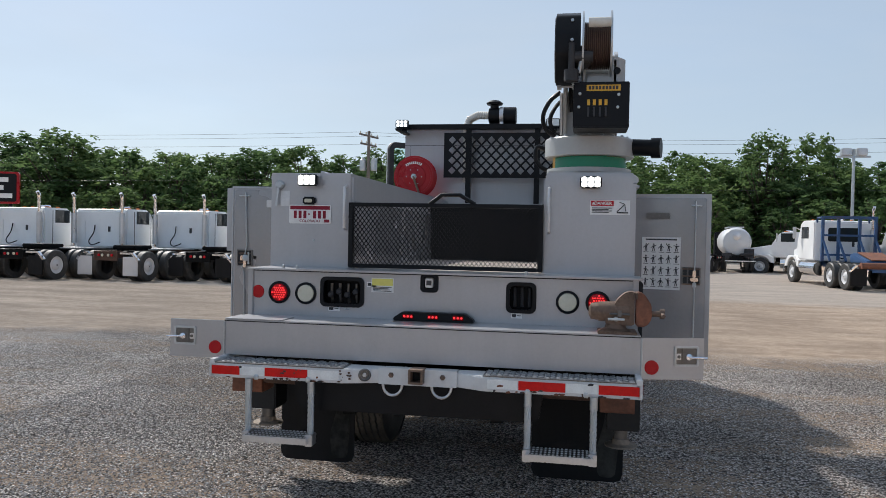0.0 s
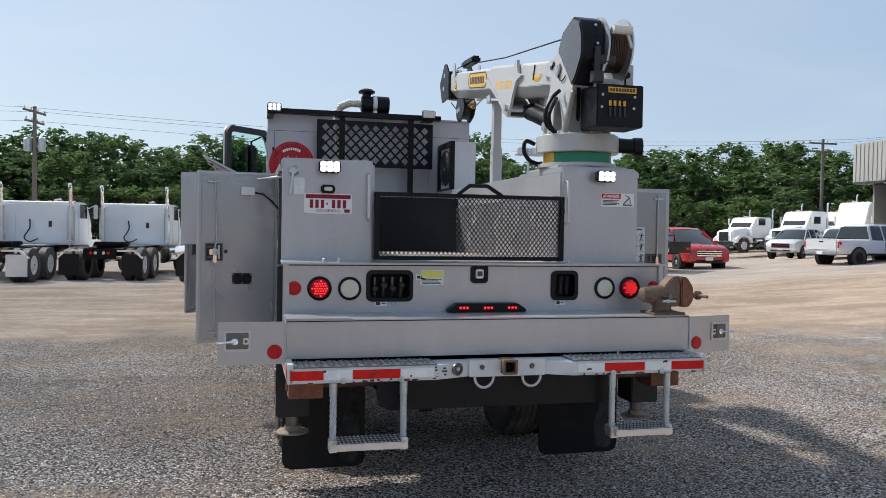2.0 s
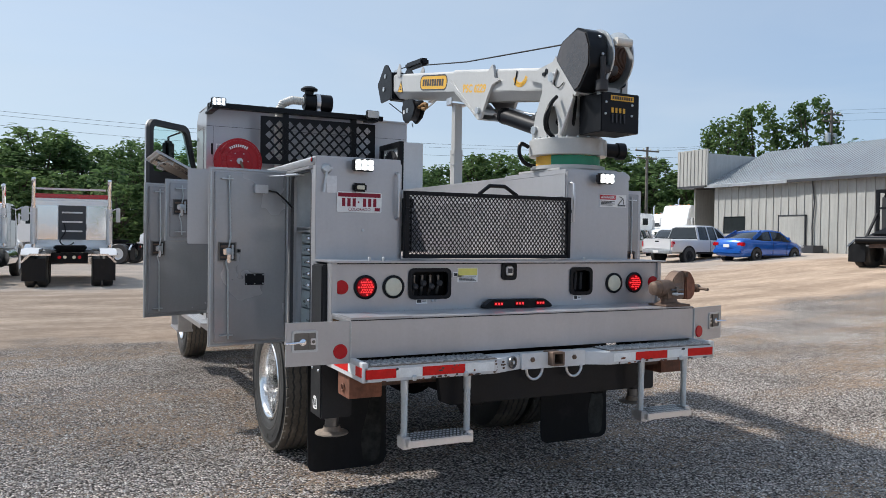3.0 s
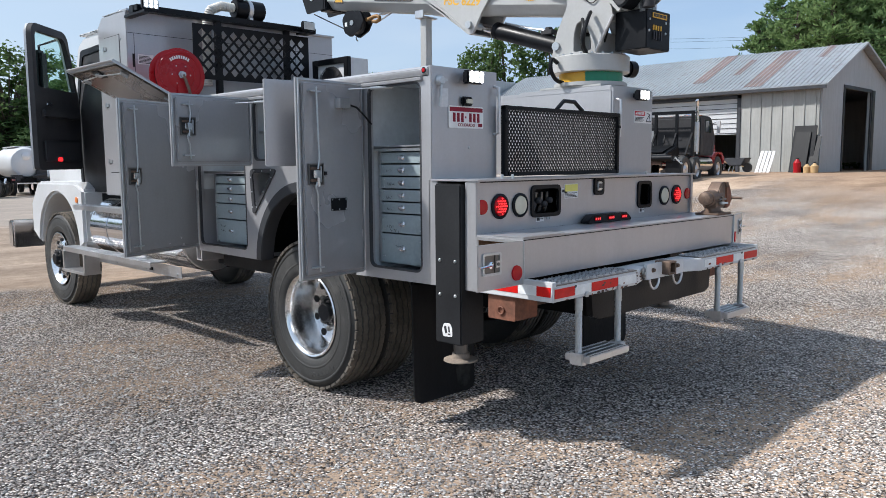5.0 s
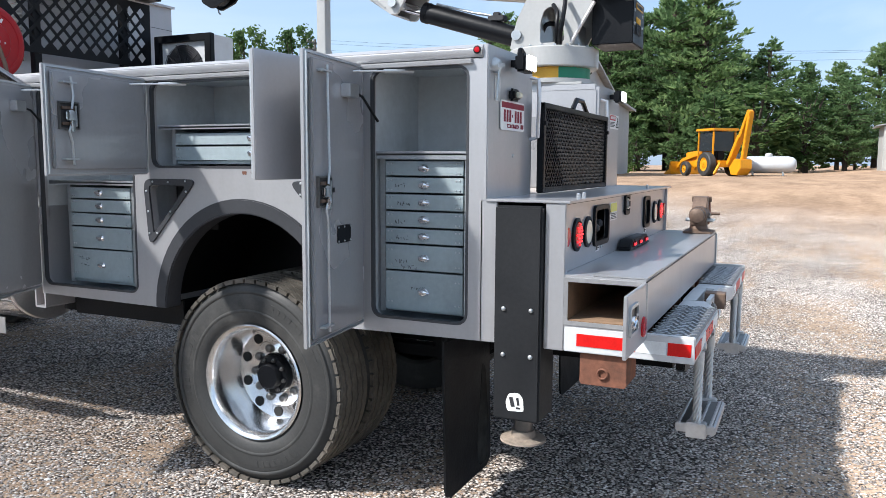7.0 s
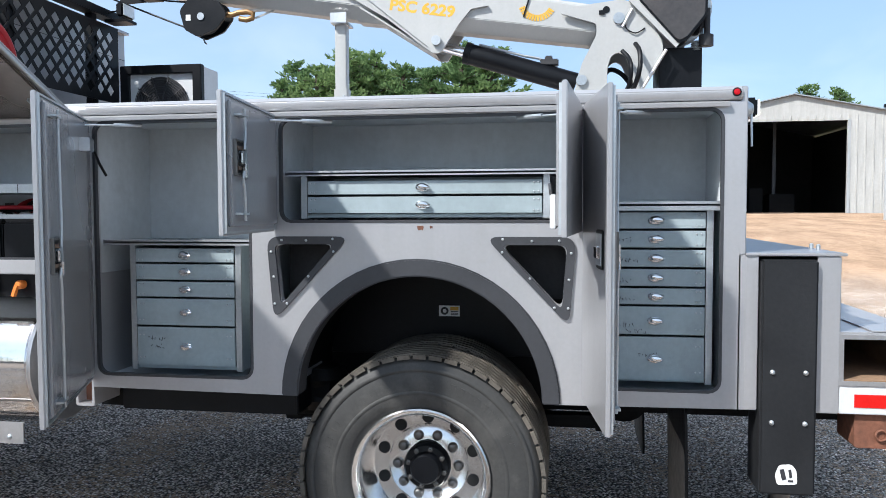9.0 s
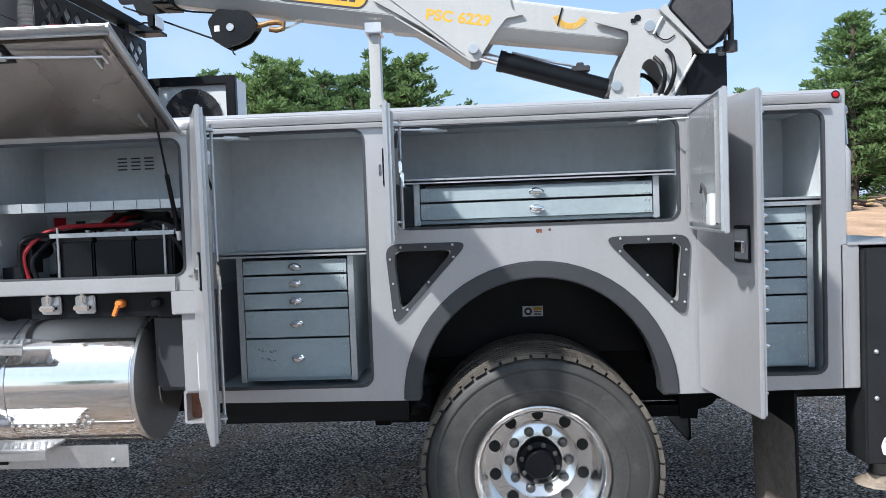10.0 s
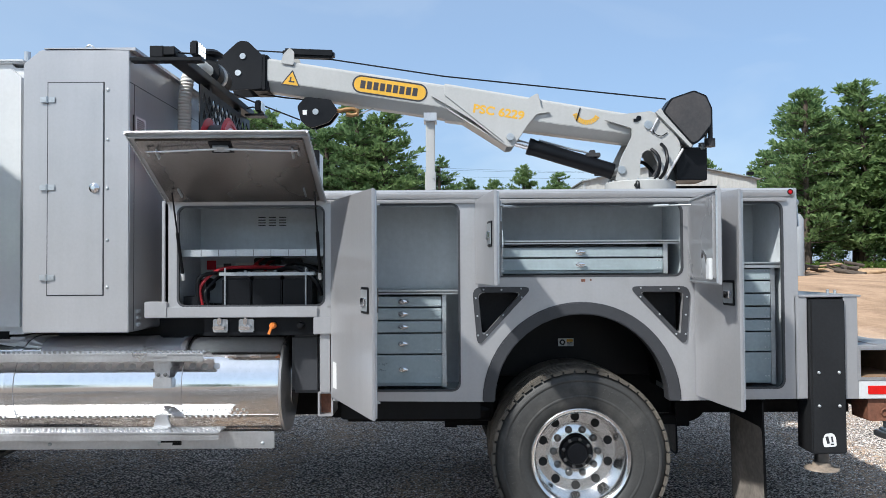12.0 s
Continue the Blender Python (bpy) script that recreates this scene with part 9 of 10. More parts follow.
def shell(b, stations, shape):
    """Lofts a body through stations (y, low, high, half width); shape lists (width share, height share) up one side."""
    rings = []
    for y, lo, hi, hw in stations:
        side = [(hw * u, lo + (hi - lo) * w) for u, w in shape]
        rings.append([b.v((x, y, h)) for x, h in side] + [b.v((0, y, hi + 0.015))] + [b.v((-x, y, h)) for x, h in side[::-1]])
    n = len(rings[0])
    for u, w in zip(rings, rings[1:]):
        for i in range(n):
            b.bm.faces.new((u[i], u[(i + 1) % n], w[(i + 1) % n], w[i]))
    b.bm.faces.new(rings[0][::-1])
    b.bm.faces.new(rings[-1])
    return b


BODY_SHAPE = ((0.82, 0.0), (0.97, 0.10), (1.0, 0.42), (0.985, 0.74), (0.955, 0.90), (0.86, 1.0))
CARS = {
    "sedan": dict(hw=0.87, r=0.315, axles=(0.92, 3.62), body=((0, 0.42, 0.80, 0.68), (0.05, 0.30, 0.98, 0.77), (0.2, 0.22, 1.06, 0.84), (0.7, 0.20, 1.07, 0.87), (1.4, 0.20, 1.02, 0.87), (2.9, 0.20, 1.0, 0.87), (3.35, 0.20, 0.97, 0.86), (3.9, 0.21, 0.89, 0.83), (4.3, 0.25, 0.77, 0.76), (4.48, 0.34, 0.60, 0.62)),
                  house=((0.55, 1.05), (1.0, 1.25), (1.4, 1.39), (1.8, 1.455), (2.3, 1.46), (2.7, 1.42), (3.0, 1.27), (3.45, 0.99)), belt=1.0, roof=(1.35, 2.72), posts=((0.75, 1.06, 1.42, 1.39, 0.20), (2.05, 0.98, 2.02, 1.44, 0.07), (3.42, 0.98, 2.74, 1.41, 0.07))),
    "sport_utility_car": dict(hw=0.92, r=0.36, axles=(0.9, 3.75), body=((0, 0.5, 1.0, 0.80), (0.08, 0.38, 1.08, 0.88), (0.5, 0.32, 1.10, 0.92), (3.3, 0.32, 1.10, 0.92), (4.2, 0.34, 1.06, 0.90), (4.58, 0.38, 0.97, 0.86), (4.7, 0.44, 0.86, 0.80)),
                  house=((0.06, 1.12), (0.2, 1.45), (0.4, 1.68), (0.8, 1.74), (2.3, 1.73), (2.6, 1.64), (3.5, 1.09)), belt=1.08, roof=(0.4, 2.55), posts=((0.2, 1.08, 0.42, 1.68, 0.22), (1.3, 1.08, 1.32, 1.72, 0.08), (2.3, 1.08, 2.25, 1.72, 0.08), (3.45, 1.09, 2.6, 1.64, 0.08))),
    "pickup": dict(hw=0.98, r=0.41, axles=(1.15, 4.70), body=((0, 0.58, 1.19, 0.95), (0.04, 0.52, 1.21, 0.975), (1.8, 0.50, 1.22, 0.98), (4.2, 0.50, 1.20, 0.98), (5.3, 0.50, 1.12, 0.96), (5.65, 0.50, 1.02, 0.92), (5.78, 0.55, 0.90, 0.86)),
                  house=((1.84, 1.25), (1.92, 1.76), (2.1, 1.87), (3.2, 1.88), (3.5, 1.80), (4.25, 1.19)), belt=1.19, roof=(1.98, 3.45), posts=((1.9, 1.19, 1.98, 1.80, 0.16), (2.72, 1.19, 2.72, 1.86, 0.08), (3.38, 1.19, 3.30, 1.86, 0.06), (4.2, 1.20, 3.5, 1.79, 0.08))),
}


def car(kind, label, paint, category="car", rim="alu"):
    """A passenger vehicle: lofted body, tapering glasshouse, roof, pillars, wheels and lamps."""
    c = CARS[kind]
    hw, r, axles, body, belt = c["hw"], c["r"], c["axles"], c["body"], c["belt"]
    ln = body[-1][0]
    t = thing(kind, (0, 0, 0), label, category)
    part("body", shell(B(), body, BODY_SHAPE), paint, t, smooth=50)

    def half(z):
        return hw * 0.93 - 0.40 * max(0.0, z - belt)
    g = B()
    rings = []
    for y, z in c["house"]:
        rings.append([g.v((x, y, h)) for x, h in ((half(belt), belt - 0.06), (half(z - 0.05) if z - 0.05 > belt else half(belt) * 0.99, z - 0.05), (half(z) * 0.90, z), (-half(z) * 0.90, z), (-(half(z - 0.05) if z - 0.05 > belt else half(belt) * 0.99), z - 0.05), (-half(belt), belt - 0.06))])
    for u, w in zip(rings, rings[1:]):
        for i in range(6):
            g.bm.faces.new((u[i], u[(i + 1) % 6], w[(i + 1) % 6], w[i]))
    g.bm.faces.new(rings[0][::-1])
    g.bm.faces.new(rings[-1])
    part("glasshouse", g, "carglass", t, "dark side and rear windows", smooth=40)
    y0, y1 = c["roof"]
    pts = [(y0, None)] + [p for p in c["house"] if y0 < p[0] < y1] + [(y1, None)]

    def top(y):
        for (a, za), (b_, zb_) in zip(c["house"], c["house"][1:]):
            if a <= y <= b_:
                return za + (zb_ - za) * (y - a) / (b_ - a)
    part("roof", shell(B(), [(y, top(y) - 0.075, top(y) + 0.012, half(top(y)) + 0.025) for y, _ in pts], ((1.0, 0.0), (1.0, 0.35), (0.90, 1.0))), paint, t, smooth=50)
    for s in (-1, 1):
        for ya, za, yb, zb_, w in c["posts"]:
            part("pillar", B().bar((s * (half(za) + 0.006), ya, za - 0.03), (s * (half(zb_ - 0.05) + 0.006), yb, zb_ - 0.02), w, 0.03, (1, 0, 0)), paint, t, bev=0.008)
        for y in axles:
            far_wheel(t, s * (hw - 0.09), y, r, s, rim, 0.22)
            # near-black disc stands in for the shaded arch opening
            part("wheel_arch", B().lathe([(r * 1.17, -0.2), (r * 1.17, 0.004)], (s * (hw - 0.003), y, r + 0.01), (s, 0, 0), 28), "dark", t)
        zt = body[1][2]
        part("tail_lamp", B().box(s * (hw * 0.58 if kind != "pickup" else hw * 0.86), s * hw * 0.985, -0.012, 0.16, zt - (0.26 if kind != "pickup" else 0.42), zt - 0.09), "redlens", t, bev=0.03)
        part("head_lamp", B().box(s * (hw * 0.55), s * hw * 0.90, ln - 0.28, ln - 0.03, 0.66, 0.78), "ledoff", t, bev=0.03)
        part("mirror", B().box(s * (hw + 0.01), s * (hw + 0.16), c["house"][-1][0] - 0.50, c["house"][-1][0] - 0.38, belt + 0.02, belt + 0.15), paint, t, bev=0.03)
        part("sill", B().box(s * (hw - 0.06), s * (hw + 0.004), axles[0] + r * 1.3, axles[1] - r * 1.3, body[3][1], body[3][1] + 0.10), "black", t, bev=0.02)
        for i, y in enumerate((c["posts"][1][0], c["posts"][1][0] + 1.0)):
            part("door_handle", B().box(s * hw * 0.985, s * (hw * 0.985 + 0.022), y + 0.08, y + 0.26, belt - 0.17, belt - 0.135), "chrome" if kind == "pickup" else paint, t, bev=0.006)
            part("door_seam", B().box(s * (hw * 0.99), s * (hw + 0.003), y - 0.004, y + 0.006, body[3][1] + 0.12, belt - 0.06), "dark", t)
    part("rear_bumper", B().box(-hw * 0.90, hw * 0.90, -0.10, 0.12, 0.36 if kind != "pickup" else 0.50, 0.58 if kind != "pickup" else 0.70), "galv" if kind == "pickup" else paint, t, bev=0.05)
    part("number_plate", B().box(-0.16, 0.16, -0.115, -0.10, 0.66, 0.80) if kind != "pickup" else B().box(-0.16, 0.16, -0.115, -0.10, 0.54, 0.66), "paper", t)
    if kind == "pickup":
        # near-black slab stands in for the shaded open bed
        part("bed_opening", B().box(-hw * 0.84, hw * 0.84, 0.08, 1.78, 1.20, 1.245), "dark", t, bev=0.01)
        part("tailgate", B().box(-hw * 0.84, hw * 0.84, -0.02, 0.03, 0.72, 1.20), paint, t, bev=0.02)
        part("tailgate_handle", B().box(-0.12, 0.12, -0.03, -0.018, 1.06, 1.12), "black", t, bev=0.005)
    if kind == "sport_utility_car":
        gr = part("grille", B().box(-hw * 0.56, hw * 0.56, ln - 0.12, ln + 0.004, 0.60, 0.88), "black", t, "wide barred grille", bev=0.02)
        for z in (0.655, 0.74, 0.825):
            part("bar", B().box(-hw * 0.55, hw * 0.55, ln - 0.02, ln + 0.016, z - 0.022, z + 0.022), "chrome", gr, bev=0.006)
        part("lower_grille", B().box(-hw * 0.62, hw * 0.62, ln - 0.10, ln + 0.01, 0.42, 0.52), "black", t, bev=0.02)
        part("number_plate", B().box(-0.15, 0.15, ln + 0.010, ln + 0.02, 0.47, 0.60), "paper", t)
    else:
        part("grille", B().box(-hw * 0.48, hw * 0.48, ln - 0.08, ln + 0.008, 0.46, 0.66), "black", t, bev=0.02)
    return t


stand(car("sedan", "blue four-door sedan parked by the shop", "bluecar"), 24.9, 22.4, 86)
stand(car("pickup", "white crew-cab pickup parked by the shop", "white", "pickup", "black"), 23.3, 25.3, 83)
stand(car("sport_utility_car", "white sport utility car parked on the dirt", "white"), 31.5, 36.0, 238)
stand(car("sedan", "white sedan parked among the trucks", "white"), 30.6, 31.6, 232)
rsuv = car("sport_utility_car", "red sport utility car parked nose out", "redcar")
stand(rsuv, 20.4, 33.9, 188)
rsuv.matrix_basis = rsuv.matrix_basis @ Matrix.Scale(1.22, 4)


def flatbed_truck():
    t = thing("flatbed_truck", (0, 0, 0), "flatbed truck with a white cab and black steel deck", "truck")
    part("deck", B().box(-1.22, 1.22, 0, 3.75, 1.12, 1.26), "black", t, "black steel deck", bev=0.01)
    part("rear_sill", B().box(-1.22, 1.22, -0.06, 0.0, 0.80, 1.26), "black", t, bev=0.01)
    part("tool_box", B().box(-1.20, -0.55, 0.1, 0.75, 0.55, 1.10), "black", t, bev=0.02)
    part("tool_box", B().box(-1.20, -0.62, 2.35, 3.5, 0.62, 1.10), "black", t, bev=0.02)
    part("frame_rail", B().box(-0.45, 0.45, 0.1, 6.0, 0.75, 1.1), "chassis", t)
    rk = part("headache_rack", B().mesh(plate([(-1.2, 1.26), (1.2, 1.26), (1.2, 2.62), (-1.2, 2.62)], [rrect(-0.62, 0.62, 1.90, 2.42, 0.06)], 0.06), rear_plane(3.72)), "black", t, "black plate rack with a window")
    part("rack_cap", B().box(-1.24, 1.24, 3.66, 3.78, 2.62, 2.70), "black", rk)
    for s in (-1, 1):
        part("stake_rail", B().box(s * 1.18, s * 1.22, 1.5, 3.6, 1.40, 1.45), "rust", t)
        for y in (1.5, 2.0, 2.5, 3.0, 3.5):
            part("stake", B().box(s * 1.18, s * 1.22, y - 0.03, y + 0.03, 1.26, 1.41), "rust", t)
        part("deck_hoop", B().pipe([(s * 0.5, 0.3, 1.26), (s * 0.5, 0.3, 1.5), (s * 0.5, 0.9, 1.5), (s * 0.5, 1.0, 1.26)], 0.03, 8), "black", t)
        part("tail_lamp", B().box(s * 0.8, s * 1.1, -0.08, -0.06, 0.92, 1.02), "redlens", t)
        far_wheel(t, s * 1.02, 1.5, 0.48, s, "white", 0.27, True)
        far_wheel(t, s * 1.02, 5.2, 0.48, s, "white", 0.27)
        part("side_window", B().box(s * 1.075, s * 1.09, 4.25, 4.75, 1.75, 2.3), "carglass", t, bev=0.01)
        part("vent_window", B().box(s * 1.075, s * 1.09, 3.92, 4.15, 1.75, 2.3), "carglass", t, bev=0.01)
        part("mirror", B().box(s * 1.3, s * 1.45, 4.95, 5.0, 1.7, 2.25), "black", t, bev=0.02)
    part("boom_post", B().cyl((0.2, 0.6, 1.26), (0.2, 0.6, 2.9), 0.06, 12).bar((0.2, 0.6, 1.26), (0.6, 0.6, 1.7), 0.05, 0.05), "black", t)
    part("number_plate", B().box(-0.9, -0.6, -0.075, -0.062, 0.84, 0.98), "paper", t)
    part("cab", B().prism([(3.85, 1.0), (4.95, 1.0), (5.05, 1.65), (4.8, 2.38), (4.6, 2.48), (3.95, 2.48)], 'x', -1.08, 1.08), "white", t, "white day cab", bev=0.06)
    part("hood", B().prism([(4.9, 0.75), (5.9, 0.75), (5.95, 1.2), (5.8, 1.4), (5.0, 1.62)], 'x', -0.95, 0.95), "white", t, bev=0.08)
    part("bumper", B().box(-1.15, 1.15, 5.88, 6.0, 0.45, 0.75), "chrome", t, bev=0.03)
    return t


flatbed = flatbed_truck()
stand(flatbed, 17.0, 26.9, -31)
flatbed.matrix_basis = flatbed.matrix_basis @ Matrix.Scale(1.1, 4)


def tanker():
    t = thing("vacuum_truck", (0, 0, 0), "white vacuum tank truck seen from the rear", "truck")
    part("tank", B().lathe([(0.5, 0), (0.85, 0.12), (0.98, 0.4), (0.98, 4.9), (0.6, 5.2)], (0, 0.3, 2.05), (0, 1, 0), 36), "white", t, "white cylindrical tank")
    part("manway", B().lathe([(0.26, 0), (0.26, 0.06), (0.1, 0.09)], (0, 0.33, 2.45), (0, -1, 0), 20), "alu", t)
    part("top_rail", B().box(-0.5, 0.5, 0.8, 4.8, 3.0, 3.08), "white", t, bev=0.02)
    part("frame_rail", B().box(-0.45, 0.45, 0, 7.8, 0.8, 1.1), "chassis", t)
    part("rear_deck", B().box(-1.2, 1.2, -0.3, 0.2, 0.75, 0.82), "alu", t)
    part("pump_gear", B().box(0.5, 1.1, 0.1, 0.9, 1.0, 1.6).cyl((0.2, -0.1, 1.2), (1.0, -0.1, 1.3), 0.09, 14).box(-0.9, -0.3, 0.0, 0.5, 0.95, 1.3), "interior", t, "dark pump and valves", bev=0.02)
    part("cab", B().prism([(5.7, 0.9), (7.4, 0.9), (7.5, 1.7), (7.1, 2.75), (5.8, 2.75)], 'x', -1.1, 1.1), "black", t, bev=0.06)
    part("hood", B().prism([(7.3, 0.7), (8.7, 0.7), (8.7, 1.5), (7.4, 1.8)], 'x', -0.9, 0.9), "black", t, bev=0.06)
    for s in (-1, 1):
        for y in (1.2, 2.5):
            far_wheel(t, s * 1.02, y, 0.51, s, "alu", 0.27, True)
        far_wheel(t, s * 1.02, 7.8, 0.51, s, "alu", 0.27)
    return t


vac = tanker()
stand(vac, 9.5, 42.5, 6)
vac.matrix_basis = vac.matrix_basis @ Matrix.Scale(0.86, 4)


def flat_trailer():
    t = thing("flatbed_trailer", (0, 0, 0), "black flatbed trailer with chrome wheels", "trailer")
    part("deck", B().box(-1.25, 1.25, 0, 9.0, 1.30, 1.45), "black", t, bev=0.02)
    part("rub_rail", B().box(-1.29, -1.25, 0, 9.0, 1.33, 1.40).box(1.25, 1.29, 0, 9.0, 1.33, 1.40), "alu", t)
    for s in (-1, 1):
        for y in (1.0, 2.35):
            far_wheel(t, s * 1.05, y, 0.51, s, "poly", 0.27, True)
        part("landing_leg", B().box(s * 0.5, s * 0.6, 7.0, 7.12, 0.1, 1.3), "chassis", t)
    return t


stand(flat_trailer(), 19.0, 44.0, -75)
copy_thing(wt, Matrix.Translation((17.5, 42.5, rise(17.5, 42.5))) @ Matrix.Rotation(radians(70), 4, 'Z'))

# ---- shop building: long ribbed wall towards the yard, gable to the near end ----
shop = thing("metal_shop", (32.0, 17.0, 1.0), "long pale ribbed metal shop with a rust-streaked roof", "building")
X0, X1, Y0, Y1 = 27.2, 39.7, 8.4, 25.6
ZB = 0.6
wall = plate([(Y0, ZB), (Y1, ZB), (Y1, 4.35), (Y0, 4.35)], [[(11.6, ZB + 0.001), (15.6, ZB + 0.001), (15.6, 4.05), (11.6, 4.05)], [(23.6, 1.9), (25.0, 1.9), (25.0, 2.75), (23.6, 2.75)]], 0.12)
part("long_wall", B().mesh(wall, side_plane(X0)), "rib", shop, "pale ribbed metal siding")
b = B()
y = Y0 + 0.15
while y < Y1:
    if not (11.4 < y < 15.7):
        b.box(X0 - 0.09, X0 - 0.06, y - 0.03, y + 0.03, ZB if not 23.5 < y < 25.1 else 2.78, 4.33)
    y += 0.42
part("siding_ribs", b, "rib", shop, kind="stuff")
gp = [(X0, ZB), (X1, ZB), (X1, 4.50), (35.6, 4.80), (31.2, 6.22), (X0 - 0.3, 4.40), (X0, 4.40)]
part("gable_wall", B().mesh(plate(gp, [[(29.6, ZB + 0.001), (32.9, ZB + 0.001), (32.9, 4.40), (29.6, 4.40)]], 0.12), rear_plane(Y0)), "gable", shop, "grey painted gable with an open doorway")
part("end_wall", B().mesh(plate(gp, [], 0.12), rear_plane(Y1)), "rib", shop)
part("back_wall", B().box(X1 - 0.06, X1 + 0.06, Y0, Y1, ZB, 4.75), "rib", shop)
part("doorway_trim", B().box(29.5, 29.62, Y0 - 0.10, Y0 - 0.05, 1.0, 4.40).box(32.88, 33.0, Y0 - 0.10, Y0 - 0.05, 1.0, 4.40).box(29.5, 33.0, Y0 - 0.10, Y0 - 0.05, 4.40, 4.53), "trim", shop)
part("sliding_door", B().box(33.0, 33.35, Y0 - 0.12, Y0 - 0.07, 1.1, 4.5), "trim", shop)
part("workshop_floor", B().box(X0 + 0.1, X1 - 0.1, Y0 + 0.1, Y1 - 0.1, 0.95, 1.02), "dark", shop)
part("inner_clutter", B().box(30.0, 30.7, 10.2, 10.9, 1.0, 2.0).cyl((31.8, 10.0, 1.0), (31.8, 10.0, 2.3), 0.35, 16), "trim", shop, "dim drums and boxes inside")


def roof_slab(pts, y0, y1):
    b = B()
    for (xa, za), (xb, zb) in zip(pts, pts[1:]):
        quadplate(b, (xa, y0, za), (xb - xa, 0, zb - za), (0, y1 - y0, 0), 0.06)
    return b


rp = [(X0 - 0.45, 4.30), (31.2, 6.26)]
part("roof", roof_slab(rp, Y0 - 0.35, Y1 + 0.3), "roof", shop, "weathered corrugated metal roof")
part("roof", roof_slab([(31.2, 6.26), (35.6, 4.83), (X1 + 0.3, 4.52)], Y0 - 0.35, Y1 + 0.3), "roof", shop)
b = B()
y = Y0 - 0.3
while y < Y1 + 0.3:
    b.bar((X0 - 0.45, y, 4.375), (31.2, y, 6.335), 0.03, 0.03, (0, 0, 1))
    y += 0.19
part("roof_seams", b, "roof", shop, kind="stuff")
for ya, yb, f0, f1 in ((10.6, 11.3, 0.05, 0.95), (13.4, 14.0, 0.25, 1.0), (12.2, 12.5, 0.4, 0.8), (9.2, 9.5, 0.7, 1.0)):
    xa, za = X0 - 0.45 + f0 * 4.45, 4.37 + f0 * 1.96
    xb, zb = X0 - 0.45 + f1 * 4.45, 4.37 + f1 * 1.96
    part("rusted_sheet", quadplate(B(), (xa, ya, za + 0.004), (xb - xa, 0, zb - za), (0, yb - ya, 0), 0.008), "roofrust", shop, "rust-stained roof sheet")
part("gutter", B().box(X0 - 0.50, X0 - 0.42, 20.9, Y1 + 0.3, 4.20, 4.34), "alu", shop)
# dark strip imitates the shade that the roof overhang casts
part("eave_shade_strip", B().box(X0 - 0.47, X0 - 0.43, Y0 - 0.35, 20.9, 4.22, 4.33), "trim", shop, "dark strip for the shade under the roof overhang")
part("rake_trim", B().bar((X0 - 0.45, Y0 - 0.36, 4.33), (31.2, Y0 - 0.36, 6.29), 0.04, 0.10).bar((31.2, Y0 - 0.36, 6.29), (35.6, Y0 - 0.36, 4.86), 0.04, 0.10).bar((35.6, Y0 - 0.36, 4.86), (40.0, Y0 - 0.36, 4.54), 0.04, 0.10), "gable", shop)
gd = part("roller_door", B().box(X0 + 0.02, X0 + 0.06, 11.6, 15.6, 2.62, 4.05), "white", shop, "half-raised white roller door")
b = B()
for i in range(7):
    b.box(X0 - 0.0, X0 + 0.02, 11.6, 15.6, 2.66 + i * 0.2, 2.68 + i * 0.2)
part("door_ribs", b, "trim", gd)
part("door_trim", B().box(X0 - 0.10, X0 - 0.05, 11.45, 11.6, 1.0, 4.2).box(X0 - 0.10, X0 - 0.05, 15.6, 15.75, 1.0, 4.2).box(X0 - 0.10, X0 - 0.05, 11.45, 15.75, 4.05, 4.2), "trim", shop)
part("side_door", B().box(X0 - 0.12, X0 - 0.062, 20.22, 21.58, 0.9, 2.70), "rib", shop, "white side door in a dark frame", bev=0.01)
part("side_door_frame", B().box(X0 - 0.13, X0 - 0.06, 20.16, 20.22, 0.9, 2.77).box(X0 - 0.13, X0 - 0.06, 21.58, 21.64, 0.9, 2.77).box(X0 - 0.13, X0 - 0.06, 20.16, 21.64, 2.70, 2.77), "trim", shop)
part("window_pane", B().box(X0 - 0.02, X0 + 0.0, 23.6, 25.0, 1.9, 2.75), "carglass", shop)
part("downpipe", B().pipe([(X0 - 0.12, 19.75, 1.0), (X0 - 0.12, 19.82, 2.2), (X0 - 0.12, 19.72, 3.3), (X0 - 0.12, 19.85, 4.25)], 0.03, 8), "trim", shop)
part("planter_box", B().box(X0 - 0.8, X0 - 0.15, 19.2, 19.95, 0.85, 1.40), "trim", shop, bev=0.02)
# parapet at the far end
part("parapet", B().box(26.7, 26.8, 25.7, 27.8, 4.35, 6.2).box(26.8, 33.0, 27.7, 27.8, 4.35, 6.1), "rib", shop, "ribbed parapet over the entrance")
b = B()
for i in range(8):
    b.box(26.67, 26.70, 25.8 + i * 0.26, 25.86 + i * 0.26, 4.4, 6.15)
part("parapet_ribs", b, "rib", shop)
part("parapet_back", B().box(26.8, 32.0, 25.92, 25.98, 4.6, 6.0), "gable", shop)
part("canopy", B().box(26.7, 33.0, 25.7, 27.8, 4.25, 4.35), "trim", shop)
part("entrance_wall", B().box(27.6, 33.0, 27.4, 27.5, 0.6, 4.3), "rib", shop)

# the shop stands well back from the parked cars
FAR = Vector((-3.2, -3.5, 1.57))
shop.matrix_basis = Matrix.Translation(FAR) @ Matrix.Scale(1.22, 4) @ Matrix.Translation(-FAR) @ shop.matrix_basis

# things along the shop wall
def back_to_wall(ob, s=1.13):
    x, y = FAR.x + 1.22 * (ob.location.x - FAR.x), FAR.y + 1.22 * (ob.location.y - FAR.y)
    ob.matrix_basis = Matrix.Translation((x, y, rise(x, y))) @ Matrix.Scale(s, 4)


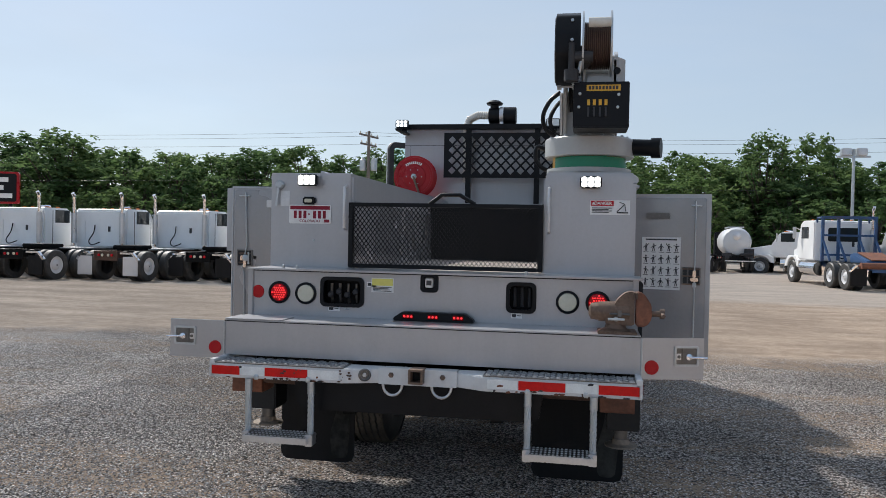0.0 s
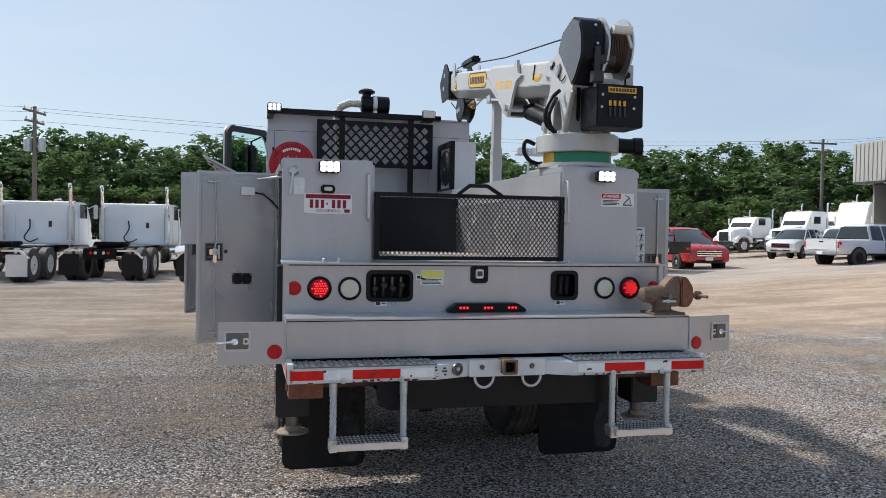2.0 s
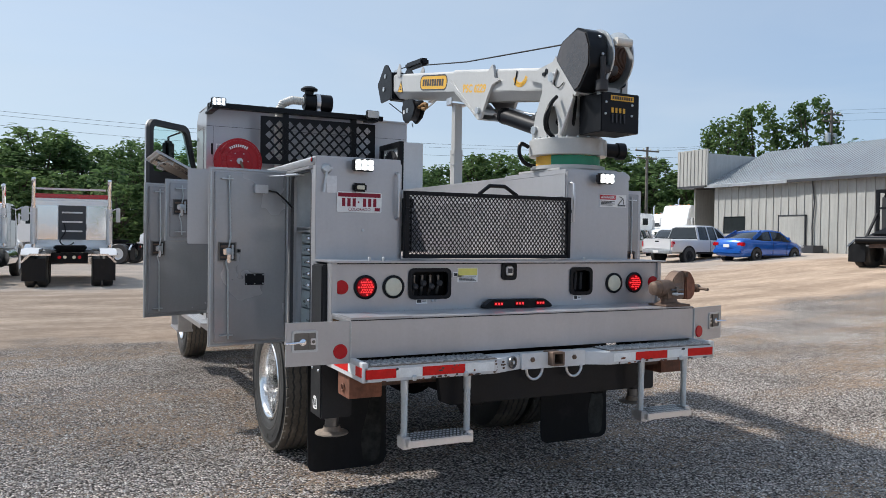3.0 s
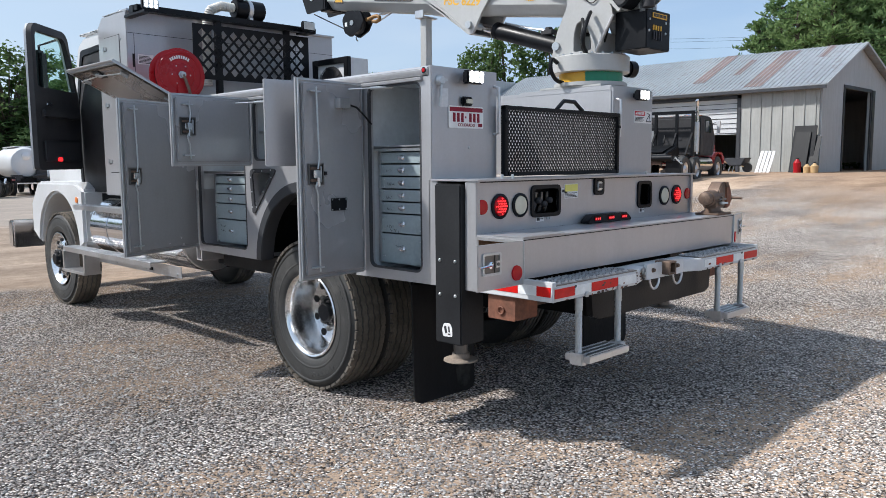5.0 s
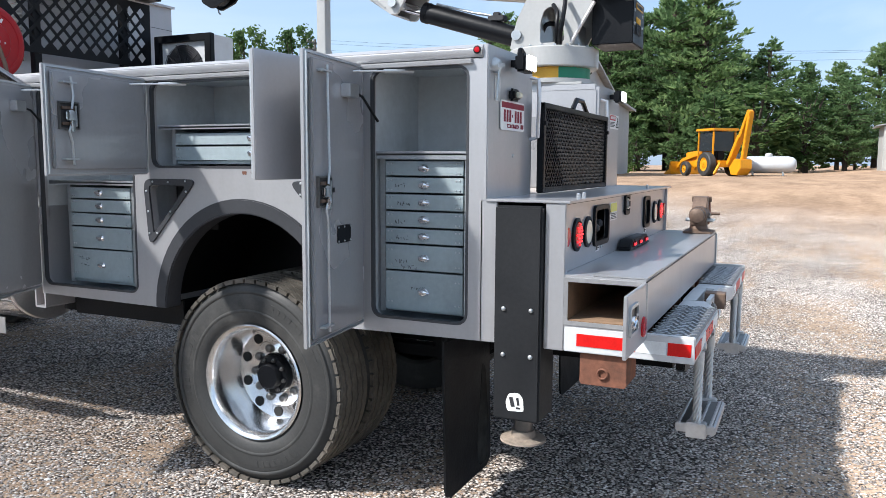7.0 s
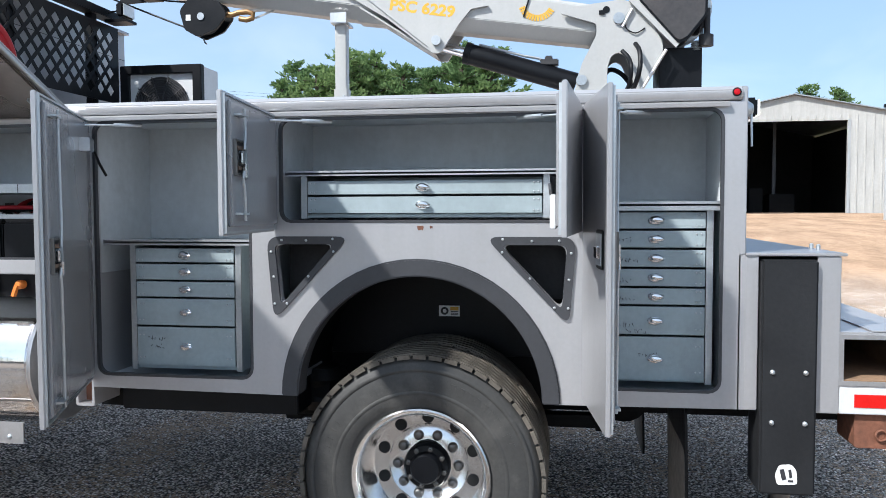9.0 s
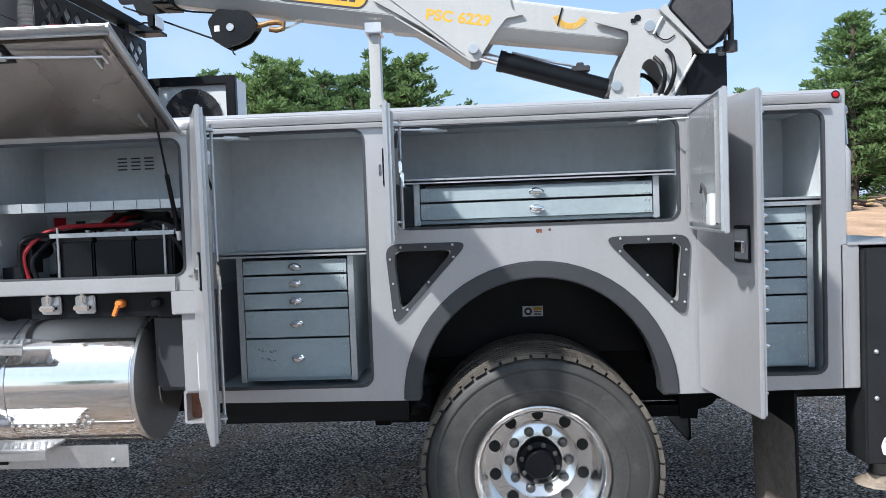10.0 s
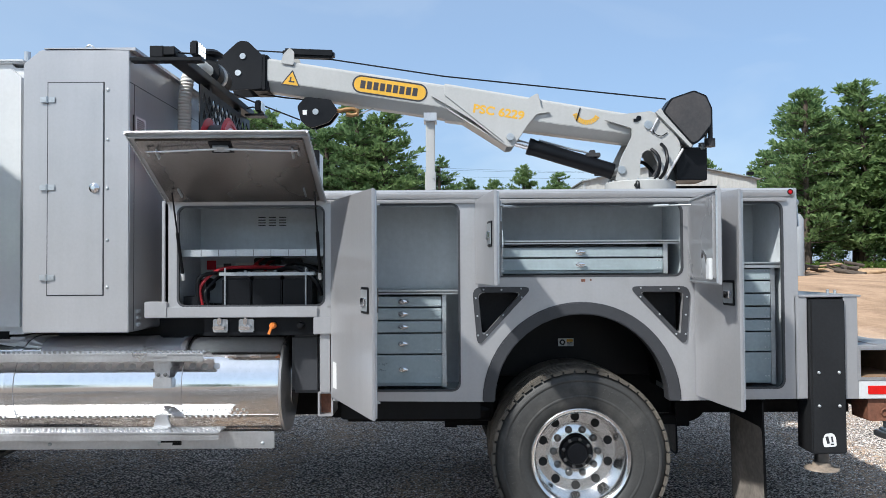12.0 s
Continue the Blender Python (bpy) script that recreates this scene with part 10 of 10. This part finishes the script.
wb = thing("wheelbarrow", (26.2, 11.0, rise(26.2, 11.0)), "dark steel wheelbarrow by the shop wall", "wheelbarrow")
zb = rise(26.2, 11.0)
part("tray", B().prism([(10.6, zb + 0.62), (11.6, zb + 0.62), (11.35, zb + 0.28), (10.8, zb + 0.28)], 'x', 25.85, 26.45), "trim", wb, bev=0.03)
part("wheel", B().lathe([(0.08, -0.05), (0.2, -0.05), (0.2, 0.05), (0.08, 0.05)], (26.15, 10.65, zb + 0.2), (1, 0, 0), 18), "rubber", wb)
part("handles", B().cyl((25.9, 10.7, zb + 0.25), (25.9, 12.2, zb + 0.55), 0.02, 8).cyl((26.4, 10.7, zb + 0.25), (26.4, 12.2, zb + 0.55), 0.02, 8), "wood", wb)
for x in (25.95, 26.35):
    part("leg", B().cyl((x, 11.4, zb), (x, 11.3, zb + 0.3), 0.02, 8), "galv", wb)
z9 = rise(26.9, 9.0)
sh_ = thing("sheet_stack", (26.9, 8.9, z9), "dark plastic sheets leaning on the shop wall", "sheets")
for i, (ya, yb, h) in enumerate(((8.3, 9.2, 1.95), (8.1, 8.7, 1.5), (8.5, 9.1, 1.7))):
    part("sheet", quadplate(B(), (26.35 - i * 0.06, ya, z9 - 0.05), (0.55, 0, h), (0, yb - ya, 0), 0.03), "black", sh_)
bd = thing("board_pile", (26.2, 9.9, z9), "white boards lying against the wall", "boards")
for i in range(4):
    part("board", quadplate(B(), (25.9 - 0.05 * i, 9.7 + i * 0.14, z9 - 0.02), (0.6, 0, 0.9), (0, 0.12, 0), 0.03), "white", bd)
for x, y, m_, h, nm, lb_ in ((26.1, 8.75, "reelred", 0.5, "gas_cylinder", "small red gas cylinder by the wall"), (26.0, 8.35, "buckettan", 0.3, "bucket", "tan bucket by the shop corner"), (25.9, 8.05, "buckettan", 0.34, "bucket", "tan bucket by the shop corner")):
    zz = rise(x, y)
    o = thing(nm, (x, y, zz), lb_, nm.replace("_", " "))
    part("body", B().lathe([(0.14, 0), (0.15, h * 0.8), (0.08, h), (0.05, h + 0.05)], (x, y, zz - 0.01), (0, 0, 1), 18), m_, o)
    part("rim", B().lathe([(0.05, h + 0.05), (0.06, h + 0.08)], (x, y, zz - 0.01), (0, 0, 1), 14), "black", o)
    back_to_wall(o)
for ob in (wb, sh_, bd):
    back_to_wall(ob)

# ---- open-fronted metal shed to the east ----
shed = thing("metal_shed", (46, -11, 1.4), "tall pale metal shed with a dark open front", "building")
SX0, SX1, SYA, SYB = 43.4, 58.0, -16.8, -5.9
front = [(SYA, 1.0), (SYB, 1.0), (SYB, 7.05), ((SYA + SYB) / 2, 8.2), (SYA, 7.2)]
part("front_wall", B().mesh(plate(front, [[(-14.3, 1.001), (-7.95, 1.001), (-7.95, 6.72), (-14.3, 6.72)]], 0.15), side_plane(SX0)), "shedwhite", shed, "pale front with a big opening")
b = B()
y = SYA + 0.2
while y < SYB:
    b.box(SX0 - 0.11, SX0 - 0.07, y - 0.03, y + 0.03, 6.8 if -14.4 < y < -7.85 else 1.0, 7.05)
    y += 0.45
part("siding_ribs", b, "shedwhite", shed, kind="stuff")
# shade inside the shed is put into near-black lining and back wall
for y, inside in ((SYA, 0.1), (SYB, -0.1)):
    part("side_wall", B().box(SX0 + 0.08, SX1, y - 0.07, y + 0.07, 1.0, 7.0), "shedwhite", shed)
    part("inner_lining", B().box(SX0 + 0.1, SX1 - 0.1, y + inside - 0.02, y + inside + 0.02, 1.0, 6.95), "dark", shed, "near-black inner lining that stands in for shade")
part("back_wall", B().mesh(plate(front, [], 0.15), side_plane(SX1)), "dark", shed, "near-black back wall that stands in for shade")
part("inner_post", B().box(48.0, 48.2, -11.6, -11.4, 1.0, 7.5), "trim", shed)
# floor colour carries the shade inside the shed
part("dirt_floor", B().box(SX0 + 0.2, SX1 - 0.1, SYA + 0.1, SYB - 0.1, 1.0, rise(SX0, -11) + 0.03), "shedfloor", shed, "trodden earth floor darkened for the shade inside")
part("roof", quadplate(quadplate(B(), (SX0 - 0.3, SYA - 0.2, 7.08), (SX1 - SX0 + 0.5, 0, 0), (0, (SYB - SYA) / 2 + 0.2, 1.15), 0.06), (SX0 - 0.3, SYB + 0.2, 7.0), (0, -(SYB - SYA) / 2 - 0.2, 1.23), (SX1 - SX0 + 0.5, 0, 0), 0.06), "roof", shed)
part("corner_trim", B().box(SX0 - 0.12, SX0 + 0.02, SYB - 0.1, SYB + 0.1, 1.0, 7.04), "gable", shed)
for y in (-7.95, -14.45):
    part("opening_trim", B().box(SX0 - 0.12, SX0 - 0.07, y, y + 0.15, 1.0, 6.75), "gable", shed)
part("flood_lamp", B().box(SX0 - 0.5, SX0 - 0.2, -6.9, -6.5, 7.35, 7.55), "black", shed, bev=0.03)
part("flood_lamp", B().box(SX0 - 0.5, SX0 - 0.2, -16.5, -16.1, 7.35, 7.55), "black", shed, bev=0.03)
part("lean_to", B().box(48.2, 52.0, -5.8, -4.1, 1.2, 3.9), "shedwhite", shed, "low lean-to shed", bev=0.02)
part("lean_to_roof", quadplate(B(), (48.0, -5.82, 4.25), (4.2, 0, 0), (0, 2.1, -0.35), 0.06), "roof", shed)
part("flue", B().cyl((49.0, -4.9, 3.9), (49.0, -4.9, 5.3), 0.16, 14).lathe([(0.26, 0), (0.1, 0.2)], (49.0, -4.9, 5.25), (0, 0, 1), 14), "galv", shed)
# clutter made near black to match the shade in the shed
part("shed_clutter", B().box(47.0, 48.5, -12.5, -11.0, 1.2, 2.6).box(47.0, 47.8, -10.6, -9.8, 1.2, 3.0), "chassis", shed, bev=0.05)
lad = thing("step_ladder", (41.8, -8.6, 1.42), "green fibreglass step ladder by the shed door", "ladder")
zl = rise(41.8, -8.6)
for dy in (-0.3, 0.3):
    part("rail", B().bar((41.2, -8.6 + dy, zl - 0.03), (41.9, -8.6 + dy * 0.6, zl + 2.5), 0.05, 0.09, (0, 1, 0)), "ladder", lad)
    part("rail", B().bar((42.7, -8.6 + dy, zl - 0.03), (41.95, -8.6 + dy * 0.6, zl + 2.5), 0.05, 0.07, (0, 1, 0)), "ladder", lad)
for i in range(7):
    f = 0.1 + i * 0.12
    part("rung", B().box(41.16 + 0.7 * f, 41.26 + 0.7 * f, -8.9, -8.3, zl + 2.5 * f, zl + 2.5 * f + 0.04), "alu", lad)
junk = thing("scrap_pile", (42.3, -7.6, 1.4), "bars and boards propped by the shed corner", "scrap")
for i in range(7):
    part("bar", B().bar((42.6 - 0.15 * i, -7.0 - 0.13 * i, rise(42, -7) - 0.02), (43.2, -7.3 - 0.09 * i, 1.4 + 1.2 + 0.2 * (i % 3)), 0.06, 0.04), ("rust", "white", "wood")[i % 3], junk)
lad.location.y += 1.2
junk.location.y += 1.1
wtk = thing("water_tank", (32.3, -13.4, rise(32.3, -13.4)), "white upright storage tank", "tank")
part("shell", B().lathe([(1.15, 0), (1.15, 2.75), (1.0, 3.0), (0.2, 3.2)], (32.3, -13.4, rise(32.3, -13.4) - 0.03), (0, 0, 1), 40), "polytank", wtk)
part("lid", B().lathe([(0.25, 3.15), (0.25, 3.28)], (32.3, -13.4, rise(32.3, -13.4)), (0, 0, 1), 18), "polytank", wtk)
cn = thing("traffic_cone", (20.5, -2.5, rise(20.5, -2.5)), "orange traffic cone on the dirt", "cone")
zc = rise(20.5, -2.5)
part("cone", B().lathe([(0.11, 0.03), (0.02, 0.45)], (20.5, -2.5, zc), (0, 0, 1), 20), "cone", cn)
part("base", B().box(20.35, 20.65, -2.65, -2.35, zc - 0.01, zc + 0.03), "cone", cn, bev=0.01)
logs = thing("brush_pile", (34.8, -17.0, 1.2), "pile of cut logs and branches", "logs")
rl = random.Random(4)
for i in range(26):
    x, y = 34.8 + rl.uniform(-1.6, 1.6), -17.0 + rl.uniform(-2.2, 2.2)
    a = rl.uniform(0, 3.14)
    ln_, z = rl.uniform(0.8, 2.6), rise(x, y) + rl.uniform(0.05, 0.5)
    d_ = Vector((math.cos(a), math.sin(a), rl.uniform(-0.12, 0.25))) * ln_ / 2
    part("log", B().cyl(Vector((x, y, z)) - d_, Vector((x, y, z)) + d_, rl.uniform(0.04, 0.13), 8), "bark" if i % 3 else "wood", logs)

# ---- backhoe loader and gas tank ----
bh = thing("backhoe_loader", (0, 0, 0), "yellow backhoe loader parked with its arm folded", "backhoe")
part("engine_hood", B().prism([(2.6, 0.9), (4.3, 0.8), (4.35, 1.45), (2.6, 1.6)], 'x', -0.5, 0.5), "machine", bh, bev=0.05)
part("chassis", B().box(-0.55, 0.55, 0.4, 4.2, 0.55, 0.95), "machine", bh, bev=0.03)
b = B()
for x in (-0.72, 0.72):
    for y in (0.9, 2.5):
        b.box(x - 0.05, x + 0.05, y - 0.05, y + 0.05, 0.95, 2.75)
part("cab_frame", b.box(-0.85, 0.85, 0.75, 2.65, 2.70, 2.85), "machine", bh, "yellow cab posts and canopy", bev=0.02)
part("cab_glass", B().box(-0.70, 0.70, 0.95, 2.45, 1.5, 2.65), "carglass", bh)
part("seat", B().box(-0.25, 0.25, 1.2, 1.7, 1.0, 1.5), "black", bh, bev=0.05)
for s in (-1, 1):
    far_wheel(bh, s * 0.90, 1.25, 0.72, s, "machine", 0.45)
    far_wheel(bh, s * 0.85, 3.7, 0.45, s, "machine", 0.30)
    part("loader_arm", B().bar((s * 0.62, 2.7, 1.35), (s * 0.62, 4.6, 0.95), 0.10, 0.22).bar((s * 0.62, 4.6, 0.95), (s * 0.62, 5.2, 0.45), 0.10, 0.2), "machine", bh, bev=0.02)
    part("stabiliser", B().bar((s * 0.6, 0.3, 0.8), (s * 1.1, 0.1, 0.15), 0.12, 0.12), "machine", bh)
part("bucket", B().prism([(5.1, 0.10), (5.9, 0.06), (6.0, 0.12), (5.35, 0.42), (5.3, 0.85), (5.15, 0.9)], 'x', -1.1, 1.1), "machine", bh, "front loader bucket", bev=0.02)
part("boom", B().bar((0, 0.3, 0.7), (0, -0.75, 2.35), 0.26, 0.38, (1, 0, 0)).bar((0, -0.72, 2.2), (0, -1.55, 3.75), 0.24, 0.32, (1, 0, 0)), "machine", bh, bev=0.03)
part("dipper", B().bar((0, -1.62, 3.7), (0, -1.05, 0.9), 0.22, 0.30, (1, 0, 0)), "machine", bh, bev=0.03)
part("hoe_bucket", B().prism([(-1.35, 1.0), (-0.75, 1.05), (-0.25, 0.55), (-0.45, 0.12), (-1.05, 0.10), (-1.4, 0.5)], 'x', -0.38, 0.38), "machine", bh, bev=0.03)
part("boom_cylinder", B().cyl((0.1, 0.25, 1.1), (0.1, -0.95, 2.7), 0.06, 12), "chrome", bh)
bh.matrix_basis = Matrix.Translation((40.4, 3.5, rise(40.4, 3.5) - 0.02)) @ Matrix.Rotation(radians(-52), 4, 'Z') @ Matrix.Scale(0.92, 4)
GX, GY = 43.6, 1.85
zg = rise(GX, GY)
pt = thing("gas_tank", (GX, GY, zg), "pale horizontal gas tank on low steel feet", "gas tank")
part("vessel", B().lathe([(0.08, -1.48), (0.26, -1.44), (0.40, -1.30), (0.47, -1.05), (0.47, 1.05), (0.40, 1.30), (0.26, 1.44), (0.08, 1.48)], (GX, GY, zg + 0.64), (0, 1, 0), 36), "white", pt)
part("dome", B().lathe([(0.2, 0), (0.2, 0.15), (0.1, 0.2)], (GX, GY, zg + 1.09), (0, 0, 1), 18), "white", pt)
for y in (-0.8, 0.8):
    part("foot", B().box(GX - 0.3, GX + 0.3, GY + y - 0.05, GY + y + 0.05, zg - 0.02, zg + 0.25), "galv", pt, bev=0.01)
part("skid", B().box(GX - 0.3, GX - 0.24, GY - 1.0, GY + 1.0, zg - 0.02, zg + 0.04), "trim", pt)


# ---- poles, wires, floodlights, sign ----
def utility_pole(x, y, h, label, transformer=False, turn=0.0):
    z = rise(x, y)
    p = thing("utility_pole", (x, y, z), label, "pole", "utility poles")
    part("pole", B().cyl((x, y, z - 0.3), (x, y, h), 0.16, 14, 0.11), "pole", p)
    for dz, w in ((0.35, 1.3), (1.0, 1.1)):
        part("crossarm", B().bar((x - w * math.cos(turn), y - w * math.sin(turn), h - dz), (x + w * math.cos(turn), y + w * math.sin(turn), h - dz), 0.12, 0.12), "pole", p)
        for i in range(4):
            off = -w + 0.1 + i * (2 * w - 0.2) / 3
            xx, yy = x + off * math.cos(turn), y + off * math.sin(turn)
            part("insulator", B().lathe([(0.03, 0), (0.06, 0.06), (0.03, 0.12), (0.05, 0.16)], (xx, yy, h - dz + 0.06), (0, 0, 1), 10), "cream", p)
    if transformer:
        part("transformer", B().lathe([(0.2, 0), (0.24, 0.05), (0.24, 0.8), (0.15, 0.9)], (x + 0.42, y, h - 2.9), (0, 0, 1), 16), "galv", p)
        part("transformer", B().lathe([(0.2, 0), (0.24, 0.05), (0.24, 0.8), (0.15, 0.9)], (x - 0.42, y, h - 2.9), (0, 0, 1), 16), "galv", p)
    return p


utility_pole(-14.8, 51.0, 9.3, "weathered utility pole with transformers at the road", True, radians(75))
utility_pole(43.4, 49.3, 9.6, "weathered utility pole with two crossarms")
utility_pole(57.5, 42.0, 13.0, "utility pole with transformers behind the shop", True)


def wire(a, c, sag, name="power_line"):
    pts = []
    for i in range(13):
        f = i / 12
        q = Vector(a).lerp(Vector(c), f)
        q.z -= sag * 4 * f * (1 - f)
        pts.append(q)
    return pts


lines = thing("power_lines", (0, 50, 9), "thin overhead power lines", "power line")
for dx, dz in ((-1.1, -0.2), (1.1, -0.2), (0.3, -0.9), (0, -3.4)):
    b = B()
    for a, c in (((-95, 38, 9.6), (-14.8, 51.0, 9.3)), ((-14.8, 51.0, 9.3), (43.4, 49.3, 9.6)), ((43.4, 49.3, 9.6), (57.5, 42.0, 13.0)), ((57.5, 42.0, 13.0), (82, -20, 12.5))):
        b.pipe([p + Vector((dx * 0.3, dx, dz)) for p in wire(a, c, 0.9)], 0.009, 5)
    part("wire", b, "black", lines)
lp = thing("flood_pole", (14.4, 38.8, rise(14.4, 38.8)), "grey floodlight pole with two square lamps", "lamp post")
part("pole", B().cyl((14.4, 38.8, 0), (14.4, 38.8, 6.6), 0.10, 12, 0.07), "galv", lp)
for s in (-1, 1):
    part("flood_lamp", B().box(14.4 + s * 0.12, 14.4 + s * 0.62, 38.6, 39.0, 6.25, 6.62), "alu", lp, bev=0.04)
part("bracket", B().box(13.6, 15.2, 38.75, 38.85, 6.15, 6.25), "galv", lp)
sg = thing("sign_board", (-29.8, 31.5, rise(-29.8, 31.5)), "black roadside sign with a red rim and white bars", "sign")
ks = Matrix.Translation((-29.8, 31.5, 3.78)) @ Matrix.Rotation(radians(20), 4, 'Z')
for x in (-1.1, 1.1):
    part("post", B(ks).cyl((x, 0.05, -4.0), (x, 0.05, -0.7), 0.10, 12), "black", sg)
part("rim", B(ks).mesh(plate(rrect(-1.55, 1.55, -0.84, 0.84, 0.12), [], 0.22), rear_plane(0.0)), "reelred", sg, bev=0.02)
part("board", B(ks).mesh(plate(rrect(-1.44, 1.44, -0.73, 0.73, 0.10), [], 0.02), rear_plane(-0.125)), "black", sg)
for z, x0, x1 in ((0.42, -1.2, 1.05), (0.0, -1.0, 0.82), (-0.42, -1.25, 1.25)):
    part("lettering_bar", B(ks).box(x0, x1, -0.145, -0.137, z - 0.12, z + 0.12), "paper", sg)
